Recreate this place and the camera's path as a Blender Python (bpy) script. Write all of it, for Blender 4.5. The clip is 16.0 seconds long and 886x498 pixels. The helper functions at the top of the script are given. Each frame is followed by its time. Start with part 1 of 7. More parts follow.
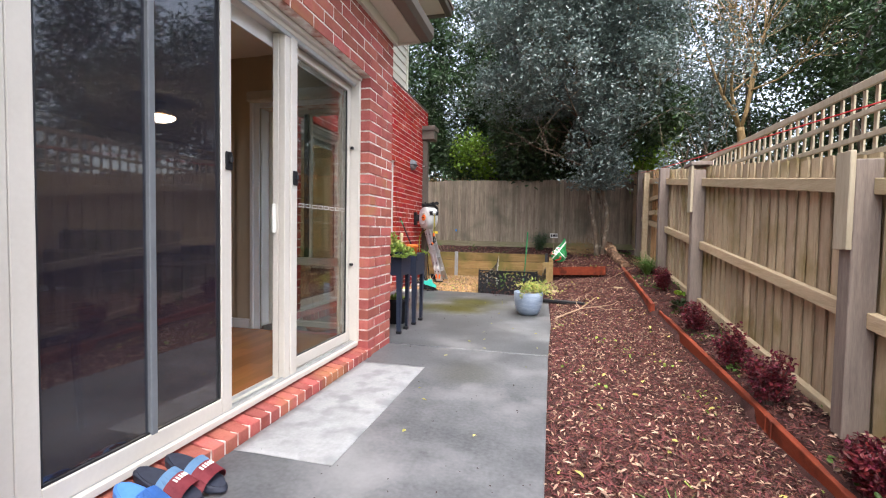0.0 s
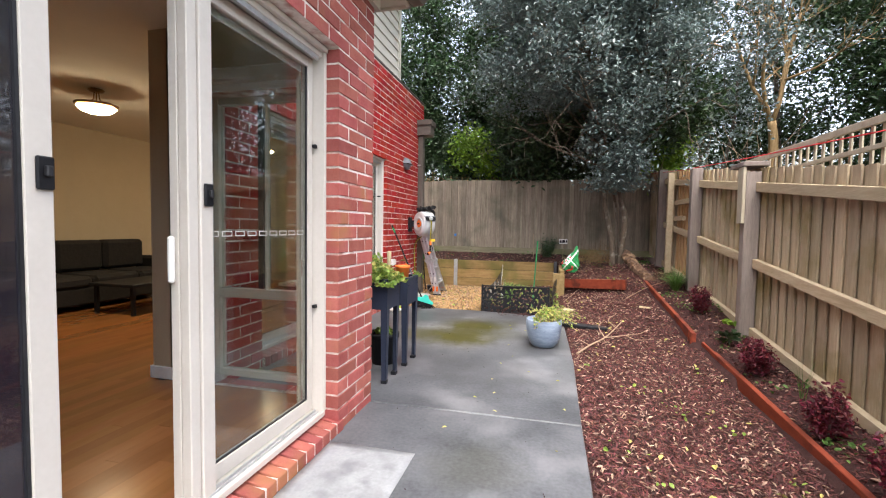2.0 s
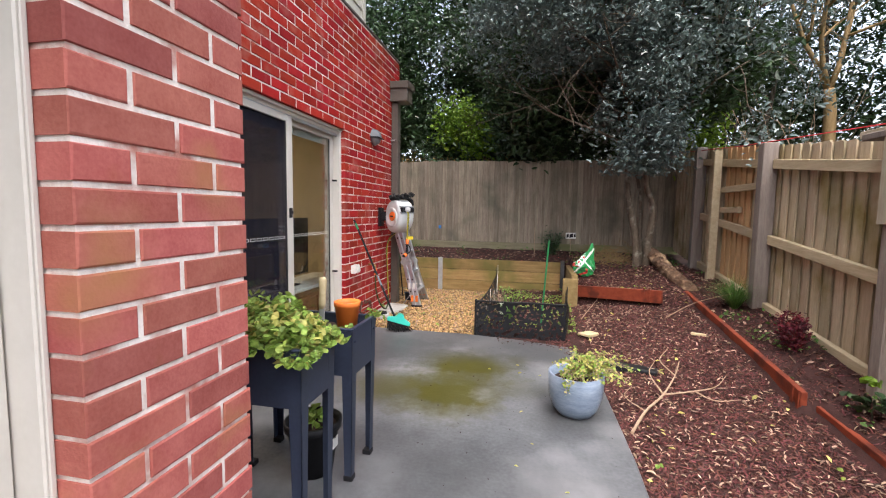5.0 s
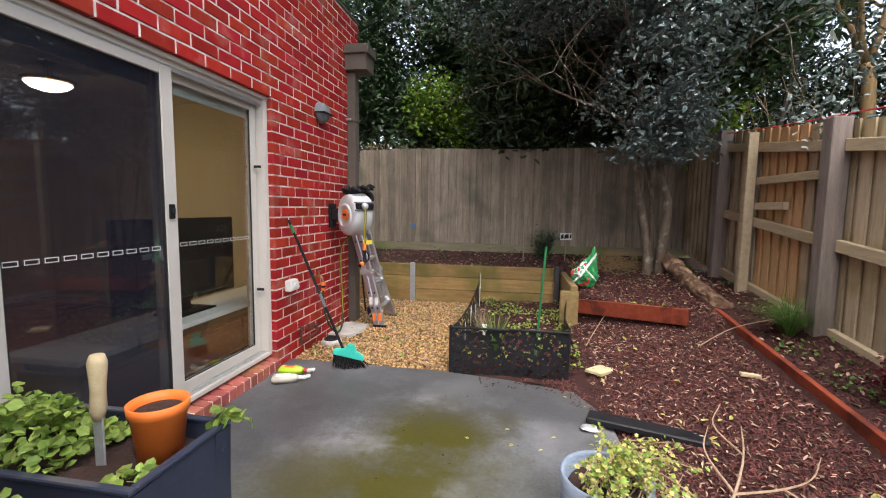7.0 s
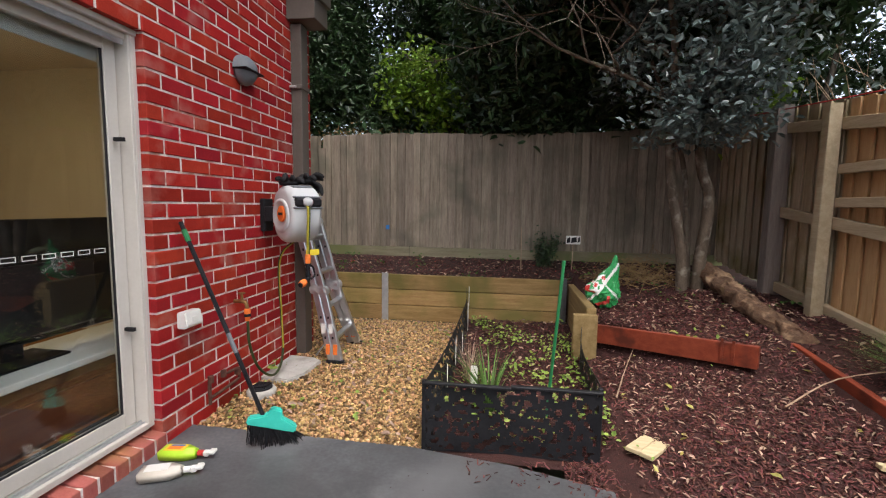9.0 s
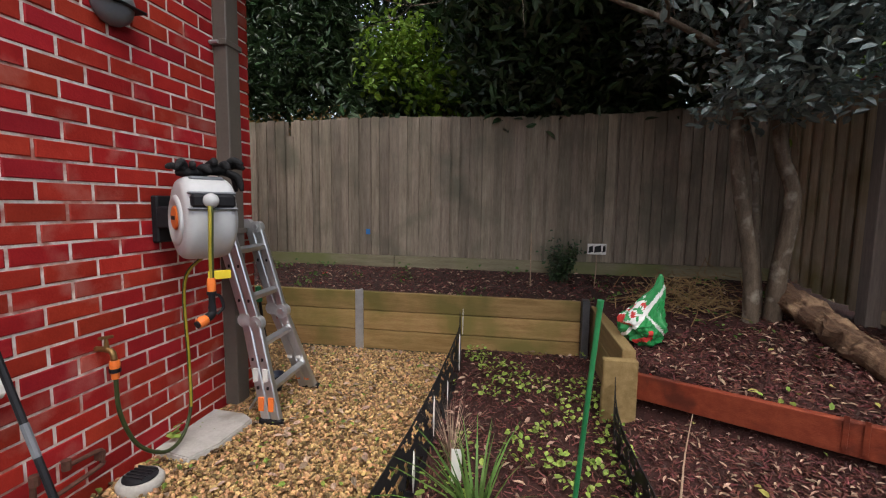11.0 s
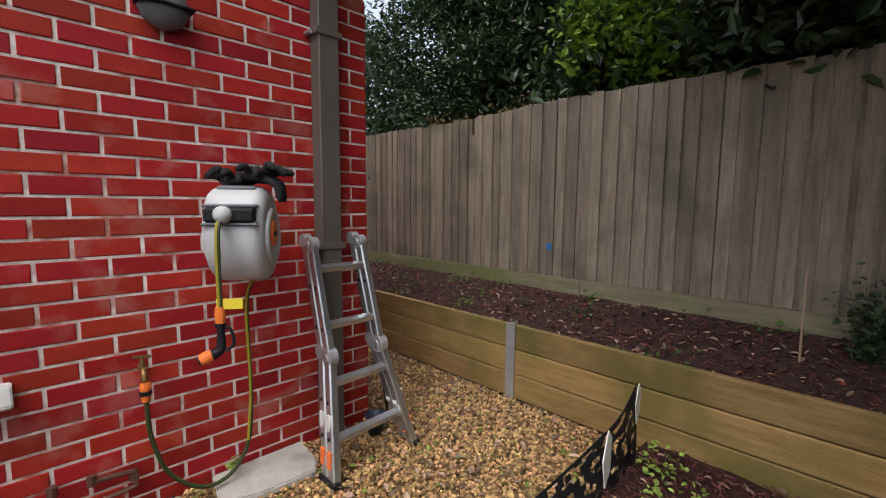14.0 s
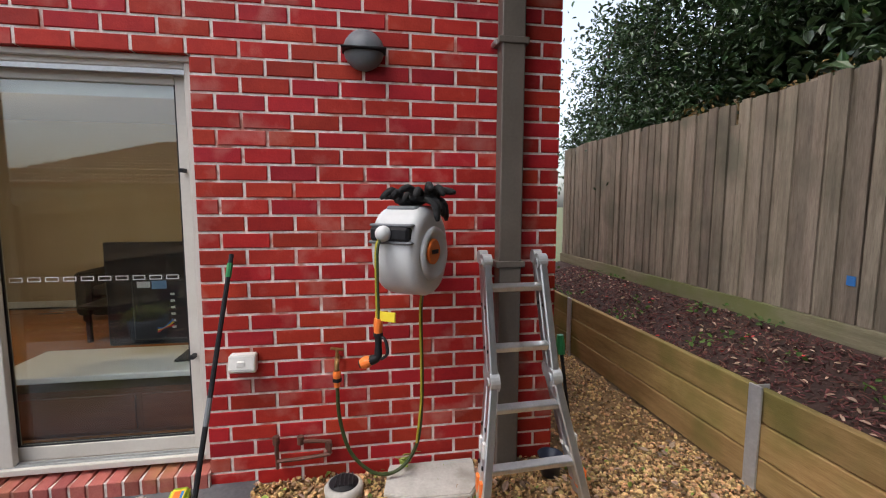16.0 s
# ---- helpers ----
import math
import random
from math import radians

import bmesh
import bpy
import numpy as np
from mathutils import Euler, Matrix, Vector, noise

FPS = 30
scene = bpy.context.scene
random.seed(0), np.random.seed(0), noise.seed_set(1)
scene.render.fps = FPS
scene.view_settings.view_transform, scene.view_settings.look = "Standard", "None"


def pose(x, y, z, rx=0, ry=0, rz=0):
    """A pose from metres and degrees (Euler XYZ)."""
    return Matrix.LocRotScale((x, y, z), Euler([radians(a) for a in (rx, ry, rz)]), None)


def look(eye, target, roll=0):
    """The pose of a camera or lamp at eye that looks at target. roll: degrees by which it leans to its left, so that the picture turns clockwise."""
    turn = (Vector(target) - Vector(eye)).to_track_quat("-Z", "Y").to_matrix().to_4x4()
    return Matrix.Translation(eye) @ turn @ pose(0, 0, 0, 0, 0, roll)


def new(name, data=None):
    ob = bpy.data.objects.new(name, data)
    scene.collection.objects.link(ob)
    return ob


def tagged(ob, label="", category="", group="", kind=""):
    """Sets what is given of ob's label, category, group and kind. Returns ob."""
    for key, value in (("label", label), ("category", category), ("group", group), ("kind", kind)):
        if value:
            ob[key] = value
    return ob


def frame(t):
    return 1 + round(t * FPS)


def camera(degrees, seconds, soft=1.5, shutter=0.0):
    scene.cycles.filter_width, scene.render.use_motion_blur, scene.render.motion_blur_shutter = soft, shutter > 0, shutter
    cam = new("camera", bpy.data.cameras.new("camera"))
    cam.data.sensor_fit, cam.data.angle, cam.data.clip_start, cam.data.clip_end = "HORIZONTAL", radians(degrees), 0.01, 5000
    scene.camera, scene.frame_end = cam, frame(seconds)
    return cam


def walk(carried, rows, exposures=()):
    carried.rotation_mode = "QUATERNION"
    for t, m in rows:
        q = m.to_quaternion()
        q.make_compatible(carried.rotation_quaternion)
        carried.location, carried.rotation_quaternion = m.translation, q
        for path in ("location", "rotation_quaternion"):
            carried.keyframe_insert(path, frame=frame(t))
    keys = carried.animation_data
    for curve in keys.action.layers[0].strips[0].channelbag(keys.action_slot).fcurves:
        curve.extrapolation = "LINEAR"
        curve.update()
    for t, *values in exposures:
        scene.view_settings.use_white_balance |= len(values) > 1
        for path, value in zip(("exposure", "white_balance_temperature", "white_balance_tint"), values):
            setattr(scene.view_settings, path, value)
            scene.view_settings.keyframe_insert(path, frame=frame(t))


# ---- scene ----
cam = camera(91.2, 16.0, soft=1.15)
METRES, EYE, TILT, LEAN, TURN = 8.4, 1.07, 0.0, 0.0, 14.0
ROWS = [
    (0.0, 0.0, 0.0, 0.0, 0.04, -2.36, -1.0),
    (0.5, 0.0011, 0.0259, 0.0023, 0.0, -2.54, -0.94),
    (1.0, 0.0025, 0.0564, 0.0089, -0.05, -2.59, -0.94),
    (1.5, 0.0019, 0.0848, 0.0141, -0.08, -2.7, -0.94),
    (2.0, 0.0001, 0.1174, 0.0239, -0.21, -2.85, -0.91),
    (2.5, -0.0008, 0.1468, 0.0296, -0.52, -3.27, -0.93),
    (3.0, -0.0005, 0.1797, 0.0339, -0.86, -3.81, -0.93),
    (3.5, 0.0004, 0.2118, 0.0361, -1.19, -4.07, -0.87),
    (4.0, 0.002, 0.2505, 0.0373, -1.53, -4.37, -0.86),
    (6.5, 0.0264, 0.4328, 0.0418, -3.54, -5.41, -0.82),
    (7.0, 0.0346, 0.4711, 0.0413, -4.26, -5.45, -0.8),
    (7.5, 0.0409, 0.5075, 0.042, -4.92, -5.48, -0.82),
    (8.0, 0.0463, 0.5468, 0.0414, -5.2, -5.51, -0.82),
    (8.5, 0.0518, 0.5819, 0.0412, -5.48, -5.56, -0.82),
    (9.0, 0.0591, 0.6182, 0.0402, -5.73, -5.69, -0.82),
    (11.5, 0.1097, 0.7745, 0.041, -2.91, -5.78, -0.8),
    (12.0, 0.1229, 0.8026, 0.0413, 1.41, -5.78, -0.8),
    (12.5, 0.1354, 0.8277, 0.0423, 7.98, -5.81, -0.76),
    (13.0, 0.1512, 0.8508, 0.0432, 16.15, -5.84, -0.69),
    (13.5, 0.1689, 0.8702, 0.0441, 23.27, -5.89, -0.61),
    (14.0, 0.1861, 0.8898, 0.0476, 31.58, -5.85, -0.45),
    (14.5, 0.1958, 0.9077, 0.0501, 40.06, -5.81, -0.44),
    (15.0, 0.203, 0.9247, 0.0534, 49.05, -5.87, -0.34),
    (15.5, 0.2062, 0.9392, 0.0551, 57.16, -5.86, -0.31),
    (16.0, 0.2062, 0.954, 0.0572, 66.59, -5.78, -0.15),
]
walk(cam, [(t, pose(0, 0, EYE, TILT, LEAN, TURN) @ pose(METRES * x, METRES * y, METRES * z, 90 + pitch, roll, yaw)) for t, x, y, z, yaw, pitch, roll in ROWS],
     exposures=[(0.0, 2.05), (3.5, 1.98), (7.0, 1.66), (9.0, 1.42), (12.0, 1.14), (13.0, 1.18), (15.0, 1.28), (16.0, 1.42)])

# ---- world, sun and exposure ----
world = bpy.data.worlds.new("overcast")
scene.world = world
world.use_nodes = True
wn, wl = world.node_tree.nodes, world.node_tree.links
sky = wn.new("ShaderNodeTexSky")
sky.sky_type, sky.sun_disc = "NISHITA", False
sky.sun_elevation, sky.sun_rotation = radians(65), radians(164)
sky.air_density, sky.dust_density = 1.0, 4.0
grey = wn.new("ShaderNodeHueSaturation")
grey.inputs["Saturation"].default_value = 0.55
wl.new(sky.outputs[0], grey.inputs["Color"])
wl.new(grey.outputs[0], wn["Background"].inputs[0])
wn["Background"].inputs[1].default_value = 0.15
sun = new("sun", bpy.data.lights.new("sun", "SUN"))
sun.data.energy, sun.data.angle, sun.data.color = 0.9, radians(60), (1.0, 0.97, 0.93)
sun.matrix_world = look((0, 0, 20), (-1.05, 3.6, 20 - 8.0))
scene.view_settings.exposure = 1.75

# ---- materials ----


def colour(c):
    return (*c, 1)


def material(name, a, b, rough=0.7, scale=6.0, stretch=(1, 1, 1), bump=0.15, metal=0.0, spots=None, vary=0.0,
             by="", fine=60.0, spec=0.3, clear=0.0, translucent=0.0, spot_scale=3.0, spot_cut=0.62):
    """Two colours mixed by broad and fine noise, optional stains (spots), optional variation per object or per island."""
    m = bpy.data.materials.new(name)
    m.use_nodes = True
    n, l = m.node_tree.nodes, m.node_tree.links
    p = n["Principled BSDF"]
    geo = n.new("ShaderNodeNewGeometry")
    mp = n.new("ShaderNodeMapping")
    mp.inputs["Scale"].default_value = stretch
    l.new(geo.outputs["Position"], mp.inputs["Vector"])
    coarse, small = n.new("ShaderNodeTexNoise"), n.new("ShaderNodeTexNoise")
    coarse.inputs["Scale"].default_value, small.inputs["Scale"].default_value = scale, fine
    coarse.inputs["Detail"].default_value, small.inputs["Detail"].default_value = 5, 4
    coarse.inputs["Roughness"].default_value = 0.65
    l.new(mp.outputs[0], coarse.inputs["Vector"])
    l.new(mp.outputs[0], small.inputs["Vector"])
    add = n.new("ShaderNodeMath")
    add.operation = "MULTIPLY_ADD"
    l.new(small.outputs[0], add.inputs[0])
    add.inputs[1].default_value = 0.45
    l.new(coarse.outputs[0], add.inputs[2])
    ramp = n.new("ShaderNodeMapRange")
    ramp.inputs["From Min"].default_value, ramp.inputs["From Max"].default_value = 0.45, 1.0
    l.new(add.outputs[0], ramp.inputs[0])
    mix = n.new("ShaderNodeMix")
    mix.data_type = "RGBA"
    mix.inputs["A"].default_value, mix.inputs["B"].default_value = colour(a), colour(b)
    l.new(ramp.outputs[0], mix.inputs["Factor"])
    out = mix.outputs["Result"]
    if spots:
        sn = n.new("ShaderNodeTexNoise")
        sn.inputs["Scale"].default_value, sn.inputs["Detail"].default_value = spot_scale, 6
        l.new(geo.outputs["Position"], sn.inputs["Vector"])
        sr = n.new("ShaderNodeMapRange")
        sr.inputs["From Min"].default_value, sr.inputs["From Max"].default_value = spot_cut - 0.08, spot_cut + 0.1
        l.new(sn.outputs[0], sr.inputs[0])
        m2 = n.new("ShaderNodeMix")
        m2.data_type = "RGBA"
        m2.inputs["B"].default_value = colour(spots)
        l.new(out, m2.inputs["A"])
        l.new(sr.outputs[0], m2.inputs["Factor"])
        out = m2.outputs["Result"]
    if by:
        rnd = n.new("ShaderNodeObjectInfo").outputs["Random"] if by == "object" else geo.outputs["Random Per Island"]
        hs = n.new("ShaderNodeHueSaturation")
        v = n.new("ShaderNodeMapRange")
        v.inputs["To Min"].default_value, v.inputs["To Max"].default_value = 1 - vary, 1 + vary
        l.new(rnd, v.inputs[0])
        l.new(v.outputs[0], hs.inputs["Value"])
        wv = n.new("ShaderNodeTexWhiteNoise")
        wv.noise_dimensions = "1D"
        l.new(rnd, wv.inputs["W"])
        hv = n.new("ShaderNodeMapRange")
        hv.inputs["To Min"].default_value, hv.inputs["To Max"].default_value = 0.5 - 0.03 * vary, 0.5 + 0.03 * vary
        l.new(wv.outputs["Value"], hv.inputs[0])
        l.new(hv.outputs[0], hs.inputs["Hue"])
        l.new(out, hs.inputs["Color"])
        out = hs.outputs[0]
    l.new(out, p.inputs["Base Color"])
    rr = n.new("ShaderNodeMapRange")
    rr.inputs["To Min"].default_value, rr.inputs["To Max"].default_value = max(0.03, rough - 0.12), min(1, rough + 0.12)
    l.new(coarse.outputs[0], rr.inputs[0])
    l.new(rr.outputs[0], p.inputs["Roughness"])
    p.inputs["Metallic"].default_value = metal
    p.inputs["Specular IOR Level"].default_value = spec
    p.inputs["Coat Weight"].default_value = clear
    if bump:
        bp = n.new("ShaderNodeBump")
        bp.inputs["Strength"].default_value, bp.inputs["Distance"].default_value = bump, 0.01
        l.new(add.outputs[0], bp.inputs["Height"])
        l.new(bp.outputs[0], p.inputs["Normal"])
    if translucent:
        tr = n.new("ShaderNodeBsdfTranslucent")
        l.new(out, tr.inputs["Color"])
        ms = n.new("ShaderNodeMixShader")
        ms.inputs[0].default_value = translucent
        l.new(p.outputs[0], ms.inputs[1])
        l.new(tr.outputs[0], ms.inputs[2])
        l.new(ms.outputs[0], n["Material Output"].inputs["Surface"])
    return m


def glass_material(name, tint, see, rough=0.0, skin=0.085, mesh=None):
    """A thin pane: part lets light straight through, part is a clear reflecting skin."""
    m = bpy.data.materials.new(name)
    m.use_nodes = True
    n, l = m.node_tree.nodes, m.node_tree.links
    n.remove(n["Principled BSDF"])
    tr, gl, fr = n.new("ShaderNodeBsdfTransparent"), n.new("ShaderNodeBsdfGlossy"), n.new("ShaderNodeLayerWeight")
    tr.inputs[0].default_value = (*[see * c for c in tint], 1)
    gl.inputs["Roughness"].default_value = rough
    fr.inputs["Blend"].default_value = 0.5
    up, ms = n.new("ShaderNodeMath"), n.new("ShaderNodeMixShader")
    up.operation = "POWER"
    l.new(fr.outputs["Facing"], up.inputs[0])
    up.inputs[1].default_value = 4.0
    gloss = n.new("ShaderNodeMapRange")
    gloss.inputs["To Min"].default_value, gloss.inputs["To Max"].default_value = skin, 1.0
    l.new(up.outputs[0], gloss.inputs[0])
    l.new(gloss.outputs[0], ms.inputs[0])
    l.new(tr.outputs[0], ms.inputs[1])
    l.new(gl.outputs[0], ms.inputs[2])
    out = ms.outputs[0]
    if mesh:
        df, mm = n.new("ShaderNodeBsdfDiffuse"), n.new("ShaderNodeMixShader")
        df.inputs["Color"].default_value = colour(mesh)
        mm.inputs[0].default_value = 0.16
        l.new(out, mm.inputs[1])
        l.new(df.outputs[0], mm.inputs[2])
        out = mm.outputs[0]
    l.new(out, n["Material Output"].inputs["Surface"])
    return m


def glow_material(name, c, strength):
    m = bpy.data.materials.new(name)
    m.use_nodes = True
    p = m.node_tree.nodes["Principled BSDF"]
    p.inputs["Base Color"].default_value = colour(c)
    p.inputs["Emission Color"].default_value = colour(c)
    p.inputs["Emission Strength"].default_value = strength
    return m


BRICK = material("red_brick", (0.285, 0.012, 0.011), (0.40, 0.029, 0.021), 0.65, 9, bump=0.3, spec=0.2, by="object", vary=0.22, fine=120,
                 spots=(0.40, 0.12, 0.10), spot_scale=4.5, spot_cut=0.63)
BRICK_J = material("red_brick_joined", (0.285, 0.012, 0.011), (0.40, 0.029, 0.021), 0.65, 9, bump=0.3, spec=0.2, by="island", vary=0.22, fine=120,
                   spots=(0.40, 0.12, 0.10), spot_scale=4.5, spot_cut=0.63)
BRICK_F = material("salmon_brick", (0.29, 0.068, 0.058), (0.44, 0.145, 0.12), 0.7, 8, bump=0.3, by="object", vary=0.24, fine=110, spec=0.2,
                   spots=(0.33, 0.14, 0.07), spot_scale=3, spot_cut=0.6)
BRICK_FJ = material("salmon_brick_joined", (0.29, 0.068, 0.058), (0.44, 0.145, 0.12), 0.7, 8, bump=0.3, by="island", vary=0.24, fine=110, spec=0.2,
                    spots=(0.33, 0.14, 0.07), spot_scale=3, spot_cut=0.6)
MORTAR = material("mortar", (0.60, 0.51, 0.46), (0.90, 0.84, 0.79), 0.9, 14, bump=0.8, spots=(0.44, 0.20, 0.16), spot_scale=9, spot_cut=0.57)
CONCRETE = material("concrete", (0.048, 0.052, 0.058), (0.155, 0.158, 0.168), 0.4, 2.1, bump=0.12, fine=45,
                    spots=(0.21, 0.21, 0.22), spot_scale=1.4, spot_cut=0.58)


def stain(m, centres, tint):
    """Mossy stains on a material about some places, with ragged noise edges."""
    n, l = m.node_tree.nodes, m.node_tree.links
    p = n["Principled BSDF"]
    src = p.inputs["Base Color"].links[0].from_socket
    geo, ns = n.new("ShaderNodeNewGeometry"), n.new("ShaderNodeTexNoise")
    ns.inputs["Scale"].default_value, ns.inputs["Detail"].default_value = 5, 6
    ns.inputs["Roughness"].default_value = 0.7
    l.new(geo.outputs["Position"], ns.inputs["Vector"])
    for x, y, r, amount in centres:
        d = n.new("ShaderNodeVectorMath")
        d.operation = "DISTANCE"
        d.inputs[1].default_value = (x, y, 0)
        l.new(geo.outputs["Position"], d.inputs[0])
        s = n.new("ShaderNodeMath")
        s.operation = "MULTIPLY_ADD"
        l.new(ns.outputs[0], s.inputs[0])
        s.inputs[1].default_value = -1.5 * r
        l.new(d.outputs["Value"], s.inputs[2])
        k = n.new("ShaderNodeMapRange")
        k.inputs["From Min"].default_value, k.inputs["From Max"].default_value = 0.35 * r, -0.35 * r
        k.inputs["To Max"].default_value = amount
        l.new(s.outputs[0], k.inputs[0])
        mx = n.new("ShaderNodeMix")
        mx.data_type = "RGBA"
        l.new(k.outputs[0], mx.inputs["Factor"])
        l.new(src, mx.inputs["A"])
        mx.inputs["B"].default_value = colour(tint)
        src = mx.outputs["Result"]
    l.new(src, p.inputs["Base Color"])


stain(CONCRETE, [(-1.15, 6.5, 0.5, 0.97), (-1.2, 5.85, 0.46, 0.95), (-1.7, 5.9, 0.42, 0.7), (-0.7, 6.75, 0.14, 0.6), (-0.75, 6.1, 0.3, 0.3), (-0.6, 3.2, 0.3, 0.2)], (0.058, 0.053, 0.008))
stain(CONCRETE, [(-0.3, 5.6, 0.3, 0.45), (-1.9, 6.9, 0.6, 0.6), (-2.3, 6.3, 0.6, 0.5), (-1.0, 7.2, 0.7, 0.6), (-0.4, 6.9, 0.5, 0.5), (-1.4, 4.9, 0.6, 0.45), (-0.7, 4.7, 0.6, 0.35)], (0.05, 0.05, 0.052))
SOIL = material("dark_soil", (0.022, 0.013, 0.011), (0.06, 0.032, 0.026), 0.9, 18, bump=0.8, fine=90)
GRIT = material("gravel_grit", (0.11, 0.062, 0.026), (0.30, 0.18, 0.085), 0.85, 30, bump=1.0, fine=120)
EARTH = material("mulch_ground", (0.02, 0.007, 0.006), (0.055, 0.02, 0.017), 0.85, 14, bump=1.0, fine=110)
CHIP = material("mulch_chip", (0.052, 0.015, 0.0135), (0.13, 0.044, 0.037), 0.6, 20, by="island", vary=0.75, bump=0.3)
LITTER = material("dry_leaf", (0.22, 0.13, 0.085), (0.46, 0.34, 0.26), 0.6, 25, by="island", vary=0.5, bump=0.2)
PEBBLE = material("pebble", (0.24, 0.13, 0.05), (0.56, 0.37, 0.18), 0.45, 25, by="island", vary=0.75, bump=0.2)
PALING = material("weathered_paling", (0.15, 0.118, 0.088), (0.36, 0.30, 0.235), 0.8, 3.0, (9, 9, 0.8), 0.7, by="object", vary=0.24, fine=22,
                  spots=(0.15, 0.135, 0.10), spot_scale=1.8, spot_cut=0.58)
PALING_R = material("side_paling", (0.33, 0.255, 0.165), (0.52, 0.42, 0.29), 0.8, 3.0, (9, 9, 0.8), 0.5, by="object", vary=0.2, fine=22,
                    spots=(0.22, 0.17, 0.06), spot_scale=1.6, spot_cut=0.6)
RAIL = material("fence_rail", (0.36, 0.28, 0.17), (0.54, 0.44, 0.30), 0.8, 3.0, (9, 0.8, 9), 0.4, by="object", vary=0.12, fine=22)
POST = material("fence_post", (0.16, 0.125, 0.11), (0.30, 0.25, 0.215), 0.85, 3.0, (9, 9, 0.8), 0.5, by="object", vary=0.12, fine=22)
POST_CAP = material("post_board", (0.33, 0.28, 0.2), (0.48, 0.42, 0.32), 0.8, 3.0, (9, 9, 0.8), 0.4, fine=22)
NEW_PALING = material("fresh_paling", (0.42, 0.24, 0.11), (0.56, 0.36, 0.19), 0.75, 3.0, (9, 9, 0.8), 0.3, by="object", vary=0.12, fine=22)
PLINTH = material("weathered_plinth", (0.15, 0.13, 0.08), (0.30, 0.27, 0.18), 0.8, 2.5, (0.9, 9, 9), 0.4, by="object", vary=0.1, fine=22,
                  spots=(0.16, 0.17, 0.07), spot_scale=1.5, spot_cut=0.56)
SLEEPER = material("timber_sleeper", (0.20, 0.12, 0.04), (0.40, 0.265, 0.11), 0.75, 2.5, (0.9, 9, 9), 0.6, by="object", vary=0.2, fine=22,
                   spots=(0.17, 0.14, 0.04), spot_scale=1.8, spot_cut=0.54)
SLEEPER_Y = material("timber_sleeper_end", (0.17, 0.11, 0.04), (0.31, 0.22, 0.10), 0.75, 2.5, (9, 0.9, 9), 0.4, fine=22)
RED_WOOD = material("red_stained_board", (0.16, 0.025, 0.012), (0.27, 0.06, 0.028), 0.55, 4.0, (6, 1.2, 6), 0.4, fine=30,
                    spots=(0.09, 0.02, 0.012), spot_scale=6, spot_cut=0.6)
CREAM = material("cream_powder_coat", (0.56, 0.52, 0.47), (0.63, 0.59, 0.54), 0.4, 3, bump=0.02)
CREAM_D = material("cream_board", (0.55, 0.52, 0.45), (0.63, 0.6, 0.53), 0.6, 3, (0.5, 0.5, 8), bump=0.05)
BROWN_METAL = material("brown_steel", (0.10, 0.085, 0.072), (0.135, 0.115, 0.10), 0.4, 4, bump=0.04)
DARK_FRAME = material("dark_frame", (0.015, 0.015, 0.018), (0.03, 0.03, 0.034), 0.4, 8, bump=0.02)
BLACK = material("black_plastic", (0.008, 0.008, 0.01), (0.02, 0.02, 0.023), 0.5, 10, bump=0.1, spec=0.2)
BLACK_CLOTH = material("black_cloth", (0.01, 0.01, 0.011), (0.03, 0.03, 0.032), 0.9, 40, bump=0.6)
NAVY = material("navy_steel", (0.02, 0.026, 0.045), (0.034, 0.042, 0.07), 0.38, 5, bump=0.05)
ALU = material("aluminium", (0.50, 0.51, 0.53), (0.66, 0.67, 0.69), 0.33, 8, (3, 3, 0.6), 0.06, metal=0.9)
GALV = material("galvanised_steel", (0.42, 0.43, 0.44), (0.6, 0.61, 0.62), 0.45, 14, bump=0.1, metal=0.6)
DARK_STEEL = material("dark_steel_post", (0.05, 0.05, 0.055), (0.10, 0.10, 0.105), 0.5, 14, bump=0.1, metal=0.4)
GREY_PL = material("light_grey_plastic", (0.50, 0.51, 0.52), (0.56, 0.57, 0.58), 0.42, 6, bump=0.04)
MID_GREY = material("mid_grey_plastic", (0.13, 0.14, 0.155), (0.17, 0.18, 0.195), 0.45, 6, bump=0.04)
ORANGE = material("orange_plastic", (0.80, 0.17, 0.03), (0.88, 0.23, 0.05), 0.42, 6, bump=0.03)
YELLOW = material("yellow_plastic", (0.72, 0.55, 0.03), (0.8, 0.62, 0.06), 0.45, 6, bump=0.03)
HOSE = material("green_hose", (0.028, 0.042, 0.014), (0.05, 0.065, 0.022), 0.45, 10, bump=0.05)
HOSE_Y = material("yellow_hose", (0.27, 0.23, 0.02), (0.38, 0.32, 0.04), 0.45, 10, bump=0.05)
GREEN_PL = material("green_plastic", (0.02, 0.16, 0.06), (0.035, 0.23, 0.085), 0.4, 6, bump=0.04)
TEAL = material("teal_plastic", (0.04, 0.5, 0.40), (0.07, 0.6, 0.5), 0.4, 6, bump=0.04)
WHITE_PL = material("white_plastic", (0.72, 0.71, 0.68), (0.8, 0.79, 0.76), 0.4, 6, bump=0.03)
BRASS = material("old_brass", (0.22, 0.13, 0.05), (0.36, 0.22, 0.09), 0.45, 20, bump=0.2, metal=0.8)
COPPER = material("weathered_copper", (0.10, 0.05, 0.04), (0.2, 0.10, 0.075), 0.6, 20, bump=0.2, metal=0.5)
STONE = material("pale_concrete_pad", (0.38, 0.36, 0.33), (0.55, 0.53, 0.5), 0.85, 9, bump=0.4, spots=(0.26, 0.23, 0.19))
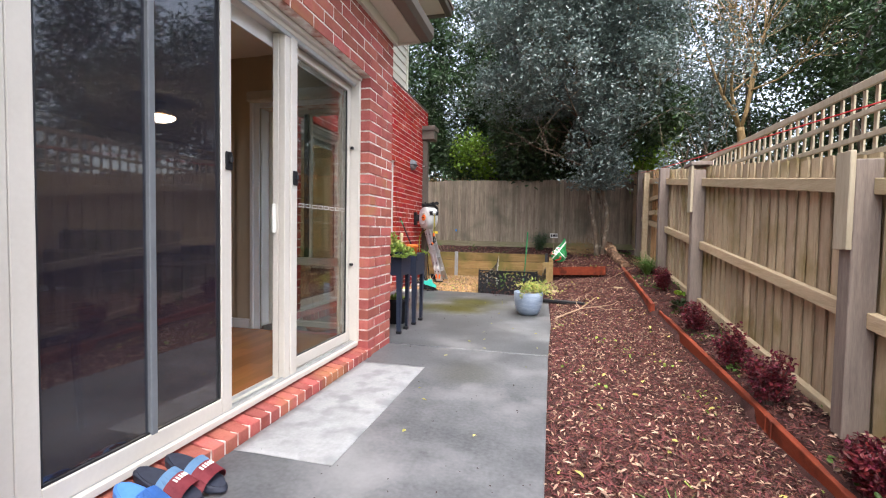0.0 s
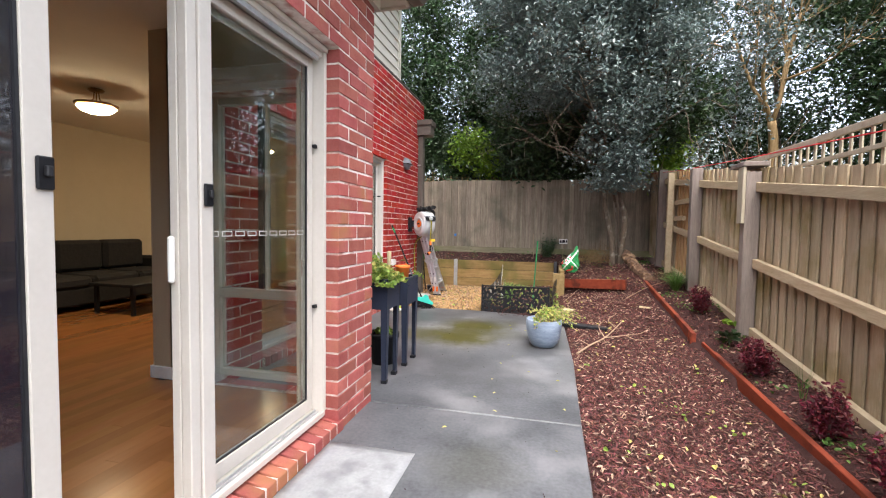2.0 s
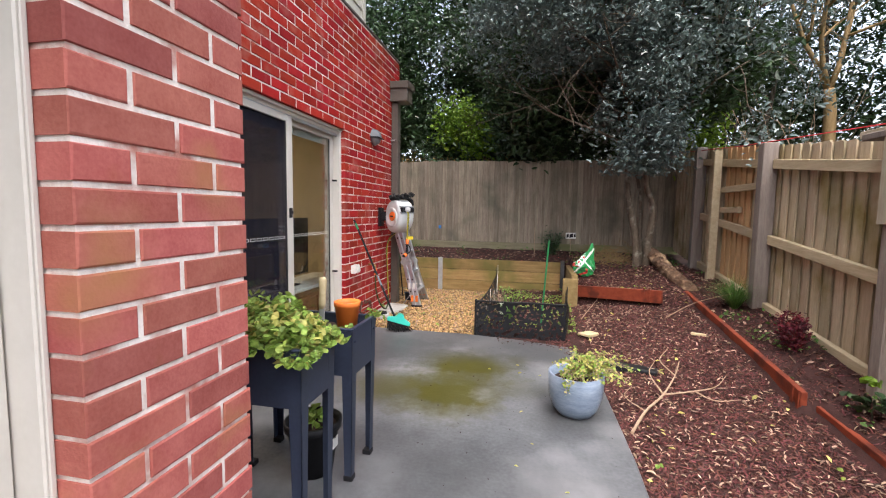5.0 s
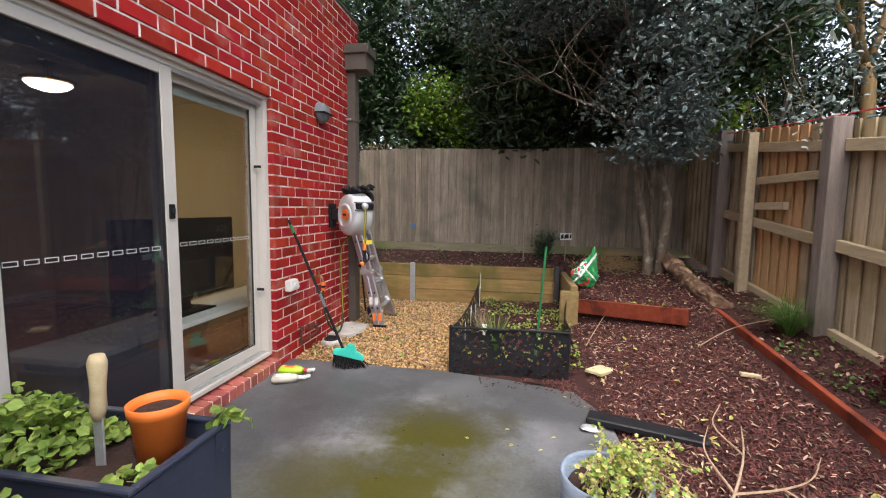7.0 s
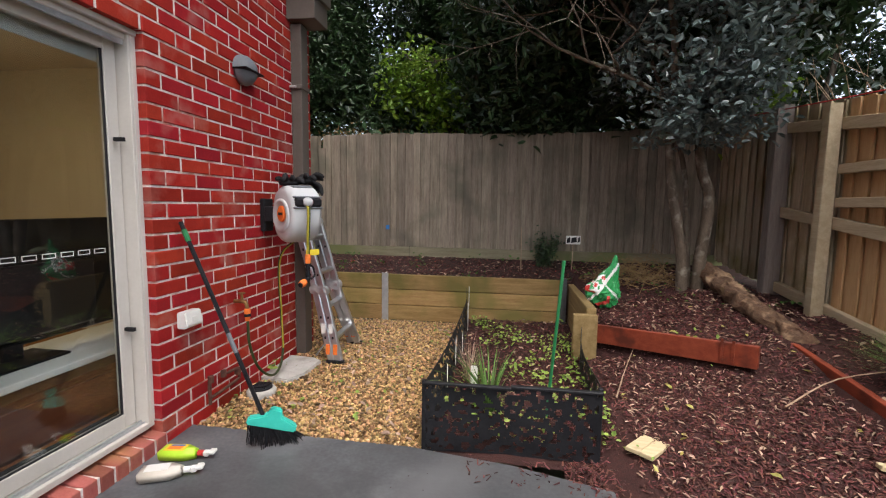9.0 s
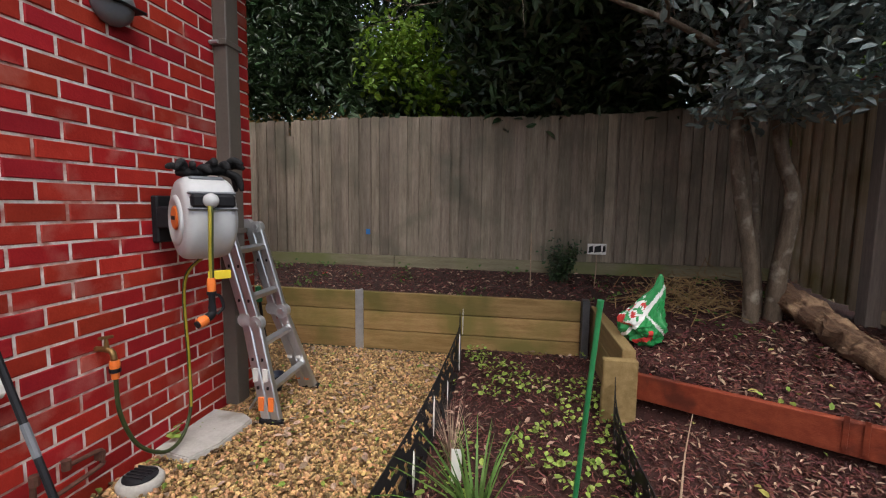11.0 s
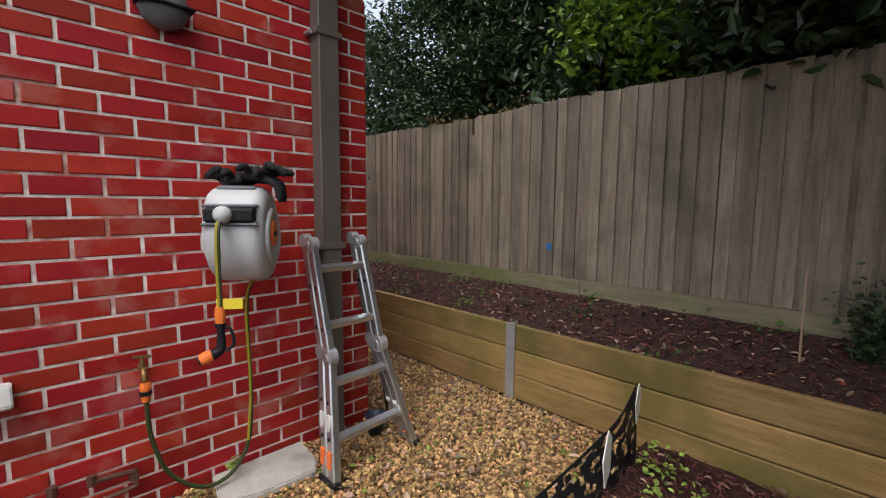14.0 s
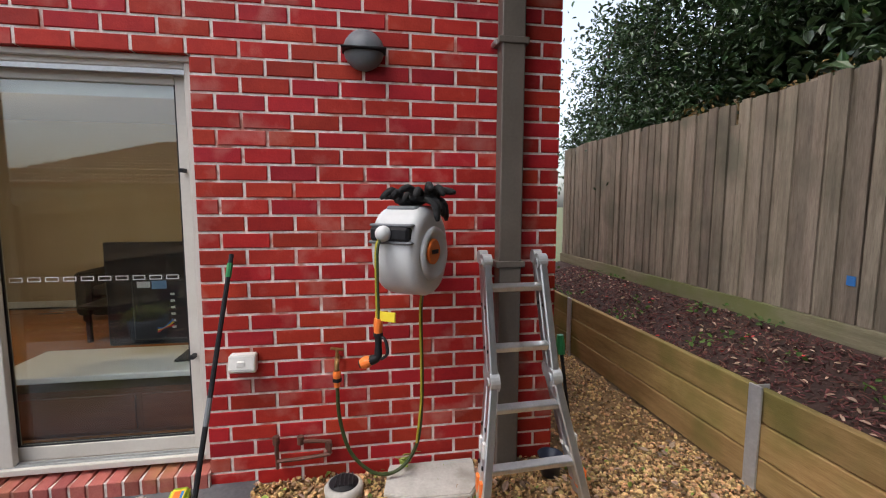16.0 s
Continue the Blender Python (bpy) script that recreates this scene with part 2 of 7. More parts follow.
POT_BLUE = material("blue_grey_glaze", (0.13, 0.175, 0.25), (0.30, 0.36, 0.45), 0.35, 7, (1, 1, 5), 0.25, fine=40)
TERRACOTTA = material("terracotta", (0.42, 0.15, 0.07), (0.52, 0.2, 0.1), 0.7, 9, bump=0.15)
MAT_W = material("marble_mat", (0.24, 0.245, 0.255), (0.36, 0.365, 0.375), 0.5, 6, bump=0.06, spots=(0.20, 0.205, 0.215), spot_scale=7, spot_cut=0.56)
RUBBER_N = material("navy_rubber", (0.018, 0.02, 0.035), (0.035, 0.04, 0.06), 0.5, 10, bump=0.1)
RUBBER_B = material("blue_rubber", (0.06, 0.19, 0.55), (0.09, 0.25, 0.65), 0.5, 10, bump=0.1)
STRAP_R = material("maroon_strap", (0.26, 0.04, 0.06), (0.34, 0.07, 0.085), 0.6, 20, bump=0.1)
STRAP_B = material("pale_blue_strap", (0.16, 0.32, 0.55), (0.22, 0.4, 0.62), 0.6, 20, bump=0.1)
WALL_IN = material("plaster_beige", (0.46, 0.38, 0.28), (0.52, 0.44, 0.33), 0.8, 2, bump=0.03)
CEIL = material("ceiling_white", (0.70, 0.67, 0.6), (0.76, 0.73, 0.66), 0.9, 2, bump=0.03)
WHITE_P = material("white_gloss_paint", (0.74, 0.75, 0.78), (0.8, 0.81, 0.83), 0.35, 3, bump=0.02)
FLOOR_W = material("oak_floor", (0.26, 0.098, 0.030), (0.34, 0.140, 0.046), 0.22, 3, (1.2, 0.25, 1.2), 0, by="object", vary=0.12, fine=20)
FLOOR_J = material("oak_floor_joined", (0.26, 0.098, 0.030), (0.34, 0.140, 0.046), 0.22, 3, (1.2, 0.25, 1.2), 0, by="island", vary=0.12, fine=20)
SOFA = material("dark_fabric", (0.012, 0.011, 0.012), (0.03, 0.027, 0.027), 0.9, 30, bump=0.4)
DRAWER = material("red_brown_veneer", (0.12, 0.035, 0.015), (0.2, 0.065, 0.03), 0.35, 4, (0.8, 0.8, 9), 0.04, fine=20)
BLIND = material("blind_fabric", (0.52, 0.49, 0.43), (0.6, 0.57, 0.5), 0.8, 20, bump=0.1)
GLASS = glass_material("clear_glass", (0.97, 1.0, 0.98), 0.92)
SCREEN = glass_material("insect_screen_glass", (0.9, 0.92, 1.0), 0.46, 0.03, 0.13, (0.05, 0.053, 0.085))
GLOW = glow_material("lamp_glass", (1.0, 0.80, 0.5), 27.0)
BARK = material("grey_bark", (0.055, 0.04, 0.028), (0.17, 0.13, 0.095), 0.85, 8, (3, 3, 1), 1.0, spots=(0.34, 0.30, 0.25), spot_scale=9, spot_cut=0.63)
BARK_Y = material("tan_bark", (0.17, 0.105, 0.048), (0.31, 0.21, 0.10), 0.75, 6, (4, 4, 1), 0.5)
BARK_D = material("dark_bark", (0.05, 0.04, 0.033), (0.11, 0.09, 0.075), 0.9, 6, (4, 4, 1), 0.6)
LOG = material("rotting_log", (0.045, 0.024, 0.014), (0.18, 0.105, 0.066), 0.9, 9, (4, 1, 4), 1.0, spots=(0.42, 0.28, 0.17), spot_scale=8, spot_cut=0.62)
TWIG = material("dry_twig", (0.26, 0.17, 0.11), (0.42, 0.31, 0.22), 0.8, 20, bump=0.2)
L_GREY = material("greyish_leaf", (0.055, 0.085, 0.074), (0.155, 0.205, 0.195), 0.3, 5, by="island", vary=0.4, bump=0, spec=0.9, translucent=0.12)
L_DARK = material("dark_green_leaf", (0.014, 0.032, 0.012), (0.055, 0.10, 0.038), 0.36, 4, by="island", vary=0.6, bump=0, spec=0.45, translucent=0.15)
L_LIME = material("bright_green_leaf", (0.09, 0.17, 0.018), (0.20, 0.31, 0.035), 0.45, 5, by="island", vary=0.4, bump=0, translucent=0.3)
L_RUST = material("rusty_leaf", (0.12, 0.06, 0.025), (0.2, 0.15, 0.05), 0.5, 5, by="island", vary=0.5, bump=0, translucent=0.2)
L_HERB = material("herb_leaf", (0.13, 0.24, 0.035), (0.36, 0.45, 0.11), 0.5, 14, by="island", vary=0.4, bump=0.05, translucent=0.25)
L_YEL = material("yellow_herb_leaf", (0.38, 0.36, 0.07), (0.56, 0.52, 0.2), 0.5, 14, by="island", vary=0.3, bump=0.05, translucent=0.25)
L_RED = material("burgundy_leaf", (0.075, 0.010, 0.018), (0.17, 0.022, 0.035), 0.45, 14, by="island", vary=0.6, bump=0, translucent=0.15)
L_GRASS = material("grass_blade", (0.05, 0.11, 0.02), (0.12, 0.21, 0.05), 0.5, 14, by="island", vary=0.4, bump=0, translucent=0.25)
FAR_GRASS = material("far_ground", (0.05, 0.06, 0.025), (0.10, 0.10, 0.05), 0.95, 0.5, bump=0.3)
ROOF_TILE = material("roof_tile", (0.13, 0.085, 0.07), (0.2, 0.14, 0.11), 0.8, 3, bump=0.3, by="island", vary=0.2)
RENDER_W = material("house_wall", (0.42, 0.38, 0.32), (0.5, 0.46, 0.4), 0.85, 2, bump=0.1)
RED_STRING = material("red_line", (0.5, 0.02, 0.03), (0.62, 0.05, 0.05), 0.6, 30, bump=0)
BAG = material("printed_plastic_bag", (0.02, 0.22, 0.06), (0.04, 0.32, 0.10), 0.3, 5, bump=0.15)
BAG_W = material("white_print", (0.7, 0.72, 0.7), (0.8, 0.82, 0.8), 0.3, 12, bump=0.1)
RED_PRINT = material("red_print", (0.5, 0.03, 0.03), (0.6, 0.06, 0.05), 0.35, 12, bump=0.05)
WOOD_PALE = material("pale_offcut", (0.46, 0.36, 0.2), (0.6, 0.5, 0.32), 0.75, 4, (1, 9, 9), 0.2, fine=22)
BLUE_PAINT = material("blue_paint", (0.03, 0.16, 0.45), (0.05, 0.2, 0.52), 0.6, 20, bump=0.05)
BOTTLE_G = material("lime_plastic", (0.42, 0.68, 0.03), (0.5, 0.76, 0.06), 0.35, 8, bump=0.02)
BOTTLE_W = material("cloudy_plastic", (0.55, 0.5, 0.44), (0.62, 0.57, 0.5), 0.3, 8, bump=0.02)

# ---- mesh helpers ----
ORIGIN = {}


def thing(name, label, category, at=(0, 0, 0), group="", kind=""):
    ob = new(name)
    ob.empty_display_size = 0.1
    m = at if isinstance(at, Matrix) else Matrix.Translation(at)
    ob.matrix_basis = m
    ORIGIN[ob.name] = m.copy()
    return tagged(ob, label, category, group, kind)


def finish(name, bm, mat, smooth=False):
    me = bpy.data.meshes.new(name)
    bmesh.ops.recalc_face_normals(bm, faces=bm.faces)
    bm.to_mesh(me)
    bm.free()
    me.materials.append(mat)
    if smooth:
        me.shade_smooth()
    return me


def part(name, bm, mat, parent, label="", smooth=False, local=False, kind=""):
    """One mesh object under a thing or a part. The bmesh is in world places unless local."""
    inv = ORIGIN[parent.name]
    if not local:
        bm.transform(inv.inverted())
    ob = new(name, finish(name, bm, mat, smooth))
    ob.parent = parent
    ORIGIN[ob.name] = inv.copy()
    return tagged(ob, label, kind=kind)


def solid(name, bm, mat, label="", category="", group="", kind="", smooth=False):
    """A thing that is one mesh; the bmesh is in world places."""
    ob = new(name, finish(name, bm, mat, smooth))
    ORIGIN[ob.name] = Matrix()
    return tagged(ob, label, category, group, kind)


def box(bm, a, b, m=None, bevel=0.0):
    v = [bm.verts.new((x, y, z)) for x in (a[0], b[0]) for y in (a[1], b[1]) for z in (a[2], b[2])]
    f = [bm.faces.new([v[i] for i in q]) for q in ((0, 1, 3, 2), (4, 6, 7, 5), (0, 4, 5, 1), (2, 3, 7, 6), (0, 2, 6, 4), (1, 5, 7, 3))]
    if bevel:
        edges = list({e for q in f for e in q.edges})
        r = bmesh.ops.bevel(bm, geom=edges, offset=bevel, segments=1, affect="EDGES", profile=0.5)
        v = list({w for w in r["verts"]} | {w for w in v if w.is_valid})
    if m is not None:
        bmesh.ops.transform(bm, matrix=m, verts=[w for w in v if w.is_valid])
    return bm


def boxes(*items, bevel=0.0, m=None):
    bm = bmesh.new()
    for a, b in items:
        box(bm, a, b, m, bevel)
    return bm


def ring(bm, centre, axis_u, axis_v, r, seg, wobble=0.0):
    return [bm.verts.new(centre + (axis_u * math.cos(2 * math.pi * k / seg) + axis_v * math.sin(2 * math.pi * k / seg))
                         * r * (1 + wobble * (random.random() - 0.5))) for k in range(seg)]


def tube(bm, pts, radii, seg=8, wobble=0.0, caps=True):
    """A round bar swept along points; radii: one number or one a point."""
    pts = [Vector(p) for p in pts]
    if not hasattr(radii, "__len__"):
        radii = [radii] * len(pts)
    prev, u = None, None
    for i, p in enumerate(pts):
        d = (pts[min(i + 1, len(pts) - 1)] - pts[max(i - 1, 0)]).normalized()
        if u is None:
            u = d.orthogonal().normalized()
        u = (u - d * u.dot(d)).normalized()
        r = ring(bm, p, u, d.cross(u), radii[i], seg, wobble)
        if prev:
            for k in range(seg):
                bm.faces.new((prev[k], prev[(k + 1) % seg], r[(k + 1) % seg], r[k]))
        elif caps:
            bm.faces.new(r[::-1])
        prev = r
    if caps:
        bm.faces.new(prev)
    return bm


def smooth_path(pts, n=6):
    """Points of a Catmull-Rom curve through pts."""
    p = [Vector(q) for q in pts]
    p = [p[0] * 2 - p[1], *p, p[-1] * 2 - p[-2]]
    out = []
    for i in range(1, len(p) - 2):
        for k in range(n):
            t = k / n
            a, b, c, d = p[i - 1:i + 3]
            out.append(0.5 * (2 * b + (c - a) * t + (2 * a - 5 * b + 4 * c - d) * t * t + (3 * b - a - 3 * c + d) * t ** 3))
    return out + [p[-2]]


def lathe(bm, profile, centre, seg=28):
    """A turned shape from (radius, height) pairs, closed at the ends."""
    prev = None
    c = Vector(centre)
    for r, h in profile:
        cur = ring(bm, c + Vector((0, 0, h)), Vector((1, 0, 0)), Vector((0, 1, 0)), max(r, 0.0005), seg)
        if prev:
            for k in range(seg):
                bm.faces.new((prev[k], prev[(k + 1) % seg], cur[(k + 1) % seg], cur[k]))
        else:
            bm.faces.new(cur[::-1])
        prev = cur
    bm.faces.new(prev)
    return bm


def prism(bm, outline, depth, m=None):
    """An outline in x, y drawn out along z."""
    lo = [bm.verts.new((x, y, 0)) for x, y in outline]
    hi = [bm.verts.new((x, y, depth)) for x, y in outline]
    n = len(lo)
    bm.faces.new(lo[::-1]), bm.faces.new(hi)
    for k in range(n):
        bm.faces.new((lo[k], lo[(k + 1) % n], hi[(k + 1) % n], hi[k]))
    if m is not None:
        bmesh.ops.transform(bm, matrix=m, verts=lo + hi)
    return bm


def raw_mesh(name, verts, faces, mat, smooth=False):
    """A mesh from arrays: verts (n, 3), faces (m, k) of equal size."""
    me = bpy.data.meshes.new(name)
    verts, faces = np.asarray(verts, dtype=np.float32), np.asarray(faces, dtype=np.int32)
    m, k = faces.shape
    me.vertices.add(len(verts)), me.loops.add(m * k), me.polygons.add(m)
    me.vertices.foreach_set("co", verts.ravel())
    me.loops.foreach_set("vertex_index", faces.ravel())
    me.polygons.foreach_set("loop_start", np.arange(0, m * k, k, dtype=np.int32))
    me.polygons.foreach_set("loop_total", np.full(m, k, dtype=np.int32))
    me.update(calc_edges=True)
    me.materials.append(mat)
    if smooth:
        me.shade_smooth()
    else:
        me.shade_flat()
    return me


RNG = np.random.default_rng(7)


def turns(n, tilt):
    """n random frames: length axis, width axis, normal; tilt: spread of the normal about straight up."""
    nrm = RNG.normal(0, tilt, (n, 3)) + np.array((0, 0, 1.0))
    nrm /= np.linalg.norm(nrm, axis=1, keepdims=True)
    a = RNG.normal(size=(n, 3))
    a -= nrm * (a * nrm).sum(1, keepdims=True)
    a /= np.linalg.norm(a, axis=1, keepdims=True)
    return a, np.cross(nrm, a), nrm


def leaves(name, centres, size, mat, tilt=0.8, slim=0.45, fold=0.12, vary=0.35):
    """Leaves folded along the midrib: base, two flanks at each side, tip."""
    c = np.asarray(centres)
    n = len(c)
    a, b, k = turns(n, tilt)
    s = (size * (1 + vary * RNG.uniform(-1, 1, n)))[:, None]
    v = np.empty((n, 6, 3))
    v[:, 0] = c - a * s * 0.5
    v[:, 1] = c - a * s * 0.12 + b * s * slim * 0.5 + k * s * fold
    v[:, 2] = c + a * s * 0.25 + b * s * slim * 0.4 + k * s * fold
    v[:, 3] = c + a * s * 0.5 - k * s * fold * 0.5
    v[:, 4] = c + a * s * 0.25 - b * s * slim * 0.4 + k * s * fold
    v[:, 5] = c - a * s * 0.12 - b * s * slim * 0.5 + k * s * fold
    i = np.arange(n)[:, None] * 6
    f = np.concatenate([i + np.array([[0, 3, 2, 1]]), i + np.array([[0, 5, 4, 3]])])
    return raw_mesh(name, v.reshape(-1, 3), f, mat)


def clumps(n, inside, per, spread):
    """Points in clumps about the places that inside() draws."""
    c = np.array([inside() for _ in range(n)])
    p = np.repeat(c, per, axis=0)
    return p + RNG.normal(0, 1, p.shape) * np.asarray(spread)


def in_ellipsoid(centre, radii, shell=0.35, grain=0.9, gap=-0.12):
    """A place in an ellipsoid, more often near its skin, left out where a noise is low, so that gaps stay."""
    while True:
        d = RNG.normal(size=3)
        d /= np.linalg.norm(d)
        r = RNG.uniform(shell, 1) ** 0.6
        p = np.array(centre) + d * r * np.array(radii)
        if noise.noise(Vector(p * grain)) > gap:
            return p


def mesh_part(name, me, parent, label="", kind=""):
    ob = new(name, me)
    ob.parent = parent
    ob.matrix_basis = ORIGIN[parent.name].inverted()
    ORIGIN[ob.name] = Matrix()
    return tagged(ob, label, kind=kind)

# ---- ground ----


def fence_top(y):
    """Height of the side fence's top, which climbs with the ground."""
    return 1.70 + 0.12 * (y - 4.08)


def edging_top(y):
    y = max(y, 0.8)
    return -0.447 + 0.091 * y if y < 6.05 else -0.513 + 0.115 * y


def soil_height(x, y):
    """The garden beside and behind the paving."""
    yy = max(0.8, min(y, 8.9))
    k = max(0, min(1, (yy - 5.3) / 1.5))
    right = (-0.447 + 0.091 * yy) * (1 - k) + (-0.513 + 0.115 * yy) * k - 0.11
    left = -0.03 + 0.1 * max(0, min(1, (y - 6.3) / 1.6)) ** 1.5
    h = left + (right - left) * max(0, min(1, x / 1.25))
    if x > (1.55 - 0.03 * y if y < 6.05 else 1.28):
        h = right + 0.08 + 0.1 * min(1, max(0, x - 1.35) * 2)
    line = 9.13 - 0.86 * x
    k = max(0, min(1, (y - line - 0.02) / 0.12)) * max(0, min(1, (x + 0.02) / 0.05))
    if k > 0:
        up = 0.36 + 0.28 * max(0, min(1, (y - line) / 1.3))
        h = max(h, h + (up - h) * k) if x < 1.45 else max(h, 0.3 + 0.3 * max(0, min(1, (y - 8.4) / 1.2)))
    if y > 10.3:
        h = max(h if x > 0 else -1, 0.50 + 0.2 * (y - 10.3) / 0.75)
    if x < 0 and y < 10:
        h = -0.04 + (left + 0.04) * max(0, 1 + x / 0.3) * (y > 7.05)
    return h + 0.012 * noise.noise(Vector((x * 5, y * 5, 0)))


def sheet(name, x0, x1, y0, y1, step, height, mat, label, kind="structure"):
    nx, ny = int((x1 - x0) / step) + 1, int((y1 - y0) / step) + 1
    xs, ys = np.linspace(x0, x1, nx), np.linspace(y0, y1, ny)
    v = [(x, y, height(x, y)) for y in ys for x in xs]
    f = [(j * nx + i, j * nx + i + 1, (j + 1) * nx + i + 1, (j + 1) * nx + i) for j in range(ny - 1) for i in range(nx - 1)]
    ob = new(name, raw_mesh(name, v, f, mat, True))
    return tagged(ob, label, "ground", kind=kind)


solid("ground", boxes(((-400, -400, -0.9), (400, 400, -0.42))), FAR_GRASS, "rough grassy ground reaching the horizon", "ground", kind="structure")
sheet("garden_bed", -0.42, 2.1, -3, 10.32, 0.05, soil_height, EARTH, "sloping garden bed of dark red bark mulch")
sheet("upper_bed", -6.5, 2.1, 10.29, 11.25, 0.06, soil_height, SOIL, "raised bed of dark soil behind the sleeper wall")
sheet("gravel_base", -6.5, -1.15, 7.45, 10.3, 0.08, lambda x, y: -0.025 + 0.01 * noise.noise(Vector((x * 4, y * 4, 3))), GRIT, "coarse sandy grit under the gravel path")
sheet("mesh_bed_soil", -1.2, -0.0, 7.49, 10.3, 0.05,
      lambda x, y: -0.03 + 0.09 * max(0, min(1, (y - 7.55) / 0.6)) + 0.02 * noise.noise(Vector((x * 6, y * 6, 5))), EARTH, "dark soil of the mesh-edged garden bed")

# concrete paving: two pours with a joint between, the far edge uneven
slab = thing("pavement", "wet grey concrete paving with green moss stains", "paving", (0, 0, 0), kind="structure")
bm = bmesh.new()
prism(bm, [(-2.72, -3), (0.0, -3), (0.0, 3.842), (-2.72, 3.842)], 0.3, pose(0, 0, -0.3))
bmesh.ops.bevel(bm, geom=bm.edges[:], offset=0.006, segments=1, affect="EDGES")
part("slab", bm, CONCRETE, slab)
bm = bmesh.new()
prism(bm, [(-2.72, 3.852), (0.0, 3.852), (0.02, 5.2), (-0.02, 6.9), (-0.2, 7.3), (-0.7, 7.44), (-1.3, 7.53), (-2.72, 7.55)], 0.3, pose(0, 0, -0.3))
bmesh.ops.bevel(bm, geom=bm.edges[:], offset=0.006, segments=1, affect="EDGES")
part("slab", bm, CONCRETE, slab)
bm = boxes(((-2.7, 3.84, -0.2), (0.0, 3.854, -0.007)))
part("joint_filler", bm, STONE, slab, "pale gritty joint strip")

# ---- brick walls ----
MOD = 0.2512
BRICK_MESH = {}


def brick_shape(length, course, mat=BRICK):
    """A brick's face with worn edges, front at x = 0, running along y from 0."""
    key = (round(length / 0.005), mat.name, course, random.randrange(5))
    if key not in BRICK_MESH:
        l, h, c = key[0] * 0.005, course - 0.0135, 0.0025
        w = lambda: random.uniform(-0.0012, 0.0012)
        j = lambda: random.uniform(-0.001, 0.0035)
        v = [(-0.11, 0, 0), (-0.11, l, 0), (-0.11, l, h), (-0.11, 0, h), (-c, 0, 0), (-c, l, 0), (-c, l, h), (-c, 0, h),
             (w(), c + j(), c + j()), (w(), l - c - j(), c + j()), (w(), l - c - j(), h - c - j()), (w(), c + j(), h - c - j())]
        f = [(8, 9, 10, 11)] + [(i, (i + 1) % 4, (i + 1) % 4 + 4, i + 4) for i in range(4)] + [(i + 4, (i + 1) % 4 + 4, (i + 1) % 4 + 8, i + 8) for i in range(4)]
        BRICK_MESH[key] = (np.array(v), np.array(f), raw_mesh("brick", v, f, mat))
    return BRICK_MESH[key]


def lay_bricks(parent, frame_m, u0, u1, anchor, z1, openings=(), near=None, z_from=None, mat=BRICK, joined=BRICK_J, course=0.0895, base=-0.029):
    """Stretcher bond on a face: u runs along the wall. Bricks in the stretch near=(u0, u1, z0, z1) are pieces of their own."""
    vs, fs, count, single = [], [], 0, 0
    for c in range(int((z1 - base) / course)):
        z = base + c * course + 0.00675
        if z_from is not None and z < z_from - 0.03:
            continue
        spans = [(u0, u1)]
        for a, b, za, zb in openings:
            if za - 0.04 < z + course / 2 < zb + 0.01:
                spans = [s for p, q in spans for s in ((p, min(q, a)), (max(p, b), q)) if s[1] - s[0] > 0.02]
        shift = anchor + (MOD / 2 if c % 2 else 0)
        for p, q in spans:
            k = math.floor((p - shift) / MOD)
            edges = [p] + [shift + j * MOD for j in range(k, k + 60) if p + 0.045 < shift + j * MOD < q - 0.045] + [q]
            for a, b in zip(edges, edges[1:]):
                s, e = a + (0.0075 if a > p else 0), b - (0.0075 if b < q else 0)
                v, f, me = brick_shape(e - s, course, mat)
                m = frame_m @ pose(random.uniform(-0.0015, 0.0025), s, z)
                if near and near[0] < (s + e) / 2 < near[1] and near[2] < z < near[3] and single < 300:
                    ob = new("brick", me)
                    ob.parent, ob.matrix_basis = parent, m
                    single += 1
                else:
                    vs.append(v @ np.array(m.to_3x3()).T + np.array(m.translation))
                    fs.append(f + 12 * count)
                    count += 1
    if count:
        mesh_part("far_bricks", raw_mesh("far_bricks", np.concatenate(vs), np.concatenate(fs), joined), parent, kind="stuff")


XB, XA, YC = -2.705, -1.47, 3.86          # face of the long wall, face of the front block, side of the front block
HB = 3.66                                  # top of the long wall
D2 = (4.30, 7.30, 0.12, 2.305)             # sliding door in the long wall
D1 = (0.80, 3.345, 0.10, 2.318)              # sliding door in the front block
SW = (-2.70, -1.80, 0.12, 2.20)            # window in the front block's side

wall_b = thing("wall_east", "red brick wall with pale mortar joints", "wall", (0, 0, 0), kind="structure")
T = 0.25
f = XB - 0.0048
part("mortar_core", boxes(((f - T, YC - 0.06, -0.3), (f, D2[0], HB)), ((f - T, D2[1] + 0.005, -0.3), (f, 9.28, HB)),
                          ((f - T, D2[0], -0.3), (f, D2[1], D2[2] - 0.09)), ((f - T, D2[0], D2[3] + 0.005), (f, D2[1] + 0.005, HB))), MORTAR, wall_b)
wall_n = thing("wall_north", "red brick back wall of the house", "wall", (0, 0, 0), kind="structure")
part("mortar_core", boxes(((-9.0, 9.03, -0.3), (f - T, 9.28, HB))), MORTAR, wall_n)
lay_bricks(wall_n, Matrix.Translation((0, 9.29, 0)) @ pose(0, 0, 0, 0, 0, 90), 2.74, 9.0, 2.83, HB)
wall_a = thing("wall_front", "red brick wall and pier round the sliding door", "wall", (0, 0, 0), kind="structure")
g = XA - 0.0048
